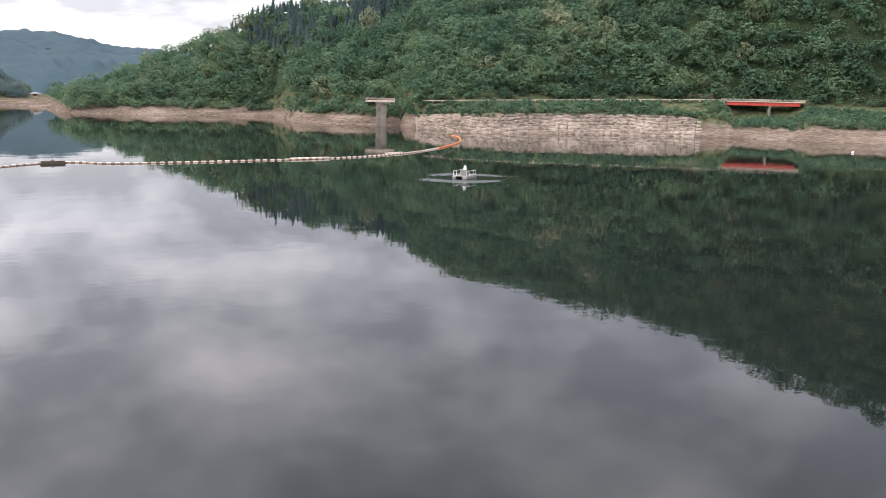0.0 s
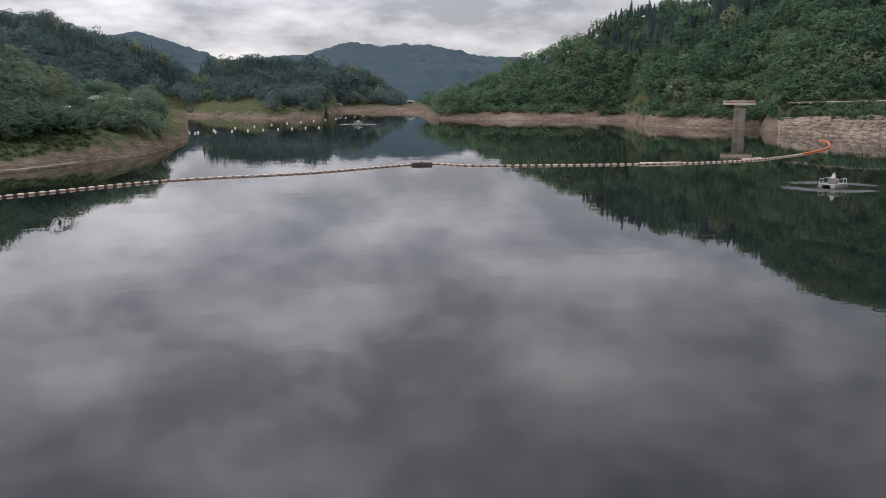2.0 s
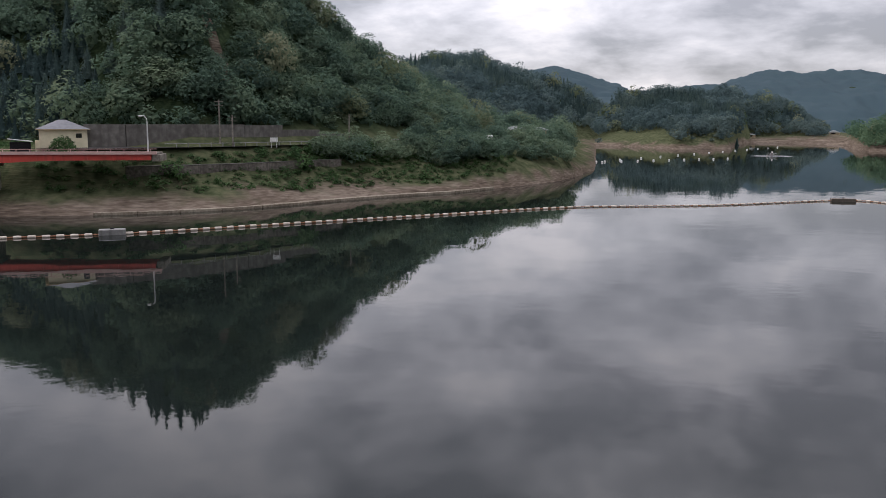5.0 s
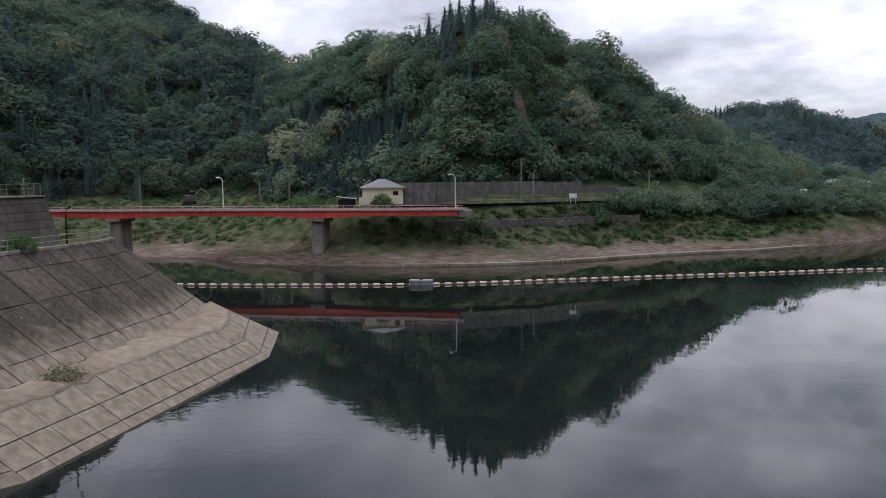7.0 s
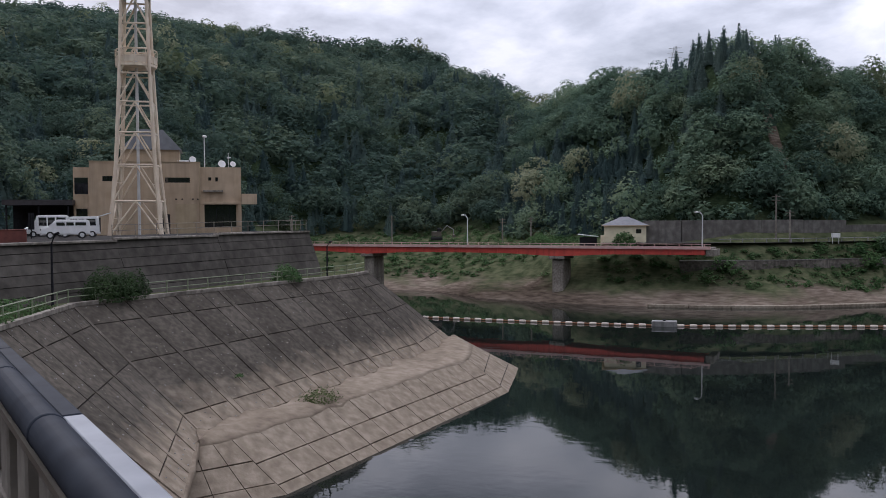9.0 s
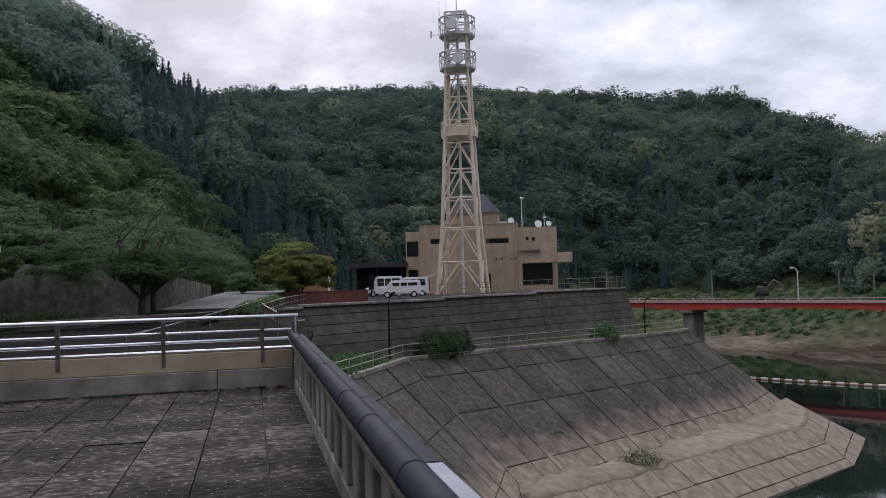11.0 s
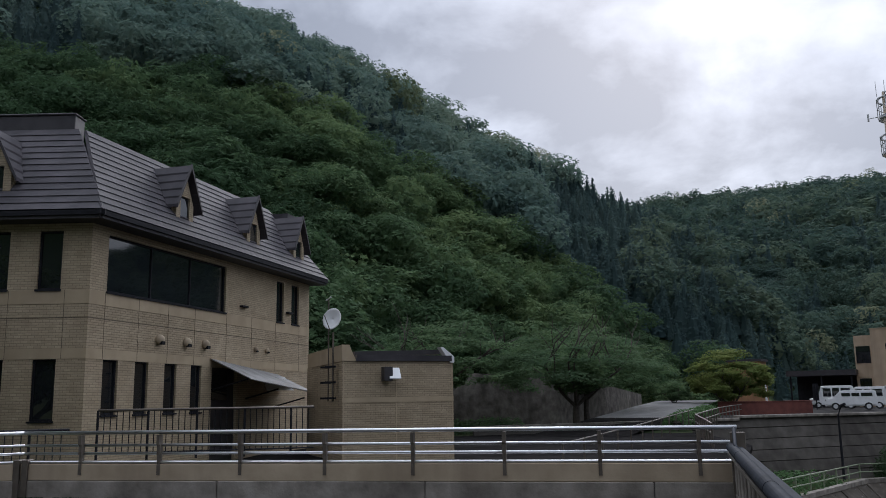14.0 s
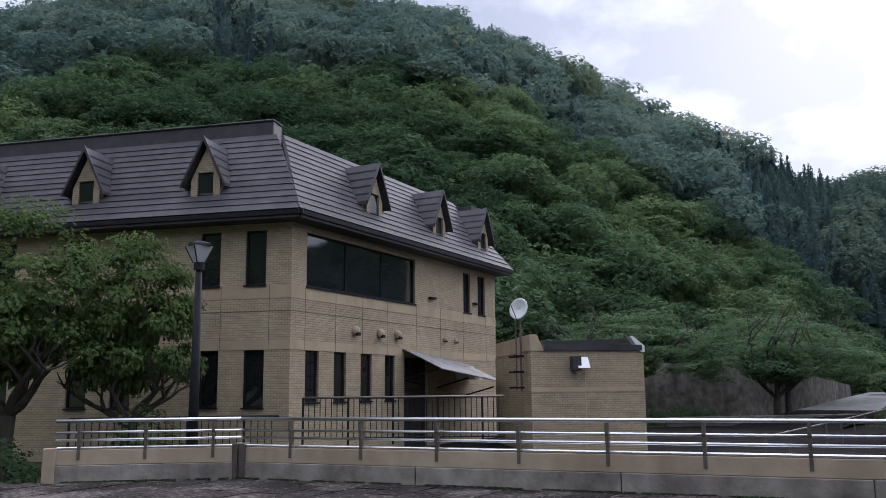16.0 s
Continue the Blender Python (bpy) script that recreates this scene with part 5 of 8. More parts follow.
    # satellite dish and aerial poles bracketed to the side wall
    g = thing("satellite_dish", (a.x, a.y, 14.9), "white satellite dish on a dark pole bracketed to the shed", "satellite dish")
    base_p = f @ Vector((-0.18, -0.55, 0))
    px, py = base_p.x, base_p.y
    part("pole", pipe([(px, py, 15.0), (px, py, 17.2)], 0.035, 8), M_POSTS, g)
    dish = bmesh.new()
    rings = []
    aim = (Vector((-px, -py, 0)).normalized() + Vector((0.45, -0.75, 0.3)) * 0.9).normalized()
    q = aim.to_track_quat("Z", "Y").to_matrix().to_4x4()
    q.translation = (px, py, 17.62)
    for i, rr in enumerate((0.02, 0.12, 0.22, 0.30, 0.36)):
        rings.append([dish.verts.new(q @ Vector((math.cos(k * 0.3142) * rr, math.sin(k * 0.3142) * rr, rr * rr * 0.6))) for k in range(20)])
    for r0, r1 in zip(rings, rings[1:]):
        for k in range(20):
            dish.faces.new((r0[k], r0[(k + 1) % 20], r1[(k + 1) % 20], r1[k]))
    dish.faces.new(rings[0])
    ob = part("dish", dish, M_WHITE, g, "white dish", smooth=True)
    sm = ob.modifiers.new("thick", "SOLIDIFY")
    sm.thickness = 0.015
    part("feed_arm", pipe([q @ Vector((0, -0.4, 0.1)), q @ Vector((0, 0, 0.5))], 0.015, 6), M_POSTS, g)
    for z in (15.1, 15.6, 16.1):
        part("bracket", block(frame_at((px, py, z), (1, 0.3)), -0.09, 0.09, -0.09, 0.25, -0.03, 0.03), M_BLACK, g)
    p2 = f @ Vector((-0.18, -1.25, 0))
    g = thing("aerial_pole", (p2.x, p2.y, 15.0), "thin grey aerial pole on the shed wall", "aerial")
    part("pole", pipe([(p2.x, p2.y, 15.0), (p2.x, p2.y, 18.35)], 0.022, 6), M_POSTS, g)
    part("aerial", pipe([(p2.x - 0.25, p2.y - 0.2, 18.35), (p2.x + 0.2, p2.y + 0.16, 18.4)], 0.025, 6), M_TOWERTOP, g)
    for z in (15.1, 15.6, 16.1):
        part("bracket", block(frame_at((p2.x, p2.y, z), (1, 0.3)), -0.08, 0.08, -0.09, 0.25, -0.03, 0.03), M_BLACK, g)


generator_shed()


def yard_lamp():
    p = Vector((-14.75, -13.95, 13.0))
    root = thing("street_lamp", p, "dark lantern lamp post beside the office trees", "street lamp")
    part("post", pipe([p, p + Vector((0, 0, 4.78))], [0.13, 0.075], 12), M_BLACK, root, smooth=True)
    part("base_collar", pipe([p, p + Vector((0, 0, 0.5))], 0.16, 12), M_BLACK, root, smooth=True)
    part("neck", pipe([p + Vector((0, 0, 4.78)), p + Vector((0, 0, 4.95))], 0.12, 10), M_BLACK, root)
    lant = bmesh.new()
    for k in range(4):
        a, b = k * math.pi / 2 + 0.4, (k + 1) * math.pi / 2 + 0.4
        q = [(math.cos(a) * 0.14, math.sin(a) * 0.14, 4.96), (math.cos(b) * 0.14, math.sin(b) * 0.14, 4.96),
             (math.cos(b) * 0.33, math.sin(b) * 0.33, 5.32), (math.cos(a) * 0.33, math.sin(a) * 0.33, 5.32)]
        lant.faces.new([lant.verts.new(p + Vector(v)) for v in q])
    part("lantern", lant, glassy("milky_lantern_glass", (0.45, 0.46, 0.45), 0.2), root, "milky glass lantern")
    for k in range(4):
        a = k * math.pi / 2 + 0.4
        part("glazing_bar", pipe([p + Vector((math.cos(a) * 0.14, math.sin(a) * 0.14, 4.95)), p + Vector((math.cos(a) * 0.34, math.sin(a) * 0.34, 5.33))], 0.016, 6), M_BLACK, root)
    part("cap", pipe([p + Vector((0, 0, 5.32)), p + Vector((0, 0, 5.38)), p + Vector((0, 0, 5.45))], [0.36, 0.33, 0.08], 4), M_BLACK, root)


yard_lamp()


def bar_fence(name, label, pts, z, high, step, material, rail_mat=None, bar=0.012):
    """A railing of thin uprights between two rails along plan points."""
    root = thing(name, (*pts[0], z), label, "fence")
    pts3 = [Vector((*p, z)) for p in pts]
    part("top_rail", pipe([p + Vector((0, 0, high)) for p in pts3], 0.032, 8), rail_mat or material, root, smooth=True)
    part("bottom_rail", pipe([p + Vector((0, 0, 0.12)) for p in pts3], 0.02, 6), material, root)
    me = mesh_of("bar", pipe([(0, 0, 0.12), (0, 0, high)], bar, 6), material)
    post = mesh_of("post", pipe([(0, 0, -0.05), (0, 0, high)], 0.03, 8), material)
    k = 0
    for a, b in zip(pts3, pts3[1:]):
        count = max(1, int((b - a).length / step))
        for i in range(count):
            p = a.lerp(b, i / count)
            ob = part("bar" if k % 8 else "post", me if k % 8 else post, material, root)
            ob.location = p
            k += 1
    return root


bar_fence("office_fence", "dark barred railing in front of the office side door", [(-17.95, -13.35), (-19.3, -11.2), (-20.6, -9.0)], 13.75, 1.12, 0.14, M_BLACK, M_POSTS)
bar_fence("office_fence", "low dark barred fence before the office wall", [(-13.9, -16.9), (-15.9, -15.0), (-17.3, -13.6)], 13.0, 1.45, 0.16, M_BLACK)


# ---- the concrete revetment below the car park ----
TOE, ALONG, INLAND = Vector((-43.97, 18.9, 0)), Vector((-0.4854, 0.8743, 0)), Vector((-0.8743, -0.4854, 0))


def rv(s, n, z):
    """A point on the revetment: metres along its toe, metres inland, height."""
    p = TOE + ALONG * s + INLAND * n
    return Vector((p.x, p.y, z))


def waterline_concrete():
    """Weathered concrete, dark above the old waterline and bleached with silt below it."""
    mt = M_PANELUP.copy()
    mt.name = "waterline_stained_concrete"
    nt = mt.node_tree
    n, l = nt.nodes, nt.links
    b = n["Principled BSDF"]
    dark = b.inputs["Base Color"].links[0].from_socket
    geo = n.new("ShaderNodeNewGeometry")
    sep = n.new("ShaderNodeSeparateXYZ")
    l.new(geo.outputs["Position"], sep.inputs[0])

    def noise(scale, detail, squeeze):
        mp = n.new("ShaderNodeMapping")
        mp.inputs["Scale"].default_value = squeeze
        l.new(geo.outputs["Position"], mp.inputs["Vector"])
        k = n.new("ShaderNodeTexNoise")
        k.inputs["Scale"].default_value, k.inputs["Detail"].default_value = scale, detail
        l.new(mp.outputs[0], k.inputs["Vector"])
        return k.outputs["Fac"]

    ramp = n.new("ShaderNodeValToRGB")
    e = ramp.color_ramp.elements
    e[0].position, e[0].color = 0.34, (0.172, 0.138, 0.104, 1)
    e[1].position, e[1].color = 0.66, (0.272, 0.227, 0.175, 1)
    mid = e.new(0.5)
    mid.color = (0.215, 0.176, 0.134, 1)
    l.new(noise(1.6, 7.0, (1, 1, 0.6)), ramp.inputs[0])
    edge = n.new("ShaderNodeMath")
    edge.operation = "MULTIPLY_ADD"
    edge.inputs[1].default_value = 3.2
    l.new(noise(0.9, 5.0, (1, 1, 0.25)), edge.inputs[0])
    l.new(sep.outputs[2], edge.inputs[2])
    mr = n.new("ShaderNodeMapRange")
    mr.inputs[1].default_value, mr.inputs[2].default_value = 6.5, 4.8
    l.new(edge.outputs[0], mr.inputs[0])
    mx = n.new("ShaderNodeMix")
    mx.data_type = "RGBA"
    l.new(mr.outputs[0], mx.inputs["Factor"])
    l.new(dark, mx.inputs[6])
    l.new(ramp.outputs[0], mx.inputs[7])
    l.new(mx.outputs[2], b.inputs["Base Color"])
    return mt


M_REVET = waterline_concrete()


def bilinear(q, u, v):
    return q[0].lerp(q[1], u).lerp(q[3].lerp(q[2], u), v)


def paneled(root, quad, nu, nv, gap=0.032, thick=0.12, rise=0.042, us=None, vs=None, seed=1, plugs=False, material=None):
    """Cast panels over a quad (corners: bottom start, bottom end, top end, top start), joints sunk between them."""
    rng = random.Random(seed)
    us = us or [k / nu for k in range(nu + 1)]
    vs = vs or [k / nv for k in range(nv + 1)]
    nrm = ((quad[1] - quad[0]).cross(quad[3] - quad[0]).normalized() + (quad[2] - quad[3]).cross(quad[2] - quad[1]).normalized()).normalized()
    if nrm.z < 0:
        nrm = -nrm
    bed = bmesh.new()
    n = 12
    top = [[bed.verts.new(bilinear(quad, i / n, j / n) - nrm * 0.06) for j in range(n + 1)] for i in range(n + 1)]
    for i in range(n):
        for j in range(n):
            bed.faces.new((top[i][j], top[i + 1][j], top[i + 1][j + 1], top[i][j + 1]))
    bmesh.ops.recalc_face_normals(bed, faces=bed.faces)
    part("bedding", bed, M_JOINT, root, "dark recessed joint concrete")
    lu, lv = (quad[1] - quad[0]).length, (quad[3] - quad[0]).length
    holes = bmesh.new()
    for i in range(len(us) - 1):
        slim = us[i + 1] - us[i] < 0.5 * max(q - p for p, q in zip(us, us[1:]))
        steps = [0.0, 1.0] if slim else vs       # a slim rib runs the slope unbroken
        for j in range(len(steps) - 1):
            gu, gv = gap / lu, rise / lv
            c = [bilinear(quad, us[i] + gu, steps[j] + gv), bilinear(quad, us[i + 1] - gu, steps[j] + gv),
                 bilinear(quad, us[i + 1] - gu, steps[j + 1] - gv), bilinear(quad, us[i] + gu, steps[j + 1] - gv)]
            up = nrm * (0.075 if slim else 0.02 + rng.uniform(0, 0.035))
            # weep-hole plugs, two by three to a panel
            for pu in (0.3, 0.7) if plugs and not slim else ():
                for pv in (0.2, 0.5, 0.8):
                    w = c[0].lerp(c[1], pu).lerp(c[3].lerp(c[2], pu), pv) + up + nrm * 0.01
                    if rng.random() < 0.5:
                        box(holes, frame_at(w, quad[1] - quad[0]), -0.035, 0.035, -0.035, 0.035, -0.02, 0.018)
            bm = bmesh.new()
            hi = [bm.verts.new(p + up) for p in c]
            lo = [bm.verts.new(p - nrm * thick) for p in c]
            bm.faces.new(hi)
            for k in range(4):
                bm.faces.new((hi[k], lo[k], lo[(k + 1) % 4], hi[(k + 1) % 4]))
            bmesh.ops.recalc_face_normals(bm, faces=bm.faces)
            part("concrete_panel", bm, material or M_REVET, root)
    if len(holes.verts):
        tagged(part("weep_plugs", holes, M_SHEET, root, "small pale weep-hole plugs"), kind="stuff")
    else:
        holes.free()


Z_TERR = 9.7
TOP_LINE = [rv(-27, -1, Z_TERR), rv(-10.6, 10.11, Z_TERR), rv(0, 17.3, Z_TERR), rv(31.5, 16.9, Z_TERR), rv(36.5, 18.2, Z_TERR)]
WALL_FOOT = [Vector((-41, -9, 9.75)), Vector((-53.0, 4, 9.75)), Vector((-60, 14.5, 9.75)), Vector((-66, 23.6, 9.75)), Vector((-72.4, 34.5, 9.75))]
WALL_FOOT = [Vector((p.x * 1.078, p.y * 1.078, p.z)) for p in WALL_FOOT]
WALL_TOP = [13.45, 13.6, 13.75, 13.9, 14.05]


def revetment():
    root = thing("revetment", rv(15, 8, 0), "paneled concrete revetment sloping into the reservoir, pale below the old waterline", "embankment", kind="structure")
    inner = [rv(0, 6.5, 2.6), rv(32, 8.5, 2.6), rv(42, 11.5, 2.6)]
    vs = [0, 0.13, 0.53, 0.83, 1.0]
    # slender ribs part the bays of panels
    def bays(n):
        cuts = [0.0]
        for k in range(n):
            cuts += [(k + 0.78) / n, (k + 1) / n] if k % 2 else [(k + 1) / n]
        return cuts
    paneled(root, [inner[0], inner[1], TOP_LINE[3], TOP_LINE[2]], 14, 4, us=bays(14), vs=vs, seed=3, plugs=True)
    paneled(root, [inner[1], inner[2], TOP_LINE[4], TOP_LINE[3]], 5, 4, vs=vs, seed=4)
    paneled(root, [rv(-19, -9, 1.2), inner[0], TOP_LINE[2], TOP_LINE[0]], 14, 4, us=bays(14), vs=vs, seed=5, plugs=True)
    paneled(root, [inner[2], rv(48, 22, 2.0), rv(38, 24, Z_TERR), TOP_LINE[4]], 5, 4, vs=vs, seed=6)
    # lower apron with its berm; its nose bends away from the lake
    e0, e1, nose, cape = rv(0, 4.25, 2.4), rv(31.4, 4.2, 2.4), rv(42.5, 3.0, -0.5), rv(52, 11.5, -0.5)
    paneled(root, [rv(-0.5, -0.9, -0.5), rv(30.3, -0.9, -0.5), e1, e0], 13, 3, vs=[0, 0.30, 0.62, 1.0], seed=7)
    paneled(root, [rv(30.3, -0.9, -0.5), nose, rv(39, 7.6, 2.5), e1], 4, 3, seed=8)
    paneled(root, [nose, cape, rv(44, 11.8, 2.55), rv(39, 7.6, 2.5)], 3, 3, seed=11)
    paneled(root, [rv(-6, 2.2, -0.5), rv(-0.5, -0.9, -0.5), e0, rv(-3.2, 5.6, 2.35)], 3, 3, seed=9)
    paneled(root, [rv(-20, -12, -0.6), rv(-6, 2.2, -0.5), rv(-3.2, 5.6, 2.3), rv(-19, -9, 1.2)], 6, 2, seed=10)
    # the silted berm: an uneven skin that laps over the panels on both sides
    berm = bmesh.new()
    rows_b = []
    upper0 = rv(-19, -9, 1.2)
    fronts = [rv(-11.5, -2.0, 1.72), rv(-3.2, 5.6, 2.35), e0, e1, rv(39, 7.6, 2.5), rv(44, 11.8, 2.55)]
    rears = [upper0.lerp(inner[0], 0.42), upper0.lerp(inner[0], 0.86), inner[0], inner[1], inner[1].lerp(inner[2], 0.6), inner[2]]
    cuts_b = [0.0, 0.10, 0.15, 0.84, 0.93, 1.0]
    for i in range(81):
        t = i / 80
        k = min(4, sum(1 for c in cuts_b[1:-1] if t >= c))
        w = (t - cuts_b[k]) / (cuts_b[k + 1] - cuts_b[k])
        front, rear = fronts[k].lerp(fronts[k + 1], w), rears[k].lerp(rears[k + 1], w)
        d = (rear - front).normalized()
        row = []
        for j in range(11):
            v = (j - 1) / 8
            ragged = 0.8 * (float(vnoise(i * 0.9, 3.0 if j < 5 else 40.0, 2.0, 91, 3)) - 0.35)
            p = front.lerp(rear, min(max(v, 0), 1)) - d * (ragged if j < 2 else 0) + d * (ragged if j > 8 else 0)
            lift = -0.35 if j in (0, 10) else 0.07 + 0.34 * (4 * v * (1 - v)) * float(vnoise(i * 0.6, j * 0.8, 2.5, 92, 3))
            lift += (-ragged * 0.5 if j < 2 else 0) + (ragged * 0.75 if j > 8 else 0)
            row.append(berm.verts.new(p + Vector((0, 0, lift))))
        rows_b.append(row)
    for p, q in zip(rows_b, rows_b[1:]):
        for j in range(10):
            berm.faces.new((p[j], q[j], q[j + 1], p[j + 1]))
    bmesh.ops.recalc_face_normals(berm, faces=berm.faces)
    part("berm", berm, M_SILT, root, "silt-covered berm between the slopes", smooth=True)
    # a drainage channel cuts the apron
    for a, b in ((rv(20.6, -0.75, -0.24), rv(19.7, 4.3, 2.50)),):
        f = frame_at(a, b - a)
        part("drain_channel", block(f, 0, (b - a).length, -0.30, 0.30, 0.03, 0.10), M_JOINT, root, "dark drainage channel")
        for w in (-0.40, 0.30):
            part("channel_kerb", block(f, 0, (b - a).length, w, w + 0.1, 0.03, 0.16), M_PANEL, root)
    # kerb beam along the top
    for p, q in zip(TOP_LINE, TOP_LINE[1:]):
        part("kerb_beam", block(frame_at(p, q - p), 0, (q - p).length, -0.15, 0.25, -0.12, 0.16, bevel=0.02), M_CONC, root)
    # the flat terrace behind
    bm = bmesh.new()
    edge = TOP_LINE[:3] + [rv(15, 17, Z_TERR)] + TOP_LINE[3:]
    rear = WALL_FOOT + [rv(38, 24, Z_TERR)]
    rows = [[bm.verts.new(Vector((p.x, p.y, 9.66))) for p in side] for side in (edge, rear)]
    for i in range(5):
        bm.faces.new((rows[0][i], rows[0][i + 1], rows[1][i + 1], rows[1][i]))
    bmesh.ops.recalc_face_normals(bm, faces=bm.faces)
    ob = new("terrace", mesh_of("terrace", bm, ground_material()))
    tagged(ob, "narrow grassy terrace above the revetment", "ground", kind="structure")


revetment()


def retaining_wall():
    root = thing("retaining_wall", WALL_FOOT[2], "tall dark concrete retaining wall under the car park", "wall", kind="structure")
    tops = []
    for i, p in enumerate(WALL_FOOT):
        q = WALL_FOOT[min(i + 1, 4)] - WALL_FOOT[max(i - 1, 0)]
        back = Vector((-q.y, q.x, 0)).normalized()
        if back.dot(p) < 0:
            back = -back
        tops.append(p + back * 1.7 + Vector((0, 0, WALL_TOP[i] - p.z)))
    for i in range(4):
        n = max(1, int((WALL_FOOT[i + 1] - WALL_FOOT[i]).length / 7.5))
        paneled(root, [WALL_FOOT[i] - Vector((0, 0, 0.2)), WALL_FOOT[i + 1] - Vector((0, 0, 0.2)), tops[i + 1], tops[i]], n, 6, gap=0.010, thick=0.1, rise=0.022, seed=20 + i, material=M_WETCONC)
    for i in range(4):
        a, b = tops[i], tops[i + 1]
        part("coping", block(frame_at(a, b - a), 0, (b - a).length, -0.3, 0.3, -0.05, 0.12, bevel=0.02), M_CONC, root)
    # end return of the wall
    e = tops[4]
    inland = Vector((-0.92, -0.15, 0))
    paneled(root, [WALL_FOOT[4] - Vector((0, 0, 0.2)), WALL_FOOT[4] + Vector((-9, 4.5, -2.0)), e + Vector((-10, 1.0, -0.3)), e], 3, 6, gap=0.010, rise=0.022, seed=30, material=M_WETCONC)
    # car park surface behind the wall
    bm = bmesh.new()
    far = [Vector((-118, 48, 13.6)), Vector((-130, 10, 13.5)), Vector((-95, -2, 13.3)), Vector((-55, -6, 13.2))]
    line = [Vector((t.x, t.y, t.z - 0.03)) for t in tops[1:]] + far
    bm.faces.new([bm.verts.new(p) for p in line])
    bmesh.ops.triangulate(bm, faces=bm.faces)
    tagged(new("car_park", mesh_of("car_park", bm, M_ASPHALT)), "grey asphalt car park before the control building", "car park", kind="structure")
    return tops


WALL_CREST = retaining_wall()


def rail_fence(name, label, pts, high, rails, step, material, r=0.03):
    root = thing(name, pts[0], label, "fence")
    for h in rails:
        part("rail", pipe([Vector(p) + Vector((0, 0, h)) for p in pts], r, 6), material, root)
    me = mesh_of("post", pipe([(0, 0, -0.1), (0, 0, high)], r * 1.3, 6), material)
    for a, b in zip(pts, pts[1:]):
        a, b = Vector(a), Vector(b)
        n = max(1, int((b - a).length / step))
        for i in range(n):
            part("post", me, material, root).location = a.lerp(b, i / n)
    return root


rail_fence("terrace_fence", "faded green pipe fence along the revetment top", [p + INLAND * 0.4 for p in TOP_LINE], 1.0, (0.5, 0.97), 2.0, M_GREENRAIL, 0.04)
rail_fence("car_park_fence", "pale metal railing on the retaining wall crest", [p + Vector((-0.2, -0.1, 0.12)) for p in WALL_CREST[2:]] + [WALL_CREST[4] + Vector((-9, 1.5, 0))], 0.95, (0.5, 0.93), 2.0, M_CONC, 0.025)


def bent_lamp(p, high, bend, label):
    root = thing("path_lamp", p, label, "lamp post")
    p = Vector(p)
    part("post", pipe([p, p + Vector((0, 0, high * 0.86)), p + Vector((bend * 0.5, 0.1, high * 0.95)), p + Vector((bend, 0.2, high))], [0.09, 0.06, 0.05, 0.05], 8), M_BLACK, root)
    part("lamp_head", pipe([p + Vector((bend * 0.8, 0.15, high * 0.99)), p + Vector((bend * 1.5, 0.3, high * 1.01))], 0.09, 8), M_BLACK, root)


bent_lamp(rv(-1, 17.9, Z_TERR), 4.6, 0.5, "slim dark lamp post with a bent head on the terrace")
bent_lamp(rv(29.5, 18.2, Z_TERR), 3.3, 0.3, "slim dark lamp post at the terrace end")


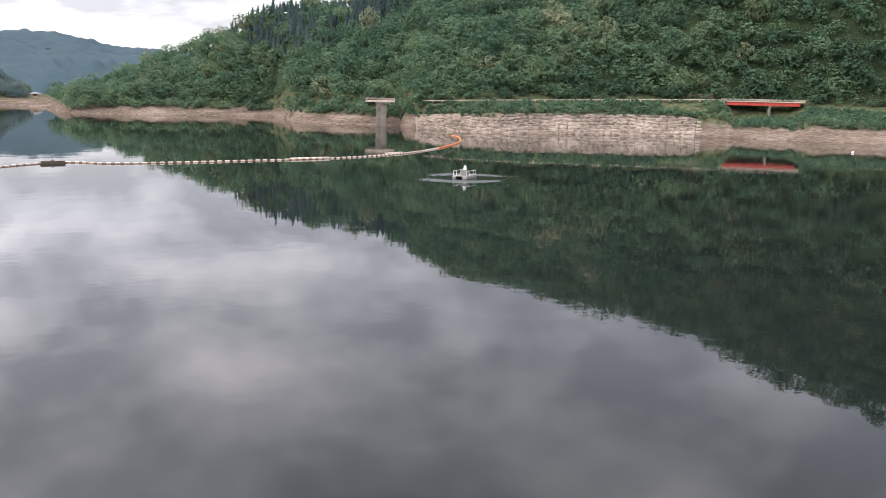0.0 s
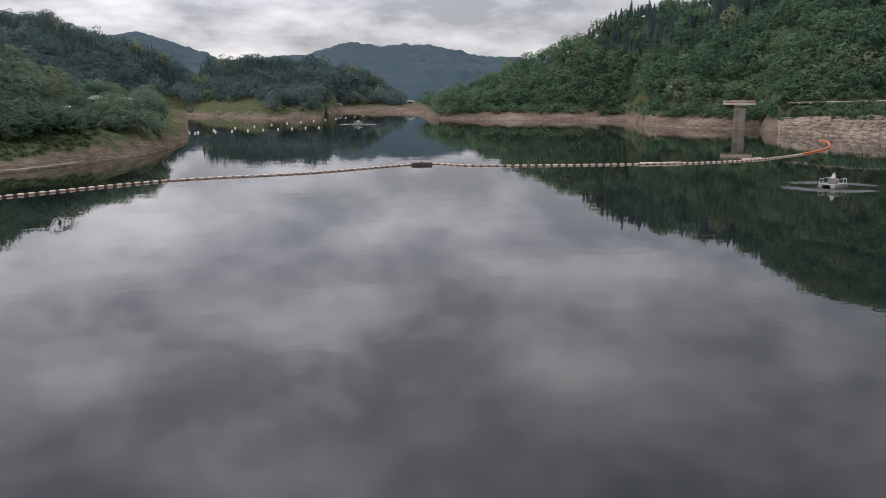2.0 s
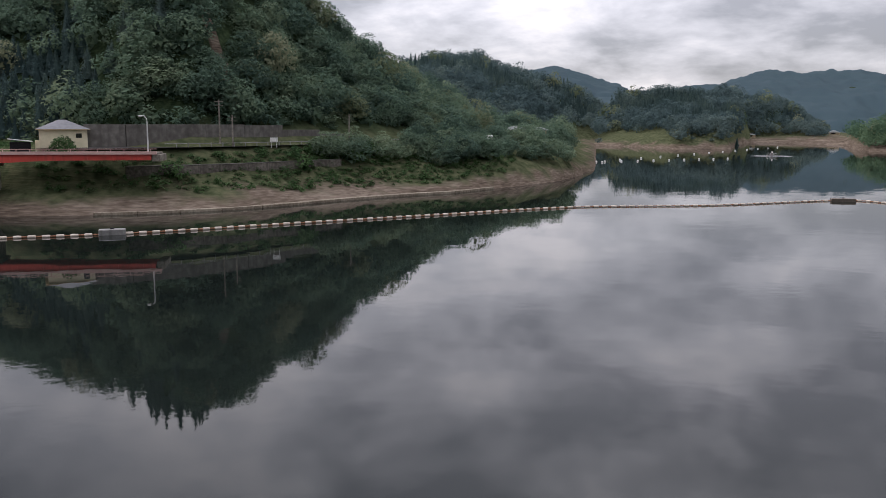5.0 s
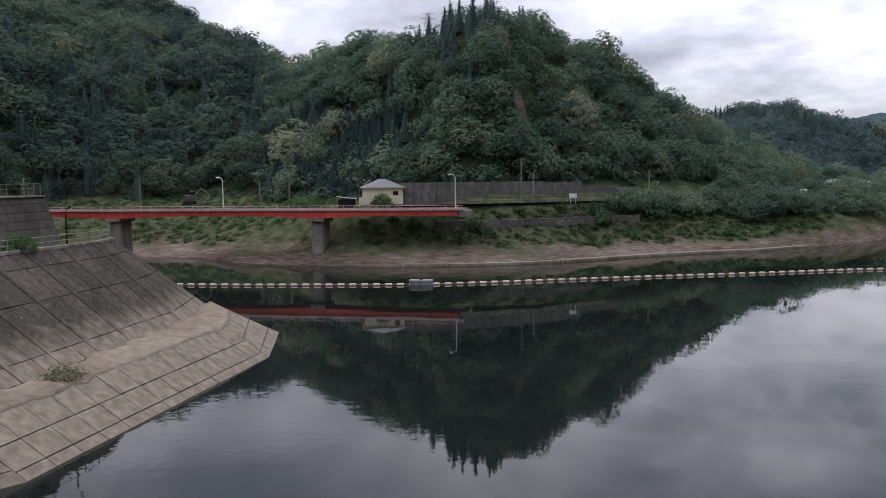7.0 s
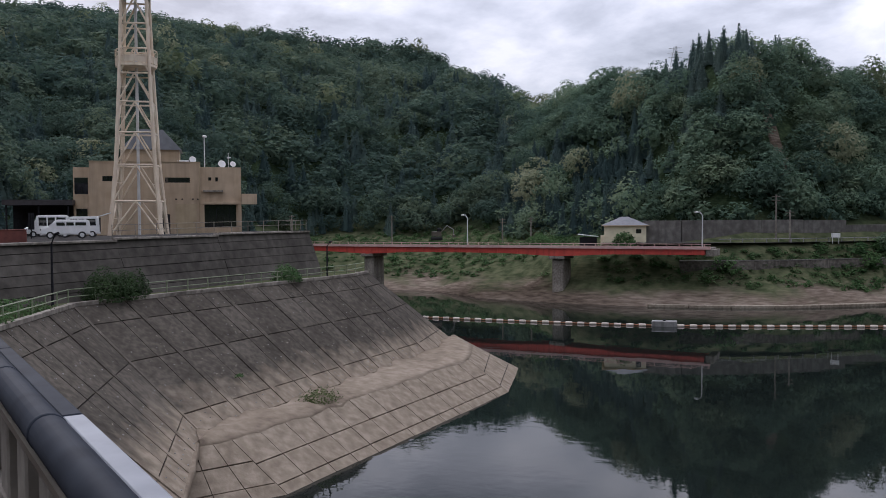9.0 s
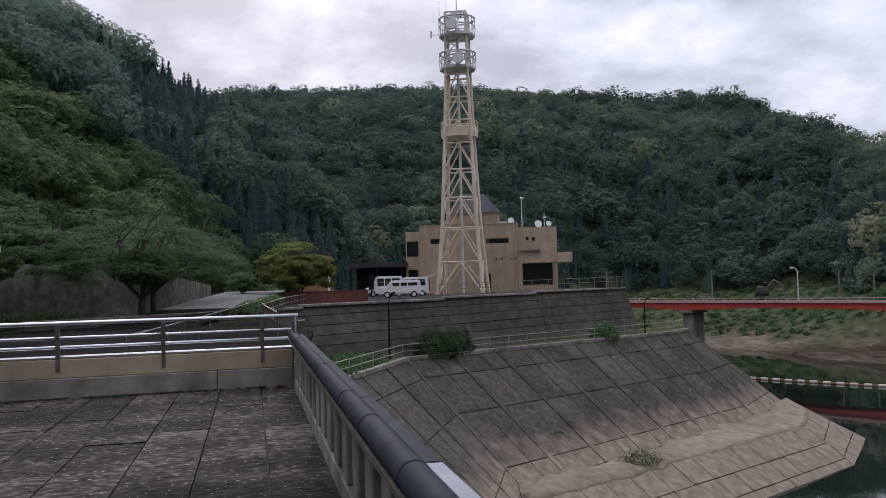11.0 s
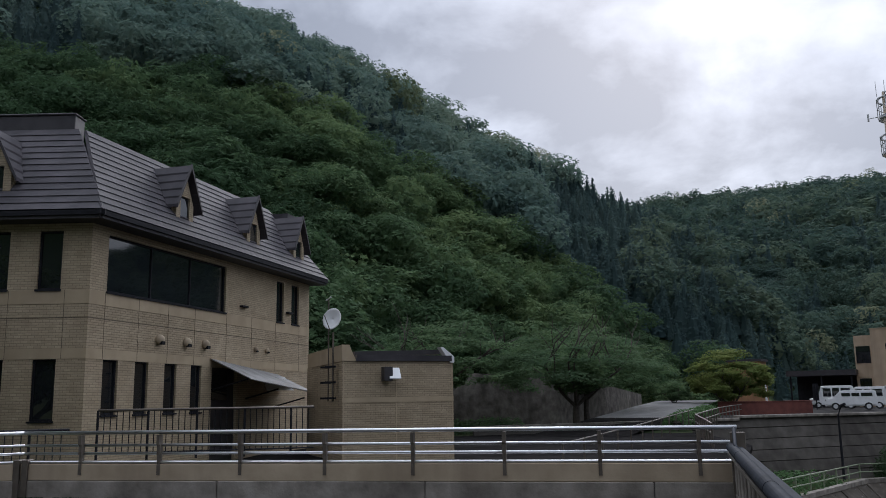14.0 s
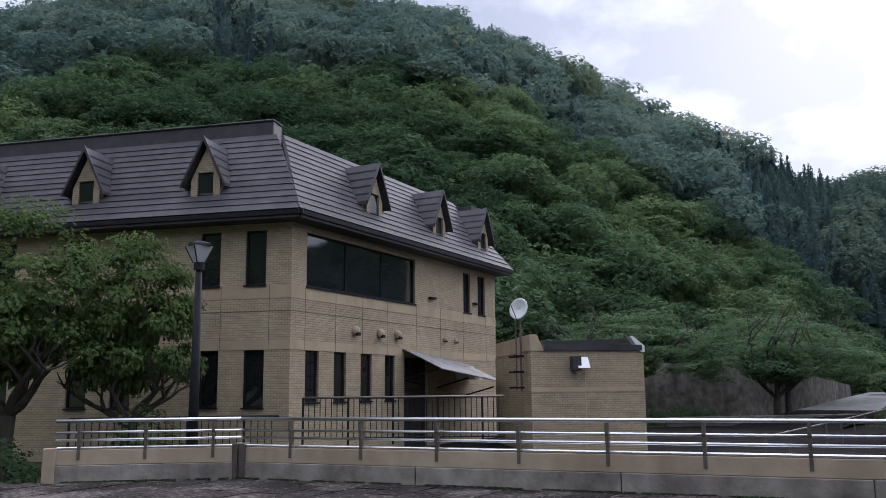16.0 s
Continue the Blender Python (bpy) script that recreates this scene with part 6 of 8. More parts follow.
# ---- tower, control building and cars ----
def lattice_tower():
    c = Vector((-94.2, 23.5, 0))
    side = Vector((math.cos(radians(68)), math.sin(radians(68)), 0))
    deep = Vector((-side.y, side.x, 0))
    base, top = 13.6, 45.6
    root = thing("lattice_tower", (c.x, c.y, base), "tall cream lattice radio tower with round antenna platforms", "radio tower")

    def half(z):
        for (z0, h0), (z1, h1) in zip(((13.6, 2.62), (21.3, 1.95), (31, 1.52), (38.5, 1.28)), ((21.3, 1.95), (31, 1.52), (38.5, 1.28), (46, 1.2))):
            if z <= z1:
                return h0 + (h1 - h0) * (z - z0) / (z1 - z0)
        return 1.2

    def leg(i, z):
        sx, sy = ((-1, -1), (1, -1), (1, 1), (-1, 1))[i]
        return Vector((c.x, c.y, z)) + (side * sx + deep * sy) * half(z) * 0.98

    levels = [13.6, 17.2, 21.0, 24.4, 27.6, 30.6, 33.2, 35.8, 38.4, 40.7, 43.0, 45.6]
    for i in range(4):
        part("leg", pipe([leg(i, z) for z in levels], [0.24 - 0.010 * k for k in range(len(levels))], 8), M_TOWER, root)
    for k, (za, zb) in enumerate(zip(levels, levels[1:])):
        mat = M_TOWER if za < 38 else M_TOWERTOP
        for i in range(4):
            j = (i + 1) % 4
            part("girt", pipe([leg(i, zb), leg(j, zb)], 0.10, 6), mat, root)
            mid = (leg(i, zb) + leg(j, zb)) / 2
            if za < 36:
                part("brace", pipe([leg(i, za), mid], 0.10, 6), mat, root)
                part("brace", pipe([leg(j, za), mid], 0.10, 6), mat, root)
            else:
                part("brace", pipe([leg(i, za), leg(j, zb)], 0.06, 6), mat, root)
            # redundant members
            q = leg(i, (za + zb) / 2)
            part("strut", pipe([q, (leg(i, za) + mid) / 2 if za < 36 else (leg(i, za) + leg(j, zb)) / 2], 0.045, 5), mat, root)
    part("ladder_shaft", pipe([(c.x, c.y, base), (c.x, c.y, 44)], 0.16, 8), M_TOWERTOP, root, "grey cable ladder shaft")

    def deck(z, r, high, mat, name="platform"):
        """An octagonal platform with a railing."""
        n = 12
        bm = bmesh.new()
        ring = [(c.x + math.cos(k * 2 * math.pi / n + 0.2) * r, c.y + math.sin(k * 2 * math.pi / n + 0.2) * r) for k in range(n)]
        slab(bm, ring, z, z + 0.28)
        p = part(name, bm, mat, root, "round antenna platform with a railing")
        for h in (high * 0.5, high):
            part("guard_rail", pipe([Vector((x, y, z + 0.28 + h)) for x, y in ring + ring[:1]], 0.05, 6), mat, p)
        for x, y in ring:
            part("guard_post", pipe([(x, y, z + 0.2), (x, y, z + 0.28 + high)], 0.045, 6), mat, p)
        return p

    d = deck(31.35, 2.1, 1.5, M_TOWER)
    bm = bmesh.new()
    n = 12
    for k in range(n):
        a0, a1 = k * 2 * math.pi / n + 0.2, (k + 1) * 2 * math.pi / n + 0.2
        q = [(c.x + math.cos(a) * 2.06, c.y + math.sin(a) * 2.06) for a in (a0, a1)]
        v = Vector((q[1][0] - q[0][0], q[1][1] - q[0][1], 0))
        box(bm, frame_at((*q[0], 31.7), v), 0, v.length, -0.03, 0.03, 0, 0.75)
    part("mesh_panel", bm, M_TOWER, d)
    deck(39.1, 2.06, 1.6, M_TOWERTOP)
    deck(42.9, 2.06, 1.9, M_TOWERTOP)
    for z in (41.0, 45.0):
        ring = [Vector((c.x + math.cos(k * math.pi / 6) * 2.06, c.y + math.sin(k * math.pi / 6) * 2.06, z)) for k in range(13)]
        part("top_ring", pipe(ring, 0.10, 6), M_TOWERTOP, root)
        for k in range(4):
            part("ring_arm", pipe([leg(k, z), ring[k * 3 + 1]], 0.06, 6), M_TOWERTOP, root)
    for z, sgn in ((43.9, -0.3), (40.0, 0.35)):
        p = Vector((c.x, c.y, z)) - deep * 2.0 * (1 if deep.dot(c) > 0 else -1) + side * sgn
        part("drum_antenna", pipe([p, p + (deep * -0.45 if deep.dot(c) > 0 else deep * 0.45)], 0.62, 16), M_WHITE, root, "white drum antenna")
    part("cap_frame", slab(bmesh.new(), [(c.x + x, c.y + y) for x, y in ((-0.7, -0.7), (0.7, -0.7), (0.7, 0.7), (-0.7, 0.7))], 45.55, 45.7), M_TOWERTOP, root)
    part("whip_aerial", pipe([(c.x, c.y, 45.7), (c.x, c.y, 50.6)], [0.07, 0.025], 6), M_TOWERTOP, root, "thin whip aerial")
    for a in (-2.0, -1.2):
        q = Vector((c.x, c.y, 45.6)) + side * a
        part("rod_aerial", pipe([q, q + Vector((0, 0, 1.7))], 0.03, 5), M_TOWERTOP, root)
    q = Vector((c.x, c.y, 43.4)) - side * 2.1
    part("side_arm", pipe([q, q - side * 0.9], 0.04, 5), M_TOWERTOP, root)
    part("side_aerial", pipe([q - side * 0.9 + Vector((0, 0, -0.3)), q - side * 0.9 + Vector((0, 0, 0.5))], 0.09, 6), M_TOWERTOP, root)


lattice_tower()


def control_building():
    o = Vector((-102.4, 27.43, 0))
    u = Vector((math.cos(radians(72)), math.sin(radians(72)), 0))
    f = frame_at(o, u)
    if (f.to_3x3() @ Vector((0, 1, 0))).dot(-o) < 0:
        f = f @ Matrix.Diagonal((1, -1, 1, 1))
    base = 13.5
    root = thing("control_building", (o.x, o.y, base), "two-storey tan dam control building with a small pitched roof house", "building")
    fm = f @ Matrix.Translation((-7.2, 0, 0))
    part("wall", wall_holes(fm, 12.3, base, 22.0, 0.3, [(1.4, 2.6, 19.75, 20.35), (8.3, 11.1, 19.62, 20.22)]), M_TAN, root, "tan rendered front wall")
    window(fm, 1.4, 2.6, 19.75, 20.35, root, bars=2)
    window(fm, 8.3, 11.1, 19.62, 20.22, root, bars=4)
    part("wall", block(f, -7.2, -6.9, -12, -0.3, base, 22.0), M_TAN, root)
    # lower right wing, set a little back, with a recessed glazed entrance
    fr = f @ Matrix.Translation((5.1, -0.35, 0))
    part("wall", wall_holes(fr, 4.7, base, 21.5, 0.3, [(0.25, 4.1, 14.3, 17.0), (0.9, 1.25, 19.9, 20.3), (1.7, 2.0, 19.8, 20.3)]), M_TAN, root, "tan rendered side wing")
    window(fr, 0.25, 4.1, 14.3, 17.0, root, bars=4, deep=0.5)
    window(fr, 0.9, 1.25, 19.9, 20.3, root)
    window(fr, 1.7, 2.0, 19.8, 20.3, root)
    part("ledge", block(fr, 0.3, 2.6, 0.0, 0.35, 18.55, 18.75), M_CONC, root)
    part("balcony", block(fr, 4.705, 6.5, -0.6, 0.9, 17.05, 18.3, bevel=0.03), M_TAN, root, "solid tan balcony")
    part("wall", block(fr, 4.4, 4.7, -10, -0.3, base, 21.5), M_TAN, root)
    part("lintel", block(fr, 0.0, 4.7, 0.001, 0.30, 17.05, 17.35, bevel=0.02), M_TAN, root)
    for a in (0.0, 4.3):
        part("column", block(fr, a, a + 0.4, 0.001, 0.32, base, 17.04), M_TAN, root)
    part("roof", block(f, -6.9, 5.0, -12, -0.3, 21.5, 21.7), M_CONC, root)
    part("roof", block(fr, 0.1, 4.4, -10, -0.3, 21.0, 21.2), M_CONC, root)
    part("coping", block(f, -7.25, 5.12, -0.35, 0.06, 22.002, 22.1), M_SMOOTH, root)
    # left return with shaded glazing
    part("side_wing", block(f, -9.1, -7.21, -6, -1.2, base, 21.4), M_TAN, root)
    part("side_window", block(f, -8.95, -7.5, -1.199, -1.16, 18.3, 20.2), M_GLASS, root)
    part("side_window", block(f, -8.8, -7.6, -1.199, -1.16, 14.5, 16.6), M_GLASS, root)
    # roof house
    part("roof_house", block(f, -3.6, 2.7, -6.5, -1.2, 21.75, 23.6), M_TAN, root, "tan roof house")
    bm = bmesh.new()
    prism(bm, [(-3.9, 23.55), (3.0, 23.55), (0.9, 25.9), (-1.8, 25.9)], f, -6.8, -0.9)
    bmesh.ops.recalc_face_normals(bm, faces=bm.faces)
    part("pitched_roof", bm, M_GREYROOF, root, "grey hipped roof")
    # fittings under the eaves line
    for a in (4.2, 4.75, 3.0, 2.3):
        part("wall_light", block(f, a - 0.1, a + 0.1, 0.0, 0.14, 17.6, 17.75), M_BLACK, root)
    part("downpipe", pipe([f @ Vector((5.0, 0.08, base)), f @ Vector((5.0, 0.08, 21.9))], 0.06, 6), M_SMOOTH, root)
    part("door", block(f, 0.4, 1.6, 0.0, 0.05, base, 15.9), M_BLACK, root)
    part("shutter", block(f, 2.2, 4.6, 0.0, 0.04, base, 17.1), M_SMOOTH, root)
    # roof gear: each its own thing
    def roof_dish(a, z, r, label):
        g = thing("roof_dish", f @ Vector((a, -2, z)), label, "satellite dish")
        p = f @ Vector((a, -2, z))
        part("stand", pipe([p, p + Vector((0, 0, 0.5))], 0.06, 6), M_TOWERTOP, g)
        aim = (f.to_3x3() @ Vector((0.3, 1, 0.35))).normalized()
        part("dish", pipe([p + Vector((0, 0, 0.75)), p + Vector((0, 0, 0.75)) + aim * 0.14], [r * 0.6, r], 14), M_WHITE, g)
    roof_dish(4.2, 21.7, 0.42, "white satellite dish on the control building roof")
    roof_dish(7.6, 21.2, 0.48, "white satellite dish on the side wing roof")
    roof_dish(8.9, 21.2, 0.36, "small white dish on the side wing roof")
    g = thing("roof_camera_mast", f @ Vector((5.6, -1.5, 21.2)), "thin pale camera mast on the roof", "mast")
    p = f @ Vector((5.6, -1.5, 21.2))
    part("mast", pipe([p, p + Vector((0, 0, 4.1))], 0.07, 6), M_TOWERTOP, g)
    part("camera", pipe([p + Vector((-0.3, 0, 4.1)), p + Vector((0.35, 0.1, 4.0))], 0.14, 8), M_WHITE, g)
    g = thing("roof_mast", f @ Vector((8.5, -2.5, 21.2)), "short antenna mast on the side wing roof", "mast")
    p = f @ Vector((8.4, -2.5, 21.2))
    part("mast", pipe([p, p + Vector((0, 0, 2.2))], 0.05, 6), M_TOWERTOP, g)
    part("aerial", pipe([p + Vector((-0.4, 0, 1.6)), p + Vector((0.4, 0.1, 1.6))], 0.08, 6), M_WHITE, g)
    g = thing("roof_box", f @ Vector((3.2, -1.6, 21.7)), "low white equipment box on the roof", "equipment")
    part("casing", block(f, 2.4, 3.8, -2.2, -1.2, 21.72, 22.35, bevel=0.04), M_WHITE, g)
    # dark low carport beside the building, orange-brown kiosk
    g = thing("carport", f @ Vector((-12, -1, base)), "low dark flat-roofed carport beside the control building", "carport")
    part("roof", block(f, -16.2, -8.9, -4, 1.0, 17.0, 17.6), M_ROOFTRIM, g)
    part("back_wall", block(f, -16.0, -9.2, -4, -3.8, base, 17.0), M_BLACK, g)
    for a in (-15.8, -12.5, -9.4):
        part("post", pipe([f @ Vector((a, 0.7, base)), f @ Vector((a, 0.7, 17.0))], 0.1, 8), M_BLACK, g)
    g = thing("kiosk", f @ Vector((-18.5, 6, base)), "small orange-brown kiosk half hidden by the maple", "kiosk")
    part("body", block(f, -20.8, -17.4, 5, 8, base, 18.6), surf("orange_brown_timber", ((0.22, 0.11, 0.05), (0.34, 0.18, 0.08)), 2, 0.7), g)
    part("roof", block(f, -21.0, -17.2, 4.8, 8.2, 18.602, 18.85), M_ROOFTRIM, g)
    part("door", block(f, -17.399, -17.36, 5.6, 6.6, base, 16.5), M_WHITE, g)


control_building()


def van(kind, at, yaw, length, high, hatch, label):
    """A parked car: rounded body, cabin glass, wheels, lights."""
    root = new(kind)
    tagged(root, label, "car", "cars in the car park")
    L, W = length / 2, 0.74
    body = bmesh.new()
    prof = [(-L, 0.32), (L - 0.05, 0.32), (L, 0.55), (L - 0.04, 0.85), (L - 0.62, 1.02), (L - 1.05, high - 0.06), (L - 1.35, high), (-L + 0.25, high), (-L + 0.06, high - 0.1), (-L, 0.9)]
    prism(body, prof, ID, -W, W)
    bmesh.ops.recalc_face_normals(body, faces=body.faces)
    bmesh.ops.bevel(body, geom=[e for e in body.edges if abs(e.verts[0].co.y - e.verts[1].co.y) < 1e-6], offset=0.09, segments=2, affect="EDGES")
    part("body", body, M_WHITE, root, "white painted body", smooth=False)
    for s in (-1, 1):
        for a, b in ((-L + 0.3, -L + 1.1), (-L + 1.2, -0.05), (0.05, L - 1.15)):
            bm = bmesh.new()
            prism(bm, [(a, 1.05), (b, 1.05), (b - (0.0 if b < 0.3 else -0.02), high - 0.22), (a + 0.03, high - 0.22)], ID, s * W - 0.012 if s > 0 else -W - 0.012, s * W + 0.012 if s > 0 else -W + 0.012)
            bmesh.ops.recalc_face_normals(bm, faces=bm.faces)
            part("side_window", bm, M_GLASS, root)
        for x in (-L + 0.62, L - 0.68):
            w = part("wheel", pipe([(x, s * (W - 0.16), 0.29), (x, s * (W + 0.02), 0.29)], 0.29, 16), M_RUBBER, root, "black tyre")
            part("rim", pipe([(x, s * (W + 0.021), 0.29), (x, s * (W + 0.03), 0.29)], 0.17, 12), M_TOWERTOP, w, "grey wheel rim")
        part("headlight", block(ID, L - 0.06, L + 0.012, s * 0.5 - 0.14, s * 0.5 + 0.14, 0.66, 0.82, bevel=0.02), M_GLASS, root)
    ws = bmesh.new()
    ws.faces.new([ws.verts.new(v) for v in ((L - 0.60, -W + 0.1, 1.05), (L - 0.60, W - 0.1, 1.05), (L - 1.03, W - 0.12, high - 0.12), (L - 1.03, -W + 0.12, high - 0.12))])
    bmesh.ops.translate(ws, verts=ws.verts, vec=(0.03, 0, 0.01))
    part("windscreen", ws, M_GLASS, root)
    part("bumper", block(ID, L - 0.08, L + 0.05, -W + 0.03, W - 0.03, 0.3, 0.5, bevel=0.03), M_TOWERTOP, root)
    part("number_plate", block(ID, L + 0.051, L + 0.06, -0.16, 0.16, 0.42, 0.52), M_FLOATW, root)
    if hatch:
        bm = bmesh.new()
        box(bm, Matrix.Translation((-L + 0.15, 0, high - 0.03)) @ Matrix.Rotation(radians(18), 4, "Y"), -1.1, 0.0, -W + 0.08, W - 0.08, -0.04, 0.04)
        part("raised_hatch", bm, M_WHITE, root, "open rear hatch")
        # black plate on the closed rear stands for the shade inside the boot
        part("open_boot", block(ID, -L - 0.012, -L + 0.01, -W + 0.1, W - 0.1, 0.5, high - 0.15), M_BLACK, root)
    root.matrix_basis = Matrix.Translation(at) @ Matrix.Rotation(radians(yaw), 4, "Z")
    return root


van("white_hatchback", polar(80.25, 74.5, 13.72), 262, 3.6, 1.52, False, "small white hatchback parked side-on at the car park edge")
van("white_van", polar(79.5, 82.5, 13.68), 255, 3.5, 1.86, True, "small white van with its rear hatch raised")
van("white_van", polar(81.3, 86.0, 13.68), 266, 3.7, 2.02, False, "tall white van parked behind the hatchback")


def sign_board(p, label, w, h, z):
    g = thing("notice_post", p, label, "sign")
    p = Vector(p)
    part("post", pipe([p, p + Vector((0, 0, z + h))], 0.05, 6), M_BLACK, g)
    part("board", block(frame_at(p, (0.2, 1)), -w / 2, w / 2, -0.08, -0.03, z, z + h), M_BLACK, g)


sign_board((-84, 11.6, 13.5), "dark narrow notice board at the car park entrance", 0.5, 1.5, 0.9)


# ---- single trees and shrubs ----
def limb(bm, p, d, length, r, depth, rng, tips):
    """A crooked branch that forks; gathers the ends for the foliage."""
    pts, rs = [p.copy()], [r]
    for k in range(3):
        d = (d + Vector((rng.uniform(-0.3, 0.3), rng.uniform(-0.3, 0.3), rng.uniform(-0.1, 0.22)))).normalized()
        pts.append(pts[-1] + d * length / 3)
        rs.append(r * (1 - 0.2 * (k + 1)))
    tube(bm, pts, rs, 7)
    tips.extend(pts[2:])
    if depth:
        for k in range(3):
            a = rng.uniform(0, 6.283)
            nd = (d * 0.7 + Vector((math.cos(a), math.sin(a), rng.uniform(0.0, 0.5))) * 0.8).normalized()
            limb(bm, pts[-1] if k < 2 else pts[2], nd, length * rng.uniform(0.6, 0.8), r * 0.5, depth - 1, rng, tips)


def tree(name, label, at, high, spread, leaves, leaf, material, seed, clear=0.3, lean=(0, 0), count_limbs=4):
    rng = random.Random(seed)
    nr = np.random.default_rng(seed)
    at = Vector(at)
    root = thing(name, at, label, "tree")
    wood_bm = bmesh.new()
    tips = []
    fork = at + Vector((lean[0], lean[1], high * clear))
    tube(wood_bm, [at - Vector((0, 0, 0.1)), at.lerp(fork, 0.5) + Vector((rng.uniform(-0.1, 0.1), rng.uniform(-0.1, 0.1), 0)), fork], [high * 0.042, high * 0.032, high * 0.027], 9)
    for k in range(count_limbs):
        a = k * 6.283 / count_limbs + rng.uniform(-0.5, 0.5)
        d = Vector((math.cos(a), math.sin(a), rng.uniform(0.5, 1.1))).normalized()
        limb(wood_bm, fork, d, spread * 0.55, high * 0.018, 2, rng, tips)
    part("trunk", wood_bm, M_BARK, root, "dark crooked trunk and limbs")
    # foliage: leafy clumps held out in layers, with gaps between them
    low = high * clear * 0.8
    p = broad_crown(nr, leaves, leaf / spread, 44, 0.40, 0.34, 0.25).reshape(-1, 3)
    p = np.stack((p[:, 0] * spread + fork.x, p[:, 1] * spread + fork.y, (p[:, 2] - 0.15) / 1.55 * (high - low) + low + at.z), -1)
    me = tri_mesh("crown", p, material)
    part("crown", me, material, root, "loose leafy crown")
    return root


def shrub(name, label, at, r, high, leaves, leaf, material, seed, group=""):
    nr = np.random.default_rng(seed)
    p = sphere_points(nr, leaves)
    p[:, 2] = np.abs(p[:, 2])
    lump = 0.50 + 0.85 * vnoise(p[:, 0] * 3 + seed, p[:, 1] * 3 + p[:, 2] * 2, 1.0, seed)
    c = p * np.array((r, r, high)) * (lump * nr.uniform(0.55, 1.05, leaves) ** 0.5)[:, None] + np.array(at)
    nrm = p + sphere_points(nr, leaves) * 0.6 + np.array((0, 0, 0.3))
    ob = new(name, tri_mesh(name, leaf_tris(nr, c, nrm, leaf), material))
    return tagged(ob, label, "shrub", group)


# trees before the office
tree("office_tree", "broad green cherry tree with a low crooked trunk beside the office", (-16.4, -17.7, 12.9), 6.8, 1.95, 16000, 0.056, M_OFFTREE, 41, 0.20, count_limbs=6)
tree("office_tree", "leafy green tree with spreading limbs at the plaza end", (-14.2, -19.5, 12.9), 7.4, 2.9, 19000, 0.062, M_OFFTREE, 42, 0.22, count_limbs=6)
tree("office_tree", "dense green tree behind the angled parapet", (-11.0, -21.6, 12.9), 7.4, 2.7, 12000, 0.07, M_OFFTREE, 43, 0.22, count_limbs=6)
shrub("clipped_shrub", "dense low shrub at the foot of the office trees", (-15.9, -16.6, 12.9), 1.0, 1.9, 1400, 0.07, M_OFFTREE, 44)
shrub("clipped_shrub", "dense low shrub at the foot of the office trees", (-11.6, -16.6, 12.9), 1.3, 1.5, 1500, 0.07, M_DARKBUSH, 45)
# cherry trees along the approach road
tree("cherry_tree", "wide spreading cherry tree beside the approach road", (-50.5, -5.9, 13.2), 6.4, 5.8, 17000, 0.095, M_NEAR, 46, 0.2)
tree("cherry_tree", "wide spreading cherry tree before the stone wall", (-47.5, -13.6, 13.2), 6.6, 5.6, 17000, 0.095, M_NEAR, 47, 0.25, (0.8, 0.5))
tree("cherry_tree", "spreading cherry tree at the bend of the road", (-62, -6.5, 13.2), 6.5, 5.4, 17000, 0.095, M_NEAR, 48, 0.25)
tree("maple_tree", "yellow-green maple with a flat layered crown on the brick bed", (-71.5, 3.6, 13.2), 5.7, 3.6, 24000, 0.095, leafy("yellow_green_foliage", ((0.085, 0.115, 0.034), (0.150, 0.190, 0.052), (0.260, 0.290, 0.085)), 0.3), 49, 0.12)
shrub("terrace_bush", "dark ragged bush growing against the terrace fence", tuple(rv(3.5, 18.0, Z_TERR)), 2.0, 2.2, 2600, 0.10, M_DARKBUSH, 51)
shrub("terrace_bush", "dark ragged bush growing against the terrace fence", tuple(rv(5.6, 18.2, Z_TERR)), 1.5, 2.0, 1600, 0.10, M_DARKBUSH, 52)
shrub("terrace_bush", "small yellow-green bush at the terrace end", tuple(rv(22.5, 17.5, Z_TERR)), 1.6, 1.6, 1500, 0.09, M_BUSH, 53)
shrub("terrace_weeds", "low weeds along the foot of the retaining wall", tuple(rv(-6, 16.5, Z_TERR)), 3.2, 0.9, 1200, 0.12, M_BUSH, 54)
shrub("terrace_weeds", "low weeds along the foot of the retaining wall", tuple(rv(-11, 13, Z_TERR)), 3.0, 0.8, 1200, 0.12, M_BUSH, 55)
shrub("berm_bush", "small dry shrub rooted in the berm silt", tuple(rv(10.5, 5.6, 2.5)), 1.5, 1.0, 800, 0.08, leafy("dry_shrub", ((0.06, 0.08, 0.035), (0.10, 0.125, 0.055), (0.16, 0.18, 0.09)), 0.6), 56)
shrub("berm_bush", "tiny tuft of weeds in a revetment joint", tuple(rv(6.5, 9.2, 4.6)), 0.35, 0.25, 120, 0.06, M_BUSH, 57)


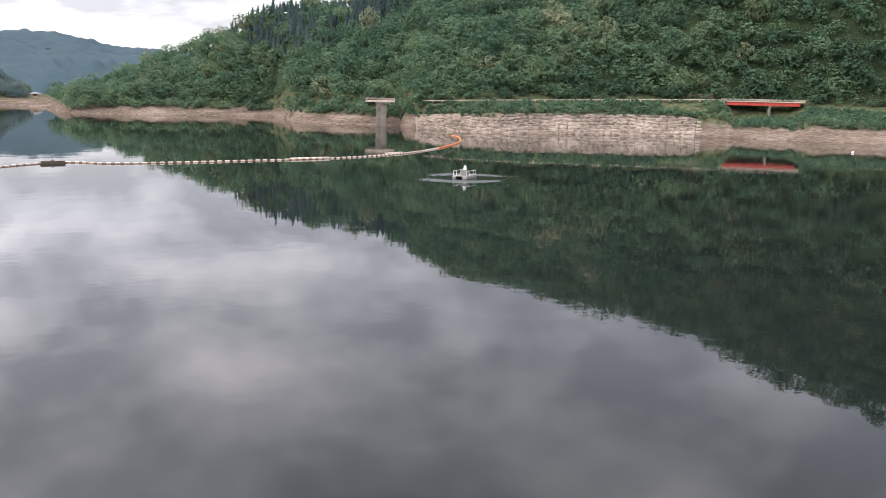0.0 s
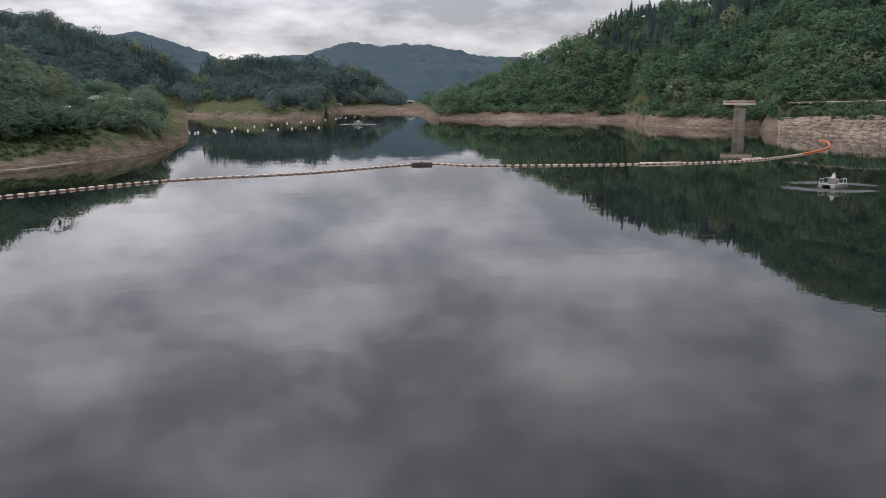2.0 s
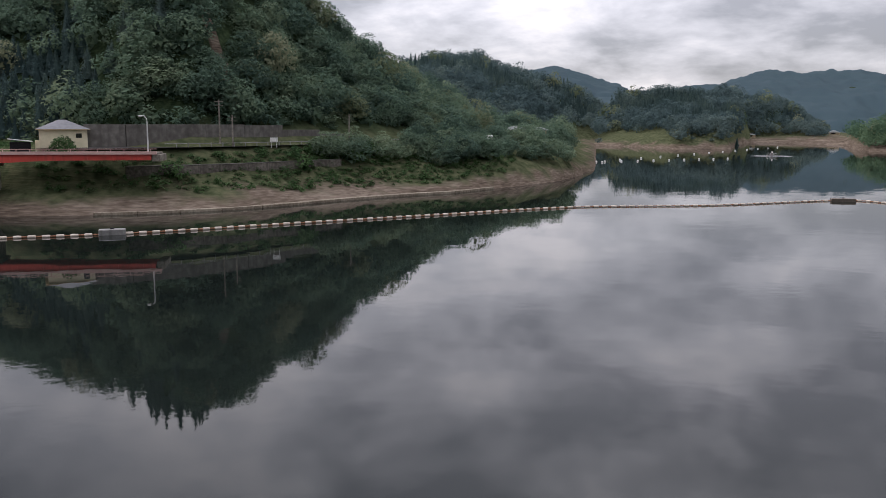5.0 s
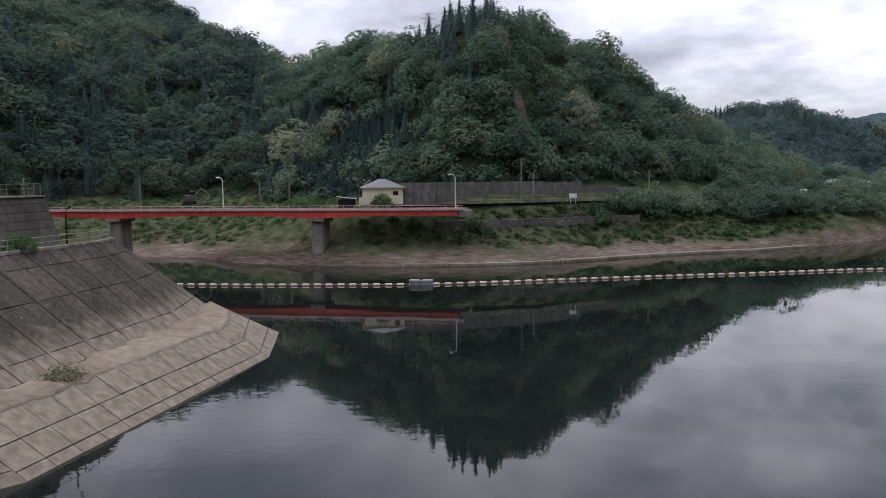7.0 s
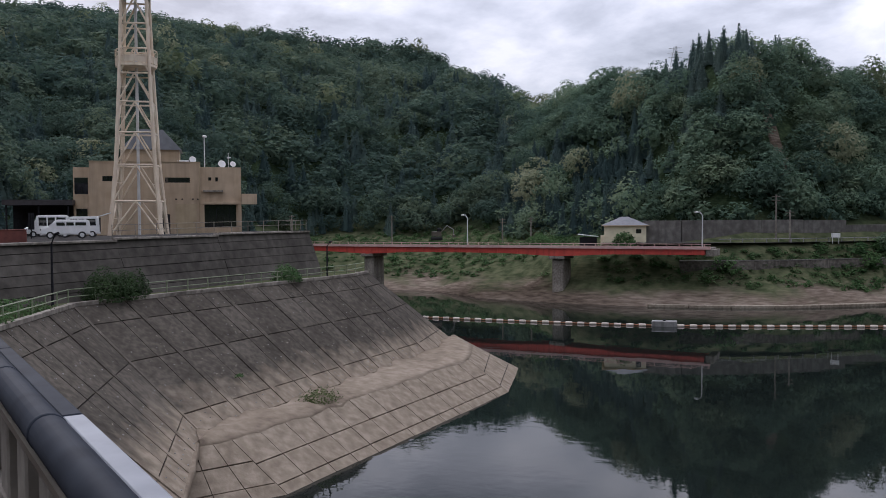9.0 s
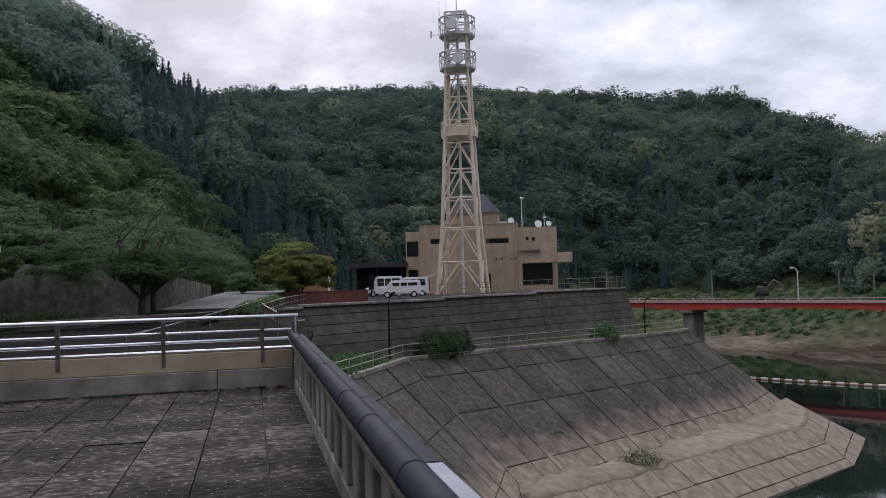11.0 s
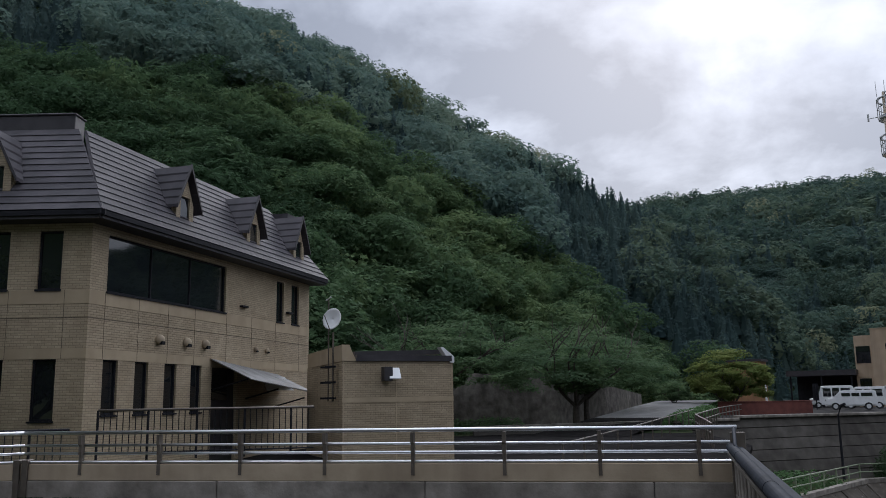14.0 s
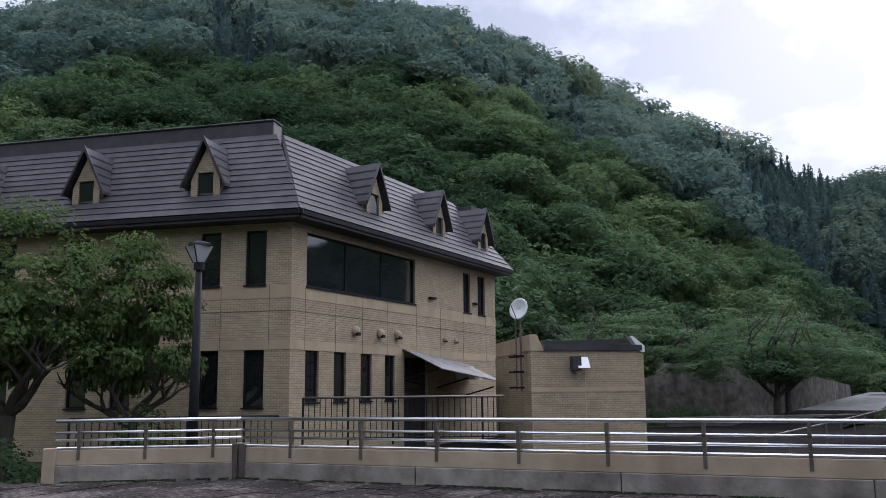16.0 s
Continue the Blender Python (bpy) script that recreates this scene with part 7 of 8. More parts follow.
def hedge(name, label, p0, p1, r, high, per, leaf, material, seed, category="hedge"):
    nr = np.random.default_rng(seed)
    p0, p1 = np.array(p0, dtype=float), np.array(p1, dtype=float)
    n = int(np.linalg.norm(p1 - p0) * per)
    t = nr.uniform(0, 1, n)
    a = nr.uniform(0, math.pi, n)
    d = (p1 - p0) / np.linalg.norm(p1 - p0)
    side = np.array((-d[1], d[0], 0))
    wob = 0.75 + 0.5 * vnoise(t * np.linalg.norm(p1 - p0), t * 0 + seed, 1.6, seed)
    c = p0 + (p1 - p0) * t[:, None] + side * (np.cos(a) * r * wob)[:, None] + np.array((0, 0, 1.0)) * (np.sin(a) * high * wob * nr.uniform(0.6, 1.05, n))[:, None]
    nrm = side * np.cos(a)[:, None] + np.array((0, 0, 1.0)) * np.sin(a)[:, None] + sphere_points(nr, n) * 0.6
    return tagged(new(name, tri_mesh(name, leaf_tris(nr, c, nrm, leaf), material)), label, category)


def approach_road():
    # stone wall under the hill
    line = [Vector((-40, -20, 13.0)), Vector((-52.5, -14.5, 13.0)), Vector((-57.5, -8, 13.2)), Vector((-66, -5.5, 13.4)), Vector((-80, -3.5, 13.4))]
    tops = [17.0, 16.8, 16.4, 15.9, 15.2]
    root = thing("stone_wall", line[1], "dark mossy stone retaining wall under the wooded slope", "wall", kind="structure")
    rng = random.Random(8)
    me_set = []
    for k in range(8):
        bm = bmesh.new()
        w, h = rng.uniform(0.30, 0.36), rng.uniform(0.17, 0.2)
        box(bm, ID, -w, w, -0.12, 0.05 + rng.uniform(0, 0.05), -h, h, bevel=0.05)
        me_set.append(mesh_of("stone", bm, M_STONE))
    count = 0
    for i in range(4):
        a, b = line[i], line[i + 1]
        f = frame_at(a, b - a)
        ln = (b - a).length
        if (f.to_3x3() @ Vector((0, 1, 0))).dot(-a) < 0:
            f = f @ Matrix.Diagonal((1, -1, 1, 1))
        bm = bmesh.new()
        prism(bm, [(0, -0.6), (ln, -0.6), (ln, tops[i + 1] - b.z), (0, tops[i] - a.z)], f, -1.2, 0)
        bmesh.ops.recalc_face_normals(bm, faces=bm.faces)
        part("backing", bm, M_STONE, root)
        if i == 1 or i == 0:
            rows = int((tops[i] - a.z) / 0.42)
            for r in range(rows):
                u = 0.4 + (r % 2) * 0.36
                while u < ln - 0.3 and count < 290:
                    if i == 1 or u > ln - 5:
                        ob = part("stone", me_set[rng.randrange(8)], M_STONE, root)
                        ob.matrix_local = Matrix.Translation(-line[1]).inverted() @ Matrix.Translation(-line[1]) @ f @ Matrix.Translation((u, 0.0, 0.2 + r * 0.42))
                        count += 1
                    u += 0.74
    hedge("roadside_hedge", "low clipped green hedge along the stone wall", (-43, -15.5, 13.0), (-52, -9.5, 13.0), 0.7, 0.9, 260, 0.10, M_NEAR, 61)
    hedge("roadside_hedge", "low green hedge beside the brick bed", (-66, 0.4, 13.3), (-72, 3.2, 13.4), 0.7, 1.0, 200, 0.12, M_BUSH, 62)
    hedge("roadside_hedge", "low ragged green hedge along the approach road", (-50, -0.6, 13.15), (-66, 2.0, 13.5), 0.7, 0.85, 200, 0.10, M_BUSH, 64)
    # the road that climbs past the wall
    bm = bmesh.new()
    ctr = [Vector((-44, -5.2, 13.10)), Vector((-49, -4.5, 13.3)), Vector((-56, -3.0, 13.7)), Vector((-66, -0.8, 14.3)), Vector((-80, 0.5, 14.6)), Vector((-96, 0, 14.4))]
    ls, rs = [], []
    for i, p in enumerate(ctr):
        d = ctr[min(i + 1, 5)] - ctr[max(i - 1, 0)]
        s = Vector((-d.y, d.x, 0)).normalized() * 2.6
        ls.append(bm.verts.new(p + s))
        rs.append(bm.verts.new(p - s))
    for i in range(5):
        bm.faces.new((ls[i], ls[i + 1], rs[i + 1], rs[i])).material_index = 0 if i < 2 else 1
    bmesh.ops.recalc_face_normals(bm, faces=bm.faces)
    me = mesh_of("approach_road", bm, M_DARKASPHALT)
    me.materials.append(M_OLDROAD)
    tagged(new("approach_road", me), "asphalt road climbing past the stone wall, bleached pale further up", "road", kind="structure")
    rail_fence("road_fence", "dark low post and rail fence along the approach road", [(-34, 1.0, 13.15), (-46, 0.6, 13.25), (-58, 2.2, 13.4), (-68, 4.2, 13.5)], 0.85, (0.45, 0.82), 1.4, M_POSTS, 0.035)
    # dark flat sheet added in place of the sunken gully before the stone wall
    tagged(new("lower_road", mesh_of("lower_road", slab(bmesh.new(), [(-15.6, 0.6), (-15.0, -11.0), (-19.0, -13.4), (-40, -17), (-47, -9.0), (-48, 0.8), (-36, 2.5)], 12.9, 13.09), M_DARKASPHALT)),
           "dark flat sheet standing in for the gully between the plaza and the stone wall", "road", kind="structure")
    rail_fence("road_fence", "long pale handrail beside the dark gully sheet", [(-24, -3.2, 13.05), (-36, -1.6, 13.2), (-52, 0.6, 13.5)], 0.75, (0.72,), 2.2, M_POSTS, 0.025)
    # brick bed wall under the maple
    f = frame_at((-69.2, 2.6, 13.2), (0.10, 1.0))
    if (f.to_3x3() @ Vector((0, 1, 0))).dot(Vector((69.2, -2.6, 0))) < 0:
        f = f @ Matrix.Diagonal((1, -1, 1, 1))
    g = thing("brick_bed_wall", (-69.2, 2.6, 13.2), "low red brick wall round the maple bed", "wall")
    part("wall", block(f, 0, 6.6, -0.3, 0, -0.3, 1.25, bevel=0.02), M_BRICKRED, g)
    part("coping", block(f, -0.03, 6.63, -0.33, 0.03, 1.252, 1.33, bevel=0.015), M_BRICKRED, g)
    tree("roadside_tree", "small round green tree by the road bend", (-73.5, -0.6, 13.6), 3.0, 1.6, 6000, 0.065, M_NEAR, 63, 0.25)


approach_road()


# ---- the red road bridge and the house across the inlet ----
BR0, BR_D = Vector((-96.5, 117.2, 0)), Vector((-0.866, -0.5, 0))
DECK = 9.95


def red_bridge():
    f = frame_at(BR0, BR_D)
    if (f.to_3x3() @ Vector((0, 1, 0))).dot(-BR0) < 0:
        f = f @ Matrix.Diagonal((1, -1, 1, 1))
    root = thing("road_bridge", (BR0.x, BR0.y, DECK), "long red steel girder road bridge on grey concrete piers", "bridge")
    length = 118
    part("deck", block(f, -1, length, -6.0, 0.048, DECK - 0.28, DECK), M_CONC, root, "grey concrete deck")
    for b in (-5.2, -2.6, 0.12):
        # haunched girder: deeper over the piers
        bm = bmesh.new()
        pts = [(0, DECK - 0.285)]
        low = []
        for k in range(0, 60):
            s = k * 2.0
            d = min(abs(s - 26.3), abs(s - 67.0), abs(s - 105))
            low.append((s, DECK - 0.285 - 0.95 - 0.45 * math.exp(-(d / 7.0) ** 2)))
        prism(bm, pts + low + [(low[-1][0], DECK - 0.285)], f, b - 0.02, b + 0.02)
        bmesh.ops.recalc_face_normals(bm, faces=bm.faces)
        g = part("girder", bm, M_RED, root, "faded red steel girder")
        part("flange", block(f, 0, length, b - 0.22, b + 0.22, DECK - 0.33, DECK - 0.286), M_RED, g)
        if b == 0.12:
            me = mesh_of("stiffener", block(f, 0, 0.05, b + 0.02, b + 0.16, DECK - 1.2, DECK - 0.335), M_RED)
            for k in range(28):
                ob = part("stiffener", me, M_RED, g)
                ob.location = BR_D * (k * 4.0 + 2)
    part("parapet_beam", block(f, -1, length, 0.05, 0.42, DECK - 0.27, DECK + 0.24), M_REDRAIL, root, "pale weathered red kerb beam")
    for h in (0.62,):
        part("guard_rail", pipe([f @ Vector((-1, 0.2, DECK + h)), f @ Vector((length, 0.2, DECK + h))], 0.05, 6), M_REDRAIL, root)
    me = mesh_of("rail_post", block(f, -0.05, 0.05, 0.14, 0.26, DECK + 0.2, DECK + 0.64), M_REDRAIL)
    for k in range(56):
        part("rail_post", me, M_REDRAIL, root).location = BR_D * (k * 2.1)
    for s in (26.3, 67.0, 105.0):
        p = part("pier", block(f, s - 1.15, s + 1.15, -4.9, -0.5, -3, DECK - 2.3, bevel=0.25), M_CONC, root, "grey concrete pier")
        part("pier_head", block(f, s - 1.5, s + 1.5, -5.6, 0.25, DECK - 2.299, DECK - 1.72, bevel=0.08), M_CONC, p)
        part("bearing", block(f, s - 0.3, s + 0.3, -0.1, 0.24, DECK - 1.72, DECK - 1.55), M_RED, p)
    part("abutment", block(f, -1.6, -0.2, -6.2, 0.1, 8.5, DECK - 0.3, bevel=0.06), M_CONC, root, "pale concrete abutment")
    return f


BRF = red_bridge()


def road_lamp(p, high, arm, label):
    g = thing("road_lamp", p, label, "street lamp", "road lamps")
    p = Vector(p)
    part("post", pipe([p, p + Vector((0, 0, high * 0.9)), p + arm * 0.5 + Vector((0, 0, high)), p + arm + Vector((0, 0, high))], [0.13, 0.09, 0.07, 0.06], 8), M_TOWERTOP, g)
    part("lamp_head", pipe([p + arm * 0.9 + Vector((0, 0, high)), p + arm * 1.6 + Vector((0, 0, high - 0.05))], 0.14, 8), M_WHITE, g)


road_lamp(BRF @ Vector((0.5, -0.8, DECK)), 6.1, Vector((0.75, 0.35, 0)) * -1, "grey road lamp at the bridge end")
road_lamp(BRF @ Vector((44.3, 0.1, DECK)), 6.0, Vector((-0.8, -0.3, 0)), "grey road lamp standing on the bridge")


M_HOUSE = surf("pale_cream_render", ((0.56, 0.50, 0.34), (0.72, 0.66, 0.48)), 1.0, 0.8, 0.1, 10)


def cream_house():
    c = polar(44.55, 166, 9.8)
    u = Vector((math.cos(radians(46)), math.sin(radians(46)), 0))
    f = frame_at(c, u)
    if (f.to_3x3() @ Vector((0, 1, 0))).dot(-c) < 0:
        f = f @ Matrix.Diagonal((1, -1, 1, 1))
    root = thing("cream_house", c, "small cream house with a grey hipped roof behind the bridge", "house")
    part("wall", wall_holes(f, 4.2, 0, 4.0, 0.25, [(2.3, 3.3, 2.4, 3.2)]), M_HOUSE, root, "cream front wall")
    window(f, 2.3, 3.3, 2.4, 3.2, root, bars=1)
    part("wall", block(f, -3.6, -0.001, -0.25, 0, 0, 4.0), M_HOUSE, root, "cream front wall")
    part("wall", block(f, -3.6, -3.35, -7, -0.25, 0, 4.0), M_HOUSE, root)
    part("wall", block(f, 3.95, 4.2, -7, -0.25, 0, 4.0), M_HOUSE, root)
    part("wall", block(f, -3.6, 4.2, -7.25, -7, 0, 4.0), M_HOUSE, root)
    bm = bmesh.new()
    lo = [bm.verts.new(f @ Vector(v)) for v in ((-4.1, 0.5, 3.95), (4.7, 0.5, 3.95), (4.7, -7.7, 3.95), (-4.1, -7.7, 3.95))]
    hi = [bm.verts.new(f @ Vector(v)) for v in ((-0.3, -3.3, 5.6), (0.9, -3.3, 5.6))]
    bm.faces.new(lo[::-1])
    bm.faces.new((lo[0], lo[1], hi[1], hi[0]))
    bm.faces.new((lo[1], lo[2], hi[1]))
    bm.faces.new((lo[2], lo[3], hi[0], hi[1]))
    bm.faces.new((lo[3], lo[0], hi[0]))
    bmesh.ops.recalc_face_normals(bm, faces=bm.faces)
    part("roof", bm, M_DARKTILE, root, "grey hipped tile roof")
    part("eaves", block(f, -4.1, 4.7, -7.7, 0.5, 3.80, 3.949), M_SMOOTH, root)
    part("porch", block(f, -4.3, -3.601, -3, -0.6, 0, 2.0), M_HOUSE, root)
    g = thing("shed_roof", f @ Vector((-6.5, -1, 0)), "low shed with a pale sheet roof beside the cream house", "shed")
    part("wall", block(f, -8.3, -5.0, -3, -1, 0, 1.7), M_BLACK, g)
    bm = bmesh.new()
    prism(bm, [(-8.6, 2.2), (-4.7, 1.75), (-4.7, 1.85), (-8.6, 2.3)], f, -3.3, -0.6)
    bmesh.ops.recalc_face_normals(bm, faces=bm.faces)
    part("roof", bm, M_TOWERTOP, g)
    shrub("house_bush", "round dark bush in front of the cream house", tuple(f @ Vector((0.2, 1.6, -0.2))), 2.6, 3.0, 900, 0.24, M_BUSH, 71)
    shrub("house_bush", "round green bush beside the bridge road", tuple(f @ Vector((-15.5, 2.0, -0.8))), 3.6, 3.6, 1100, 0.28, M_BUSH, 72)


cream_house()


def arc(az0, az1, step, dist, high):
    """Points along the valley side; dist and high are functions of the bearing."""
    n = max(2, int(abs(az1 - az0) / step))
    return [polar(az0 + (az1 - az0) * k / n, dist(az0 + (az1 - az0) * k / n), high(az0 + (az1 - az0) * k / n)) for k in range(n + 1)]


def at_shore(col):
    return lambda az: float(np.interp(az, SHORE[:, 0], SHORE[:, col]))


def strip(name, label, category, inner, outer, material):
    bm = bmesh.new()
    a, b = [bm.verts.new(p) for p in inner], [bm.verts.new(p) for p in outer]
    for i in range(len(a) - 1):
        bm.faces.new((a[i], a[i + 1], b[i + 1], b[i]))
    bmesh.ops.recalc_face_normals(bm, faces=bm.faces)
    for q in bm.faces:
        if q.normal.z < 0:
            q.normal_flip()
    return tagged(new(name, mesh_of(name, bm, material)), label, category, kind="structure")


def west_road():
    d_in, z_in, d_out = at_shore(4), at_shore(5), at_shore(6)
    strip("road", "grey lakeside road under the western hill", "road",
          arc(16, 46, 0.8, lambda a: d_in(a) - 0.5, lambda a: 10.45), arc(16, 46, 0.8, lambda a: d_in(a) + 5.0, lambda a: 10.5), M_ASPHALT)
    # dark retaining wall behind the road
    root = thing("road_wall", polar(35, d_in(35) + 5.2, 10.4), "dark stained concrete retaining wall behind the lakeside road", "wall", kind="structure")
    pts = arc(26.5, 43.3, 2.1, lambda a: d_in(a) + 5.2, lambda a: 10.3)
    for k, (p, q) in enumerate(zip(pts, pts[1:])):
        az = 26.5 + k * 2.1
        top = 14.6 - max(0, (31 - az)) * 0.45
        f = frame_at(p, q - p)
        part("wall_panel", block(f, 0.01, (q - p).length - 0.01, -0.35, 0.35, -0.3, top - 10.3, bevel=0.02), M_ROADWALL, root)
    guard = arc(16.5, 38.6, 0.7, lambda a: d_in(a) - 0.3, lambda a: 10.5)
    rail_fence("guard_rail", "white steel guard rail along the lakeside road", guard, 0.75, (0.62,), 4.0, M_SHEET, 0.07)
    # dark stone wall low on the bank
    root = thing("bank_wall", polar(35, at_shore(2)(35) + 2.6, 5.6), "low dark stone wall along the bank below the road", "wall", kind="structure")
    pts = arc(27.5, 41.0, 1.5, lambda a: at_shore(2)(a) + 0.36 * (d_in(a) - at_shore(2)(a)), lambda a: 5.2)
    for p, q in zip(pts, pts[1:]):
        part("wall_panel", block(frame_at(p, q - p), 0.0, (q - p).length, -0.3, 0.3, -0.4, 2.1, bevel=0.03), M_STONE, root)
        part("coping", block(frame_at(p, q - p), 0.0, (q - p).length, -0.36, 0.36, 2.101, 2.25, bevel=0.02), M_ROADWALL, root)
    # low concrete ledge at the waterline
    ledge = arc(17.5, 43, 2.4, lambda a: at_shore(1)(a) + 0.6, lambda a: 0.0)
    root = thing("shore_ledge", ledge[0], "low pale concrete ledge along the waterline", "kerb", kind="structure")
    for p, q in zip(ledge, ledge[1:]):
        part("ledge_block", block(frame_at(p, q - p), 0.02, (q - p).length - 0.02, -0.9, 0.9, -0.6, 0.45, bevel=0.06), M_PANEL, root)


west_road()


def utility_pole(az, d, z, top, label, arms=True):
    p = polar(az, d, z)
    g = thing("utility_pole", p, label, "utility pole", "utility poles")
    part("pole", pipe([p - Vector((0, 0, 0.5)), Vector((p.x, p.y, top))], [0.19, 0.13], 8), M_CONC, g)
    if arms:
        for h in (0.4, 1.1):
            part("cross_arm", pipe([Vector((p.x - 0.6, p.y - 0.5, top - h)), Vector((p.x + 0.6, p.y + 0.5, top - h))], 0.06, 5), M_POSTS, g)


for az_, d_, top_ in ((35.2, 171, 19.3), (34.4, 171, 16.4), (26.9, 190, 16.9), (59.9, 205, 16.2), (52.5, 205, 15.4), (66.5, 215, 16.5), (50.6, 200, 15.6)):
    utility_pole(az_, d_, 9.8, top_, "grey concrete utility pole beside the lakeside road")


def roadside_sign(az, d, z, w, h, lift):
    p = polar(az, d, z)
    g = thing("road_sign", p, "plain white sign board on two posts beside the road", "sign")
    f = frame_at(p, Vector((p.y, -p.x, 0)))
    part("board", block(f, -w / 2, w / 2, -0.04, 0.04, lift, lift + h, bevel=0.01), M_WHITE, g)
    for s in (-0.35, 0.35):
        part("post", pipe([f @ Vector((s * w, 0.08, -0.3)), f @ Vector((s * w, 0.08, lift + h))], 0.05, 6), M_TOWERTOP, g)


roadside_sign(31.8, 172.5, 10.4, 1.5, 0.8, 0.9)
roadside_sign(40.2, 170, 10.4, 0.8, 2.2, 1.8)


# ---- things on the water ----
BOOM = ((-112, 69), (-100, 77), (-81, 92), (-65, 112), (-50.5, 130), (-32, 152), (-9, 165.5), (14.5, 186), (26, 181.5), (52, 183), (77, 187.5), (101, 200.5), (133, 233), (155, 268), (162, 287))


def spline(pts, step):
    """Evenly spaced points along a smooth curve through the given ones."""
    pts = [Vector((*p, 0)) for p in pts]
    fine = []
    for i in range(len(pts) - 1):
        p0, p1, p2, p3 = pts[max(i - 1, 0)], pts[i], pts[i + 1], pts[min(i + 2, len(pts) - 1)]
        for k in range(24):
            t = k / 24
            fine.append(0.5 * ((2 * p1) + (p2 - p0) * t + (2 * p0 - 5 * p1 + 4 * p2 - p3) * t * t + (3 * p1 - p0 - 3 * p2 + p3) * t ** 3))
    fine.append(pts[-1])
    out, need = [fine[0]], step
    for a, b in zip(fine, fine[1:]):
        seg = (b - a).length
        while need <= seg:
            a = a.lerp(b, need / seg)
            seg = (b - a).length
            out.append(a)
            need = step
        need -= seg
    return out


def debris_boom():
    line = spline(BOOM, 1.72)
    root = thing("debris_boom", line[0], "long floating debris boom of pale and orange floats across the reservoir", "boom")
    part("cable", pipe([p + Vector((0, 0, 0.12)) for p in line], 0.10, 6), M_BOOMROPE, root, "dull orange covered cable")
    pale = bmesh.new()
    tube(pale, [(-0.50, 0, 0.12), (-0.44, 0, 0.12), (0.44, 0, 0.12), (0.50, 0, 0.12)], [0.12, 0.21, 0.21, 0.12], 10)
    me_p = mesh_of("float", pale, M_FLOATW)
    ora = bmesh.new()
    tube(ora, [(-0.55, 0, 0.12), (-0.48, 0, 0.12), (0.48, 0, 0.12), (0.55, 0, 0.12)], [0.15, 0.26, 0.26, 0.15], 10)
    me_o = mesh_of("float", ora, M_ORANGE)
    for k, (a, b) in enumerate(zip(line, line[1:])):
        orange = a.x > 118
        ob = part("float", me_o if orange else me_p, M_FLOATW, root)
        ob.matrix_basis = Matrix.Translation(a) @ (b - a).to_track_quat("X", "Z").to_matrix().to_4x4()

    def pontoon(p, q, w, high, label, mat):
        p, q = Vector((*p, 0)), Vector((*q, 0))
        f = frame_at(p, q - p)
        g = thing("boom_pontoon", p, label, "pontoon")
        part("hull", block(f, 0, (q - p).length, -w / 2, w / 2, -0.2, high, bevel=0.08), mat, g)
        part("hatch", pipe([f @ Vector(((q - p).length / 2, 0, high)), f @ Vector(((q - p).length / 2, 0, high + 0.16))], 0.25, 10), M_BLACK, g)

    pontoon((-83.4, 90.2), (-80.8, 92.4), 1.5, 0.75, "grey-white pontoon box moored in the debris boom", M_SHEET)
    pontoon((12.2, 184.8), (16.6, 185.4), 1.6, 0.6, "dark low pontoon at the bend of the debris boom", M_POSTS)
    pontoon((63, 184.7), (73, 186.4), 0.7, 0.45, "long pale float section of the debris boom", M_FLOATW)
    pontoon((92, 196), (98, 199), 0.7, 0.45, "long pale float section of the debris boom", M_FLOATW)


debris_boom()


def buoy_lines():
    bm = bmesh.new()
    bmesh.ops.create_uvsphere(bm, u_segments=10, v_segments=7, radius=0.42)
    me = mesh_of("buoy_ball", bm, M_WHITE, True)
    k = 0
    for p0, p1, n in (((-63, 338), (6, 599), 13), ((-60, 340), (-16, 392), 9), ((-72, 322), (-60, 334), 3)):
        for i in range(n):
            t = i / max(1, n - 1)
            ob = new("buoy", me)
            ob.location = (p0[0] + (p1[0] - p0[0]) * t, p0[1] + (p1[1] - p0[1]) * t, 0.2)
            tagged(ob, "round white marker buoy floating on the reservoir", "buoy", "marker buoys")
    ob = new("buoy", me)
    ob.location = (245, 175, 0.2)
    tagged(ob, "round white marker buoy floating on the reservoir", "buoy", "marker buoys")


buoy_lines()


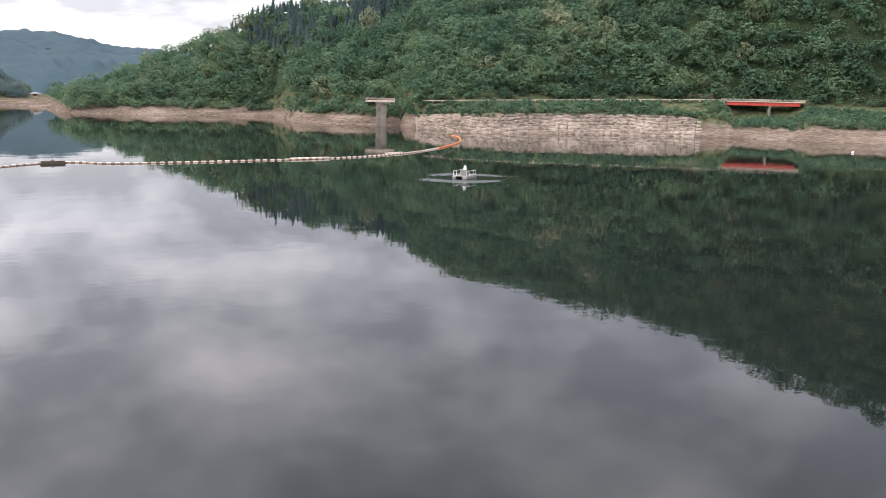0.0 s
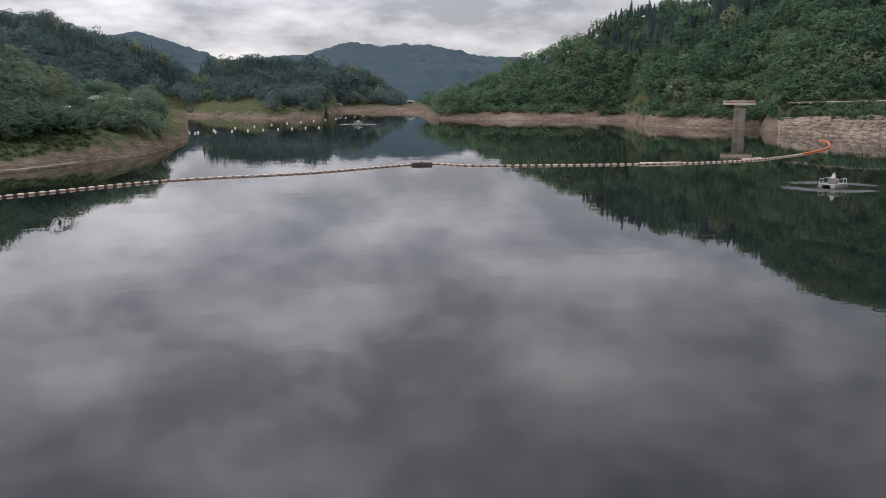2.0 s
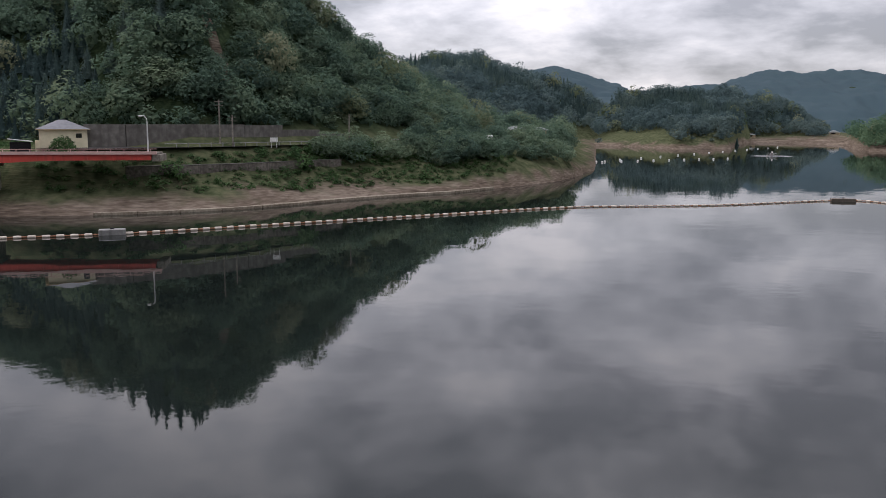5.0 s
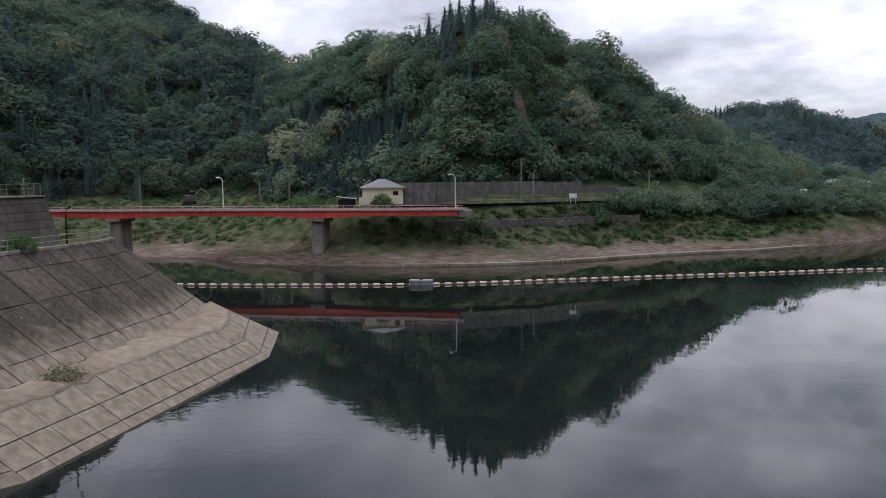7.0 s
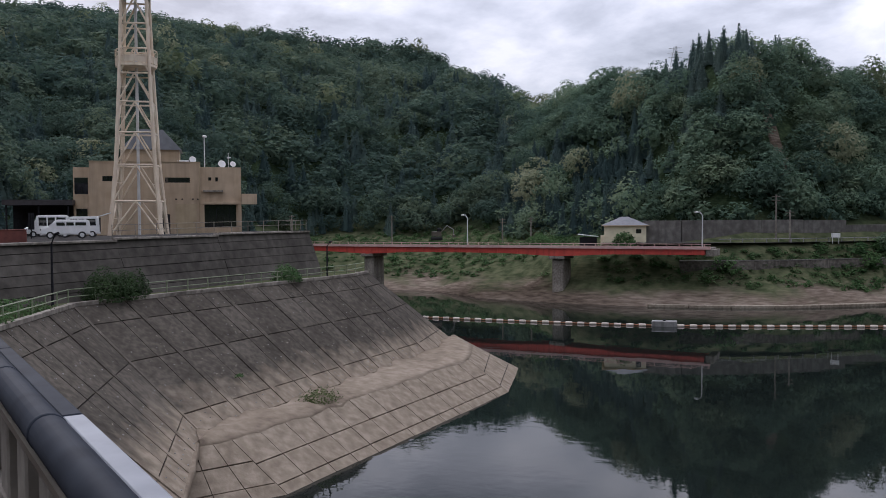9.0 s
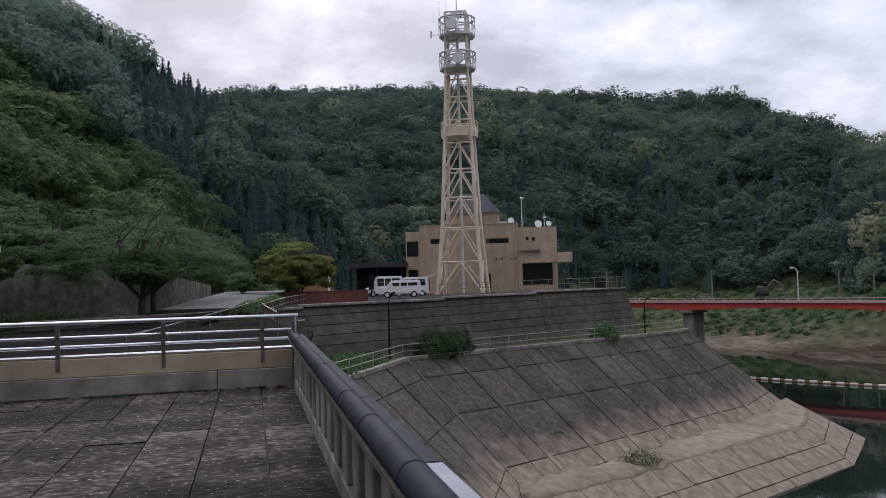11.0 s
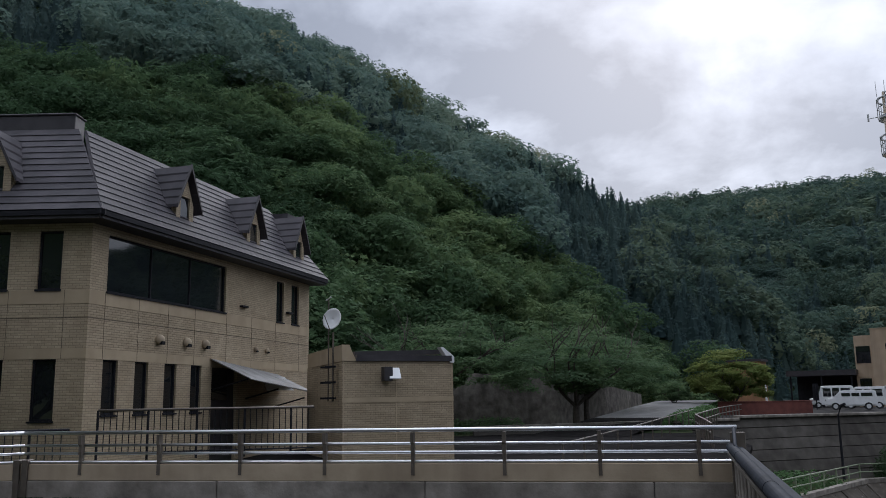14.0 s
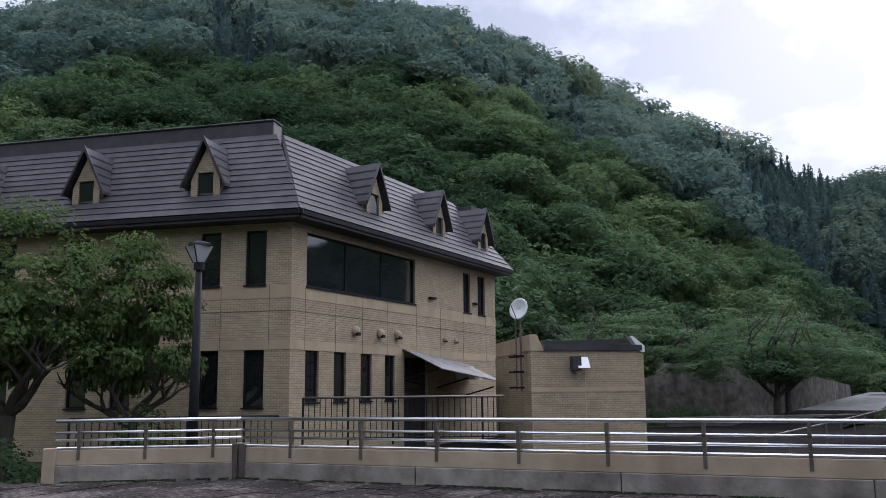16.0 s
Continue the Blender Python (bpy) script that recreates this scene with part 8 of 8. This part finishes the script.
def aerator(p, turn, label):
    """A moored raft with a pump frame, and the ring of ripples round it."""
    p = Vector((*p, 0))
    g = thing("aerator_raft", p, label, "raft")
    f = Matrix.Translation(p) @ Matrix.Rotation(radians(turn), 4, "Z")
    for s in (-1.05, 1.05):
        part("pontoon", block(f, -2.5, 2.5, s - 0.4, s + 0.4, -0.2, 0.42, bevel=0.1), M_SHEET, g)
    part("deck", block(f, -2.3, 2.3, -1.4, 1.4, 0.422, 0.52), M_SHEET, g)
    part("pump_box", block(f, -0.7, 0.5, -0.6, 0.6, 0.522, 1.5, bevel=0.06), M_SHEET, g)
    part("funnel", pipe([f @ Vector((0.1, 0, 1.5)), f @ Vector((0.1, 0, 2.2))], [0.3, 0.22], 10), M_WHITE, g)
    for x in (-2.1, 2.1, -0.9, 0.9):
        for y in (-1.3, 1.3):
            part("rail_post", pipe([f @ Vector((x, y, 0.5)), f @ Vector((x, y, 1.45))], 0.035, 5), M_WHITE, g)
    for y in (-1.3, 1.3):
        part("hand_rail", pipe([f @ Vector((-2.1, y, 1.4)), f @ Vector((2.1, y, 1.4))], 0.035, 5), M_WHITE, g)
    for s in (-0.5, 0.7):
        part("frame_leg", pipe([f @ Vector((s, 0.5, 0.5)), f @ Vector((s * 0.4, 0, 2.4))], 0.05, 5), M_TOWERTOP, g)
    bm = bmesh.new()
    rings = []
    for i in range(64):
        r = 2.0 + i * 0.15
        env = math.exp(-((r - 6.8) / 2.2) ** 2) + 0.25 * math.exp(-((r - 3) / 1.5) ** 2)
        z = 0.012 + 0.085 * env * (0.5 + 0.5 * math.sin(r * 6.0))
        rings.append([bm.verts.new(p + Vector((math.cos(k * 0.0873) * r * 1.15, math.sin(k * 0.0873) * r, z))) for k in range(72)])
    for a, b in zip(rings, rings[1:]):
        for k in range(72):
            bm.faces.new((a[k], a[(k + 1) % 72], b[(k + 1) % 72], b[k]))
    bmesh.ops.recalc_face_normals(bm, faces=bm.faces)
    ob = new("ripple_ring", mesh_of("ripple_ring", bm, M_WATER, True))
    tagged(ob, "round ripples spreading on the water round the aerator raft", "ripples", kind="stuff")


aerator((80.5, 137.0), 35, "white aerator raft with a pump frame moored in ripples")
aerator((2, 437), 10, "distant white aerator raft moored in the upper reservoir")


# ---- the eastern shore ----
def east_shore():
    # white guard rail of the shore road
    d_r, z_r = at_shore(4), at_shore(5)
    pts = arc(-27.6, -46.6, 0.6, lambda a: d_r(a) - 0.5, lambda a: z_r(a) + 0.25)
    rail_fence("guard_rail", "white guard rail along the eastern shore road", pts, 0.9, (0.75,), 5.0, M_FLOATW, 0.16)
    strip("road", "grey road cut into the eastern shore", "road", arc(-27.6, -56, 0.6, lambda a: d_r(a) - 0.8, lambda a: z_r(a) + 0.2),
          arc(-27.6, -56, 0.6, lambda a: d_r(a) + 6.0, lambda a: z_r(a) + 0.25), M_ASPHALT)
    # weathered rock face under the road: ledges, strata and upright cracks
    d0, d1, z1 = at_shore(1), at_shore(2), at_shore(3)
    az = np.arange(-26.9, -49.0, -0.07)
    t = np.linspace(0, 1, 44)
    A, T = np.meshgrid(az, t, indexing="ij")
    D0, D1, Z1 = (np.vectorize(g)(az)[:, None] for g in (d0, d1, z1))
    run = A * 6.6
    Z = -0.8 + (Z1 * 0.98 + 0.8) * T * (1 - 0.55 * np.clip((-44.6 - A) / 3.6, 0, 1))
    strata = Z + 5.0 * (vnoise(run, T * 0 + 3, 30, 4, 3) - 0.5) + 1.3 * (vnoise(run, Z, 5.0, 8, 3) - 0.5)
    level = strata / 1.45
    ledge = np.floor(level) + np.clip((level - np.floor(level)) * 3.2 - 2.2, 0, 1)
    back = (ledge * 1.45 + 0.8) / (Z1 + 0.8)
    block_no = np.floor(level)
    crack = np.abs(((run + 2.9 * np.sin(block_no * 12.9) * (vnoise(run, Z, 30, 13, 1) > 0.5) + 7.0 * vnoise(run, Z * 0.5, 9, 3, 2)) / 3.1) % 1.0 - 0.5)
    out = 1.3 * (vnoise(run, Z * 1.5, 7.0, 6, 4) - 0.5) + 0.7 * (vnoise(run, Z * 2, 1.6, 7, 3) - 0.5) - 1.0 * np.clip(1 - crack / 0.07, 0, 1) - 0.35 * np.clip(1 - np.abs(level - np.round(level)) / 0.10, 0, 1)
    DD = D0 + (D1 - D0) * (0.72 * T + 0.28 * np.clip(back, 0, 1.05)) - 1.2 - out + 6.0 * np.clip((-44.6 - A) / 3.6, 0, 1) ** 1.5 + 4.0 * np.clip((A + 27.6) / 0.8, 0, 1)
    X, Y = -DD * np.sin(np.radians(A)), DD * np.cos(np.radians(A))
    na, nt_ = A.shape
    i, j = np.meshgrid(np.arange(na - 1), np.arange(nt_ - 1), indexing="ij")
    a, b, c, e = i * nt_ + j, (i + 1) * nt_ + j, (i + 1) * nt_ + j + 1, i * nt_ + j + 1
    tris = np.concatenate((np.stack((a, b, c), -1).reshape(-1, 3), np.stack((a, c, e), -1).reshape(-1, 3)))
    tagged(new("rock_bank", tri_mesh("rock_bank", np.stack((X, Y, Z), -1).reshape(-1, 3), M_ROCK, tris)),
           "pale cracked rock face with ledges under the shore road", "rock face", kind="structure")
    # earth cut above the shore road
    az = np.arange(-28.5, -46.2, -0.15)
    bm = bmesh.new()
    cols = []
    for a_ in az:
        h_ = 2.0 + 4.5 * float(vnoise(a_ * 1.1, 2.0, 3.0, 31, 2))
        base_d = d_r(a_) + 6.3
        cols.append([bm.verts.new(polar(a_, base_d + k * 0.28 * h_ + 0.5 * float(vnoise(a_ * 7, k * 2.0, 1.5, 32)), z_r(a_) + 0.2 + h_ * k / 3)) for k in range(4)])
    for p_, q_ in zip(cols, cols[1:]):
        for k in range(3):
            bm.faces.new((p_[k], q_[k], q_[k + 1], p_[k + 1]))
    bmesh.ops.recalc_face_normals(bm, faces=bm.faces)
    tagged(new("cut_slope", mesh_of("cut_slope", bm, M_SOIL)), "bare brown earth cut above the eastern shore road", "slope", kind="structure")
    # intake tower with its footbridge
    c = polar(-24.8, 417)
    f = frame_at(c, Vector((c.y, -c.x, 0)))
    g = thing("intake_tower", c, "slim concrete intake tower under a flat deck with rusty rails", "tower")
    part("shaft", block(f, -2.6, 2.6, -2.5, 2.5, -3, 11.2, bevel=0.15), M_CONC, g, "grey concrete shaft")
    part("deck", block(f, -7.5, 6.5, -3, 3, 11.202, 12.1, bevel=0.05), M_FLOATW, g, "pale concrete deck")
    for h in (12.6, 13.0):
        part("rail", pipe([f @ Vector((-7.4, -2.9, h)), f @ Vector((6.4, -2.9, h))], 0.08, 5), M_REDRAIL, g, "rusty red rail")
        part("rail", pipe([f @ Vector((-7.4, 2.9, h)), f @ Vector((6.4, 2.9, h))], 0.08, 5), M_REDRAIL, g, "rusty red rail")
    for k in range(8):
        part("rail_post", pipe([f @ Vector((-7.2 + k * 1.9, -2.9, 12.1)), f @ Vector((-7.2 + k * 1.9, -2.9, 13.0))], 0.06, 5), M_REDRAIL, g)
    part("ledge", block(f, -3.0, 3.0, -3, 3, 10.5, 11.2), M_CONC, g)
    # small red bridge on the shore road
    a, b = polar(-46.9, 424), polar(-51.3, 431)
    f = frame_at(a, b - a)
    ln = (b - a).length
    if (f.to_3x3() @ Vector((0, 1, 0))).dot(-a) < 0:
        f = f @ Matrix.Diagonal((1, -1, 1, 1))
    g = thing("shore_bridge", (a.x, a.y, 8), "short red girder bridge on the eastern shore road", "bridge")
    part("deck", block(f, -2, ln + 2, -6, 0.2, 15.3, 15.75), M_FLOATW, g, "pale concrete deck edge")
    part("girder", block(f, 0, ln, -0.5, -0.2, 13.7, 15.298), M_RED, g, "red steel girder")
    part("girder", block(f, 0, ln, -5, -4.7, 13.7, 15.298), M_RED, g, "red steel girder")
    for h in (16.1, 16.5):
        part("guard_rail", pipe([f @ Vector((-2, 0.1, h)), f @ Vector((ln + 2, 0.1, h))], 0.09, 5), M_FLOATW, g)
    for k in range(12):
        part("rail_post", pipe([f @ Vector((k * ln / 11, 0.1, 15.7)), f @ Vector((k * ln / 11, 0.1, 16.5))], 0.07, 5), M_FLOATW, g)
    part("abutment", block(f, -3.2, 0.3, -6, 0.3, 5, 15.299, bevel=0.1), M_FLOATW, g, "pale concrete abutment")
    part("pier", block(f, ln * 0.6 - 0.5, ln * 0.6 + 0.5, -5, -0.3, 3, 13.699), M_CONC, g)


M_ROCK = surf("pale_bank_rock", ((0.075, 0.060, 0.046), (0.195, 0.158, 0.123), (0.34, 0.285, 0.23)), 1.0, 0.95, 0.9, 1.2, stretch=(0.5, 0.5, 1.6), stains=((0.10, 0.08, 0.06), 0.5))
east_shore()


def far_house(az, d, z, w, roof, label):
    c = polar(az, d, z)
    f = frame_at(c, Vector((c.y, -c.x, 0)))
    if (f.to_3x3() @ Vector((0, 1, 0))).dot(-c) < 0:
        f = f @ Matrix.Diagonal((1, -1, 1, 1))
    g = thing("far_house", c, label, "house", "houses across the lake")
    part("wall", block(f, -w / 2, w / 2, -5, 0, -1, 2.5), M_SMOOTH, g)
    part("window", block(f, -w * 0.2, w * 0.15, 0.001, 0.03, 1.0, 2.2), M_GLASS, g)
    bm = bmesh.new()
    prism(bm, [(-w / 2 - 0.4, 2.4), (w / 2 + 0.4, 2.4), (w * 0.12, 2.4 + w * 0.17), (-w * 0.12, 2.4 + w * 0.17)], f, -5.5, 0.4)
    bmesh.ops.recalc_face_normals(bm, faces=bm.faces)
    part("roof", bm, roof, g)


M_PALEROOF = surf("pale_sheet_roof", ((0.50, 0.52, 0.53), (0.66, 0.67, 0.68)), 2, 0.5)
far_house(15.9, 256, 10.8, 6.5, M_PALEROOF, "farmhouse with a pale sheet-metal roof among the lakeside trees")
far_house(14.3, 262, 10.6, 5, M_PALEROOF, "smaller farmhouse with a pale roof among the lakeside trees")
far_house(-3.7, 850, 5.5, 10, M_PALEROOF, "white-roofed farm building in the far fields")
far_house(1.0, 800, 3.2, 7, M_PALEROOF, "white hut at the far end of the lake")


def parked_car(az, d, z, yaw, label, seed):
    van("parked_car", polar(az, d, z), yaw, 4.1, 1.5, False, label)


parked_car(17.6, 222, 10.5, 110, "white car parked on the lakeside road", 1)


def ridge_pylon():
    az, d = 41.3, 231
    z = float(land(az, d))
    p = polar(az, d, z)
    g = thing("power_pylon", p, "slender grey power pylon on the wooded ridge", "pylon")
    top = 15 + d * math.tan(radians(10.9))
    for sx, sy in ((-1, -1), (1, -1), (1, 1), (-1, 1)):
        part("leg", pipe([p + Vector((sx * 1.4, sy * 1.4, 0)), Vector((p.x + sx * 0.2, p.y + sy * 0.2, top))], 0.10, 5), M_TOWERTOP, g)
    for k in range(5):
        h = z + (top - z) * (0.3 + 0.15 * k)
        w = 1.4 - 1.2 * (0.3 + 0.15 * k)
        part("brace", pipe([Vector((p.x - w, p.y - w, h)), Vector((p.x + w, p.y + w, h + 1))], 0.06, 5), M_TOWERTOP, g)
    for h, w in ((0.4, 1.6), (1.6, 2.0), (2.8, 1.7)):
        part("cross_arm", pipe([Vector((p.x - w * 0.75, p.y - w * 0.66, top - h)), Vector((p.x + w * 0.75, p.y + w * 0.66, top - h))], 0.09, 5), M_TOWERTOP, g)


ridge_pylon()


def excavator():
    p = polar(56.9, 216, 10.2)
    g = thing("excavator", p, "small pale excavator beside a gravel heap", "excavator")
    f = frame_at(p, Vector((p.y, -p.x, 0)))
    for s in (-0.9, 0.9):
        part("track", block(f, -1.5, 1.5, s - 0.3, s + 0.3, -0.3, 0.6, bevel=0.2), M_RUBBER, g)
    part("house", block(f, -1.3, 1.2, -1, 1, 0.7, 1.9, bevel=0.1), M_POSTS, g)
    part("cab", block(f, 0.1, 1.2, 0.1, 1, 1.9, 2.8, bevel=0.08), M_GLASS, g)
    part("arm", pipe([f @ Vector((1.0, 0, 1.6)), f @ Vector((2.6, 0, 3.4)), f @ Vector((4.2, 0, 2.4)), f @ Vector((4.3, 0, 1.0))], 0.14, 6), M_SHEET, g)
    part("bucket", block(f, 3.9, 4.8, -0.5, 0.5, 0.4, 1.1, bevel=0.1), M_POSTS, g)


excavator()


# ---- shrubs along the banks ----
def thicket(name, label, az0, az1, lo, hi, gap, size, seed, material=None, fill=1.0, tall=0.9, crowns=None):
    rng = np.random.default_rng(seed)

    def keep(az, d, x, y):
        s = section(SHORE, az)
        return (d > lo(s)) & (d < hi(s)) & (vnoise(x, y, 18, seed) < fill)
    spots, az, d = scatter(az0, az1, 100, 560, gap, seed, keep)
    plant(name, label, spots, size * rng.uniform(0.6, 1.4, len(spots)), crowns or CROWN_BUSH, material or M_BUSH, tall, seed)


thicket("bank_thicket", "low weeds and young shrubs on the western bank below the road", 16, 46, lambda s: s[0] + 6.5, lambda s: s[3] - 0.5, 1.6, 0.9, 81, fill=0.74, tall=0.62)
thicket("bank_thicket", "taller green shrubs along the verge below the lakeside road", 20, 42, lambda s: s[3] - 8, lambda s: s[3] - 1.0, 3.0, 1.7, 89, fill=0.62, tall=0.9)
thicket("bank_thicket", "green shrubs under the red bridge at the head of the inlet", 46, 66, lambda s: s[0] + 12, lambda s: s[5] + 3, 2.4, 1.0, 82, fill=0.66, tall=0.6)
thicket("lakeside_trees", "dark bushy trees at the point of the western shore", 12.4, 24.5, lambda s: s[1] + 3, lambda s: s[5] + 6, 5.0, 3.2, 83, M_BROAD, 0.66, crowns=CROWN_MID)
thicket("bank_thicket", "big dark bushes below the lakeside road", 18.5, 29.3, lambda s: s[1] + 3, lambda s: s[3] - 1, 3.4, 2.7, 84, M_BROAD, 0.85, crowns=CROWN_MID)
thicket("bank_thicket", "green shrubs above the rock bank of the eastern shore", -60, -24, lambda s: s[1] - 2.0, lambda s: s[3] - 1.0, 2.5, 1.5, 85, M_EAST_HAZE, 0.80)
thicket("bank_thicket", "green scrub down to the bank of the eastern cape", -27.3, -4.6, lambda s: s[1] + 0.5, lambda s: s[5] + 4, 3.8, 2.6, 90, M_EAST_HAZE, 1.1)
thicket("bank_thicket", "green scrub below the eastern wood", -62, -27, lambda s: s[5] - 5, lambda s: s[5] + 5, 4.4, 2.9, 86, M_EAST_HAZE, 0.85)
thicket("bank_thicket", "green scrub along the foot of the western hill", 12.8, 52, lambda s: s[5] - 1.0, lambda s: s[5] + 15, 3.6, 2.4, 87, M_BROAD, 0.85)
thicket("bank_thicket", "haze-tinted scrub on the shore of the low island", 2, 10.5, lambda s: s[1] + 1, lambda s: s[5] + 4, 5.5, 3.0, 88, M_FAR_HAZE, 0.7)


def undergrowth():
    """Saplings and brush that close the gaps between the trees of the lower slope."""
    spots, az, d = scatter(86, 147, 56, 128, 2.5, 95, beyond(HILL_OFFICE, -2.0))
    rng = np.random.default_rng(96)
    plant("undergrowth", "fresh green saplings and brush under the trees behind the office", spots, rng.uniform(1.0, 2.1, len(spots)), CROWN_BUSH, M_NEAR, 1.0, 97)


undergrowth()


def slip_scar():
    """A bare earth slip on the hill above the lakeside road."""
    bm = bmesh.new()
    cols = []
    for i in range(15):
        d = 183 + i * 1.6
        mid = 34.4 + (d - 186) * 0.10
        row = []
        for k in range(7):
            az = mid + (k - 3) * 0.19 * (1.0 - 0.5 * abs(i - 6) / 9)
            bump = 0.5 + 0.9 * float(vnoise(az * 9, d * 1.1, 2.0, 77, 3)) - 0.12 * (k - 3) ** 2
            row.append(bm.verts.new(polar(az, d, float(land(az, d)) + bump)))
        cols.append(row)
    for p, q in zip(cols, cols[1:]):
        for k in range(6):
            bm.faces.new((p[k], p[k + 1], q[k + 1], q[k]))
    bmesh.ops.recalc_face_normals(bm, faces=bm.faces)
    tagged(new("slip_scar", mesh_of("slip_scar", bm, M_SOIL)), "bare brown earth slip on the wooded hill", "slope", kind="structure")


slip_scar()
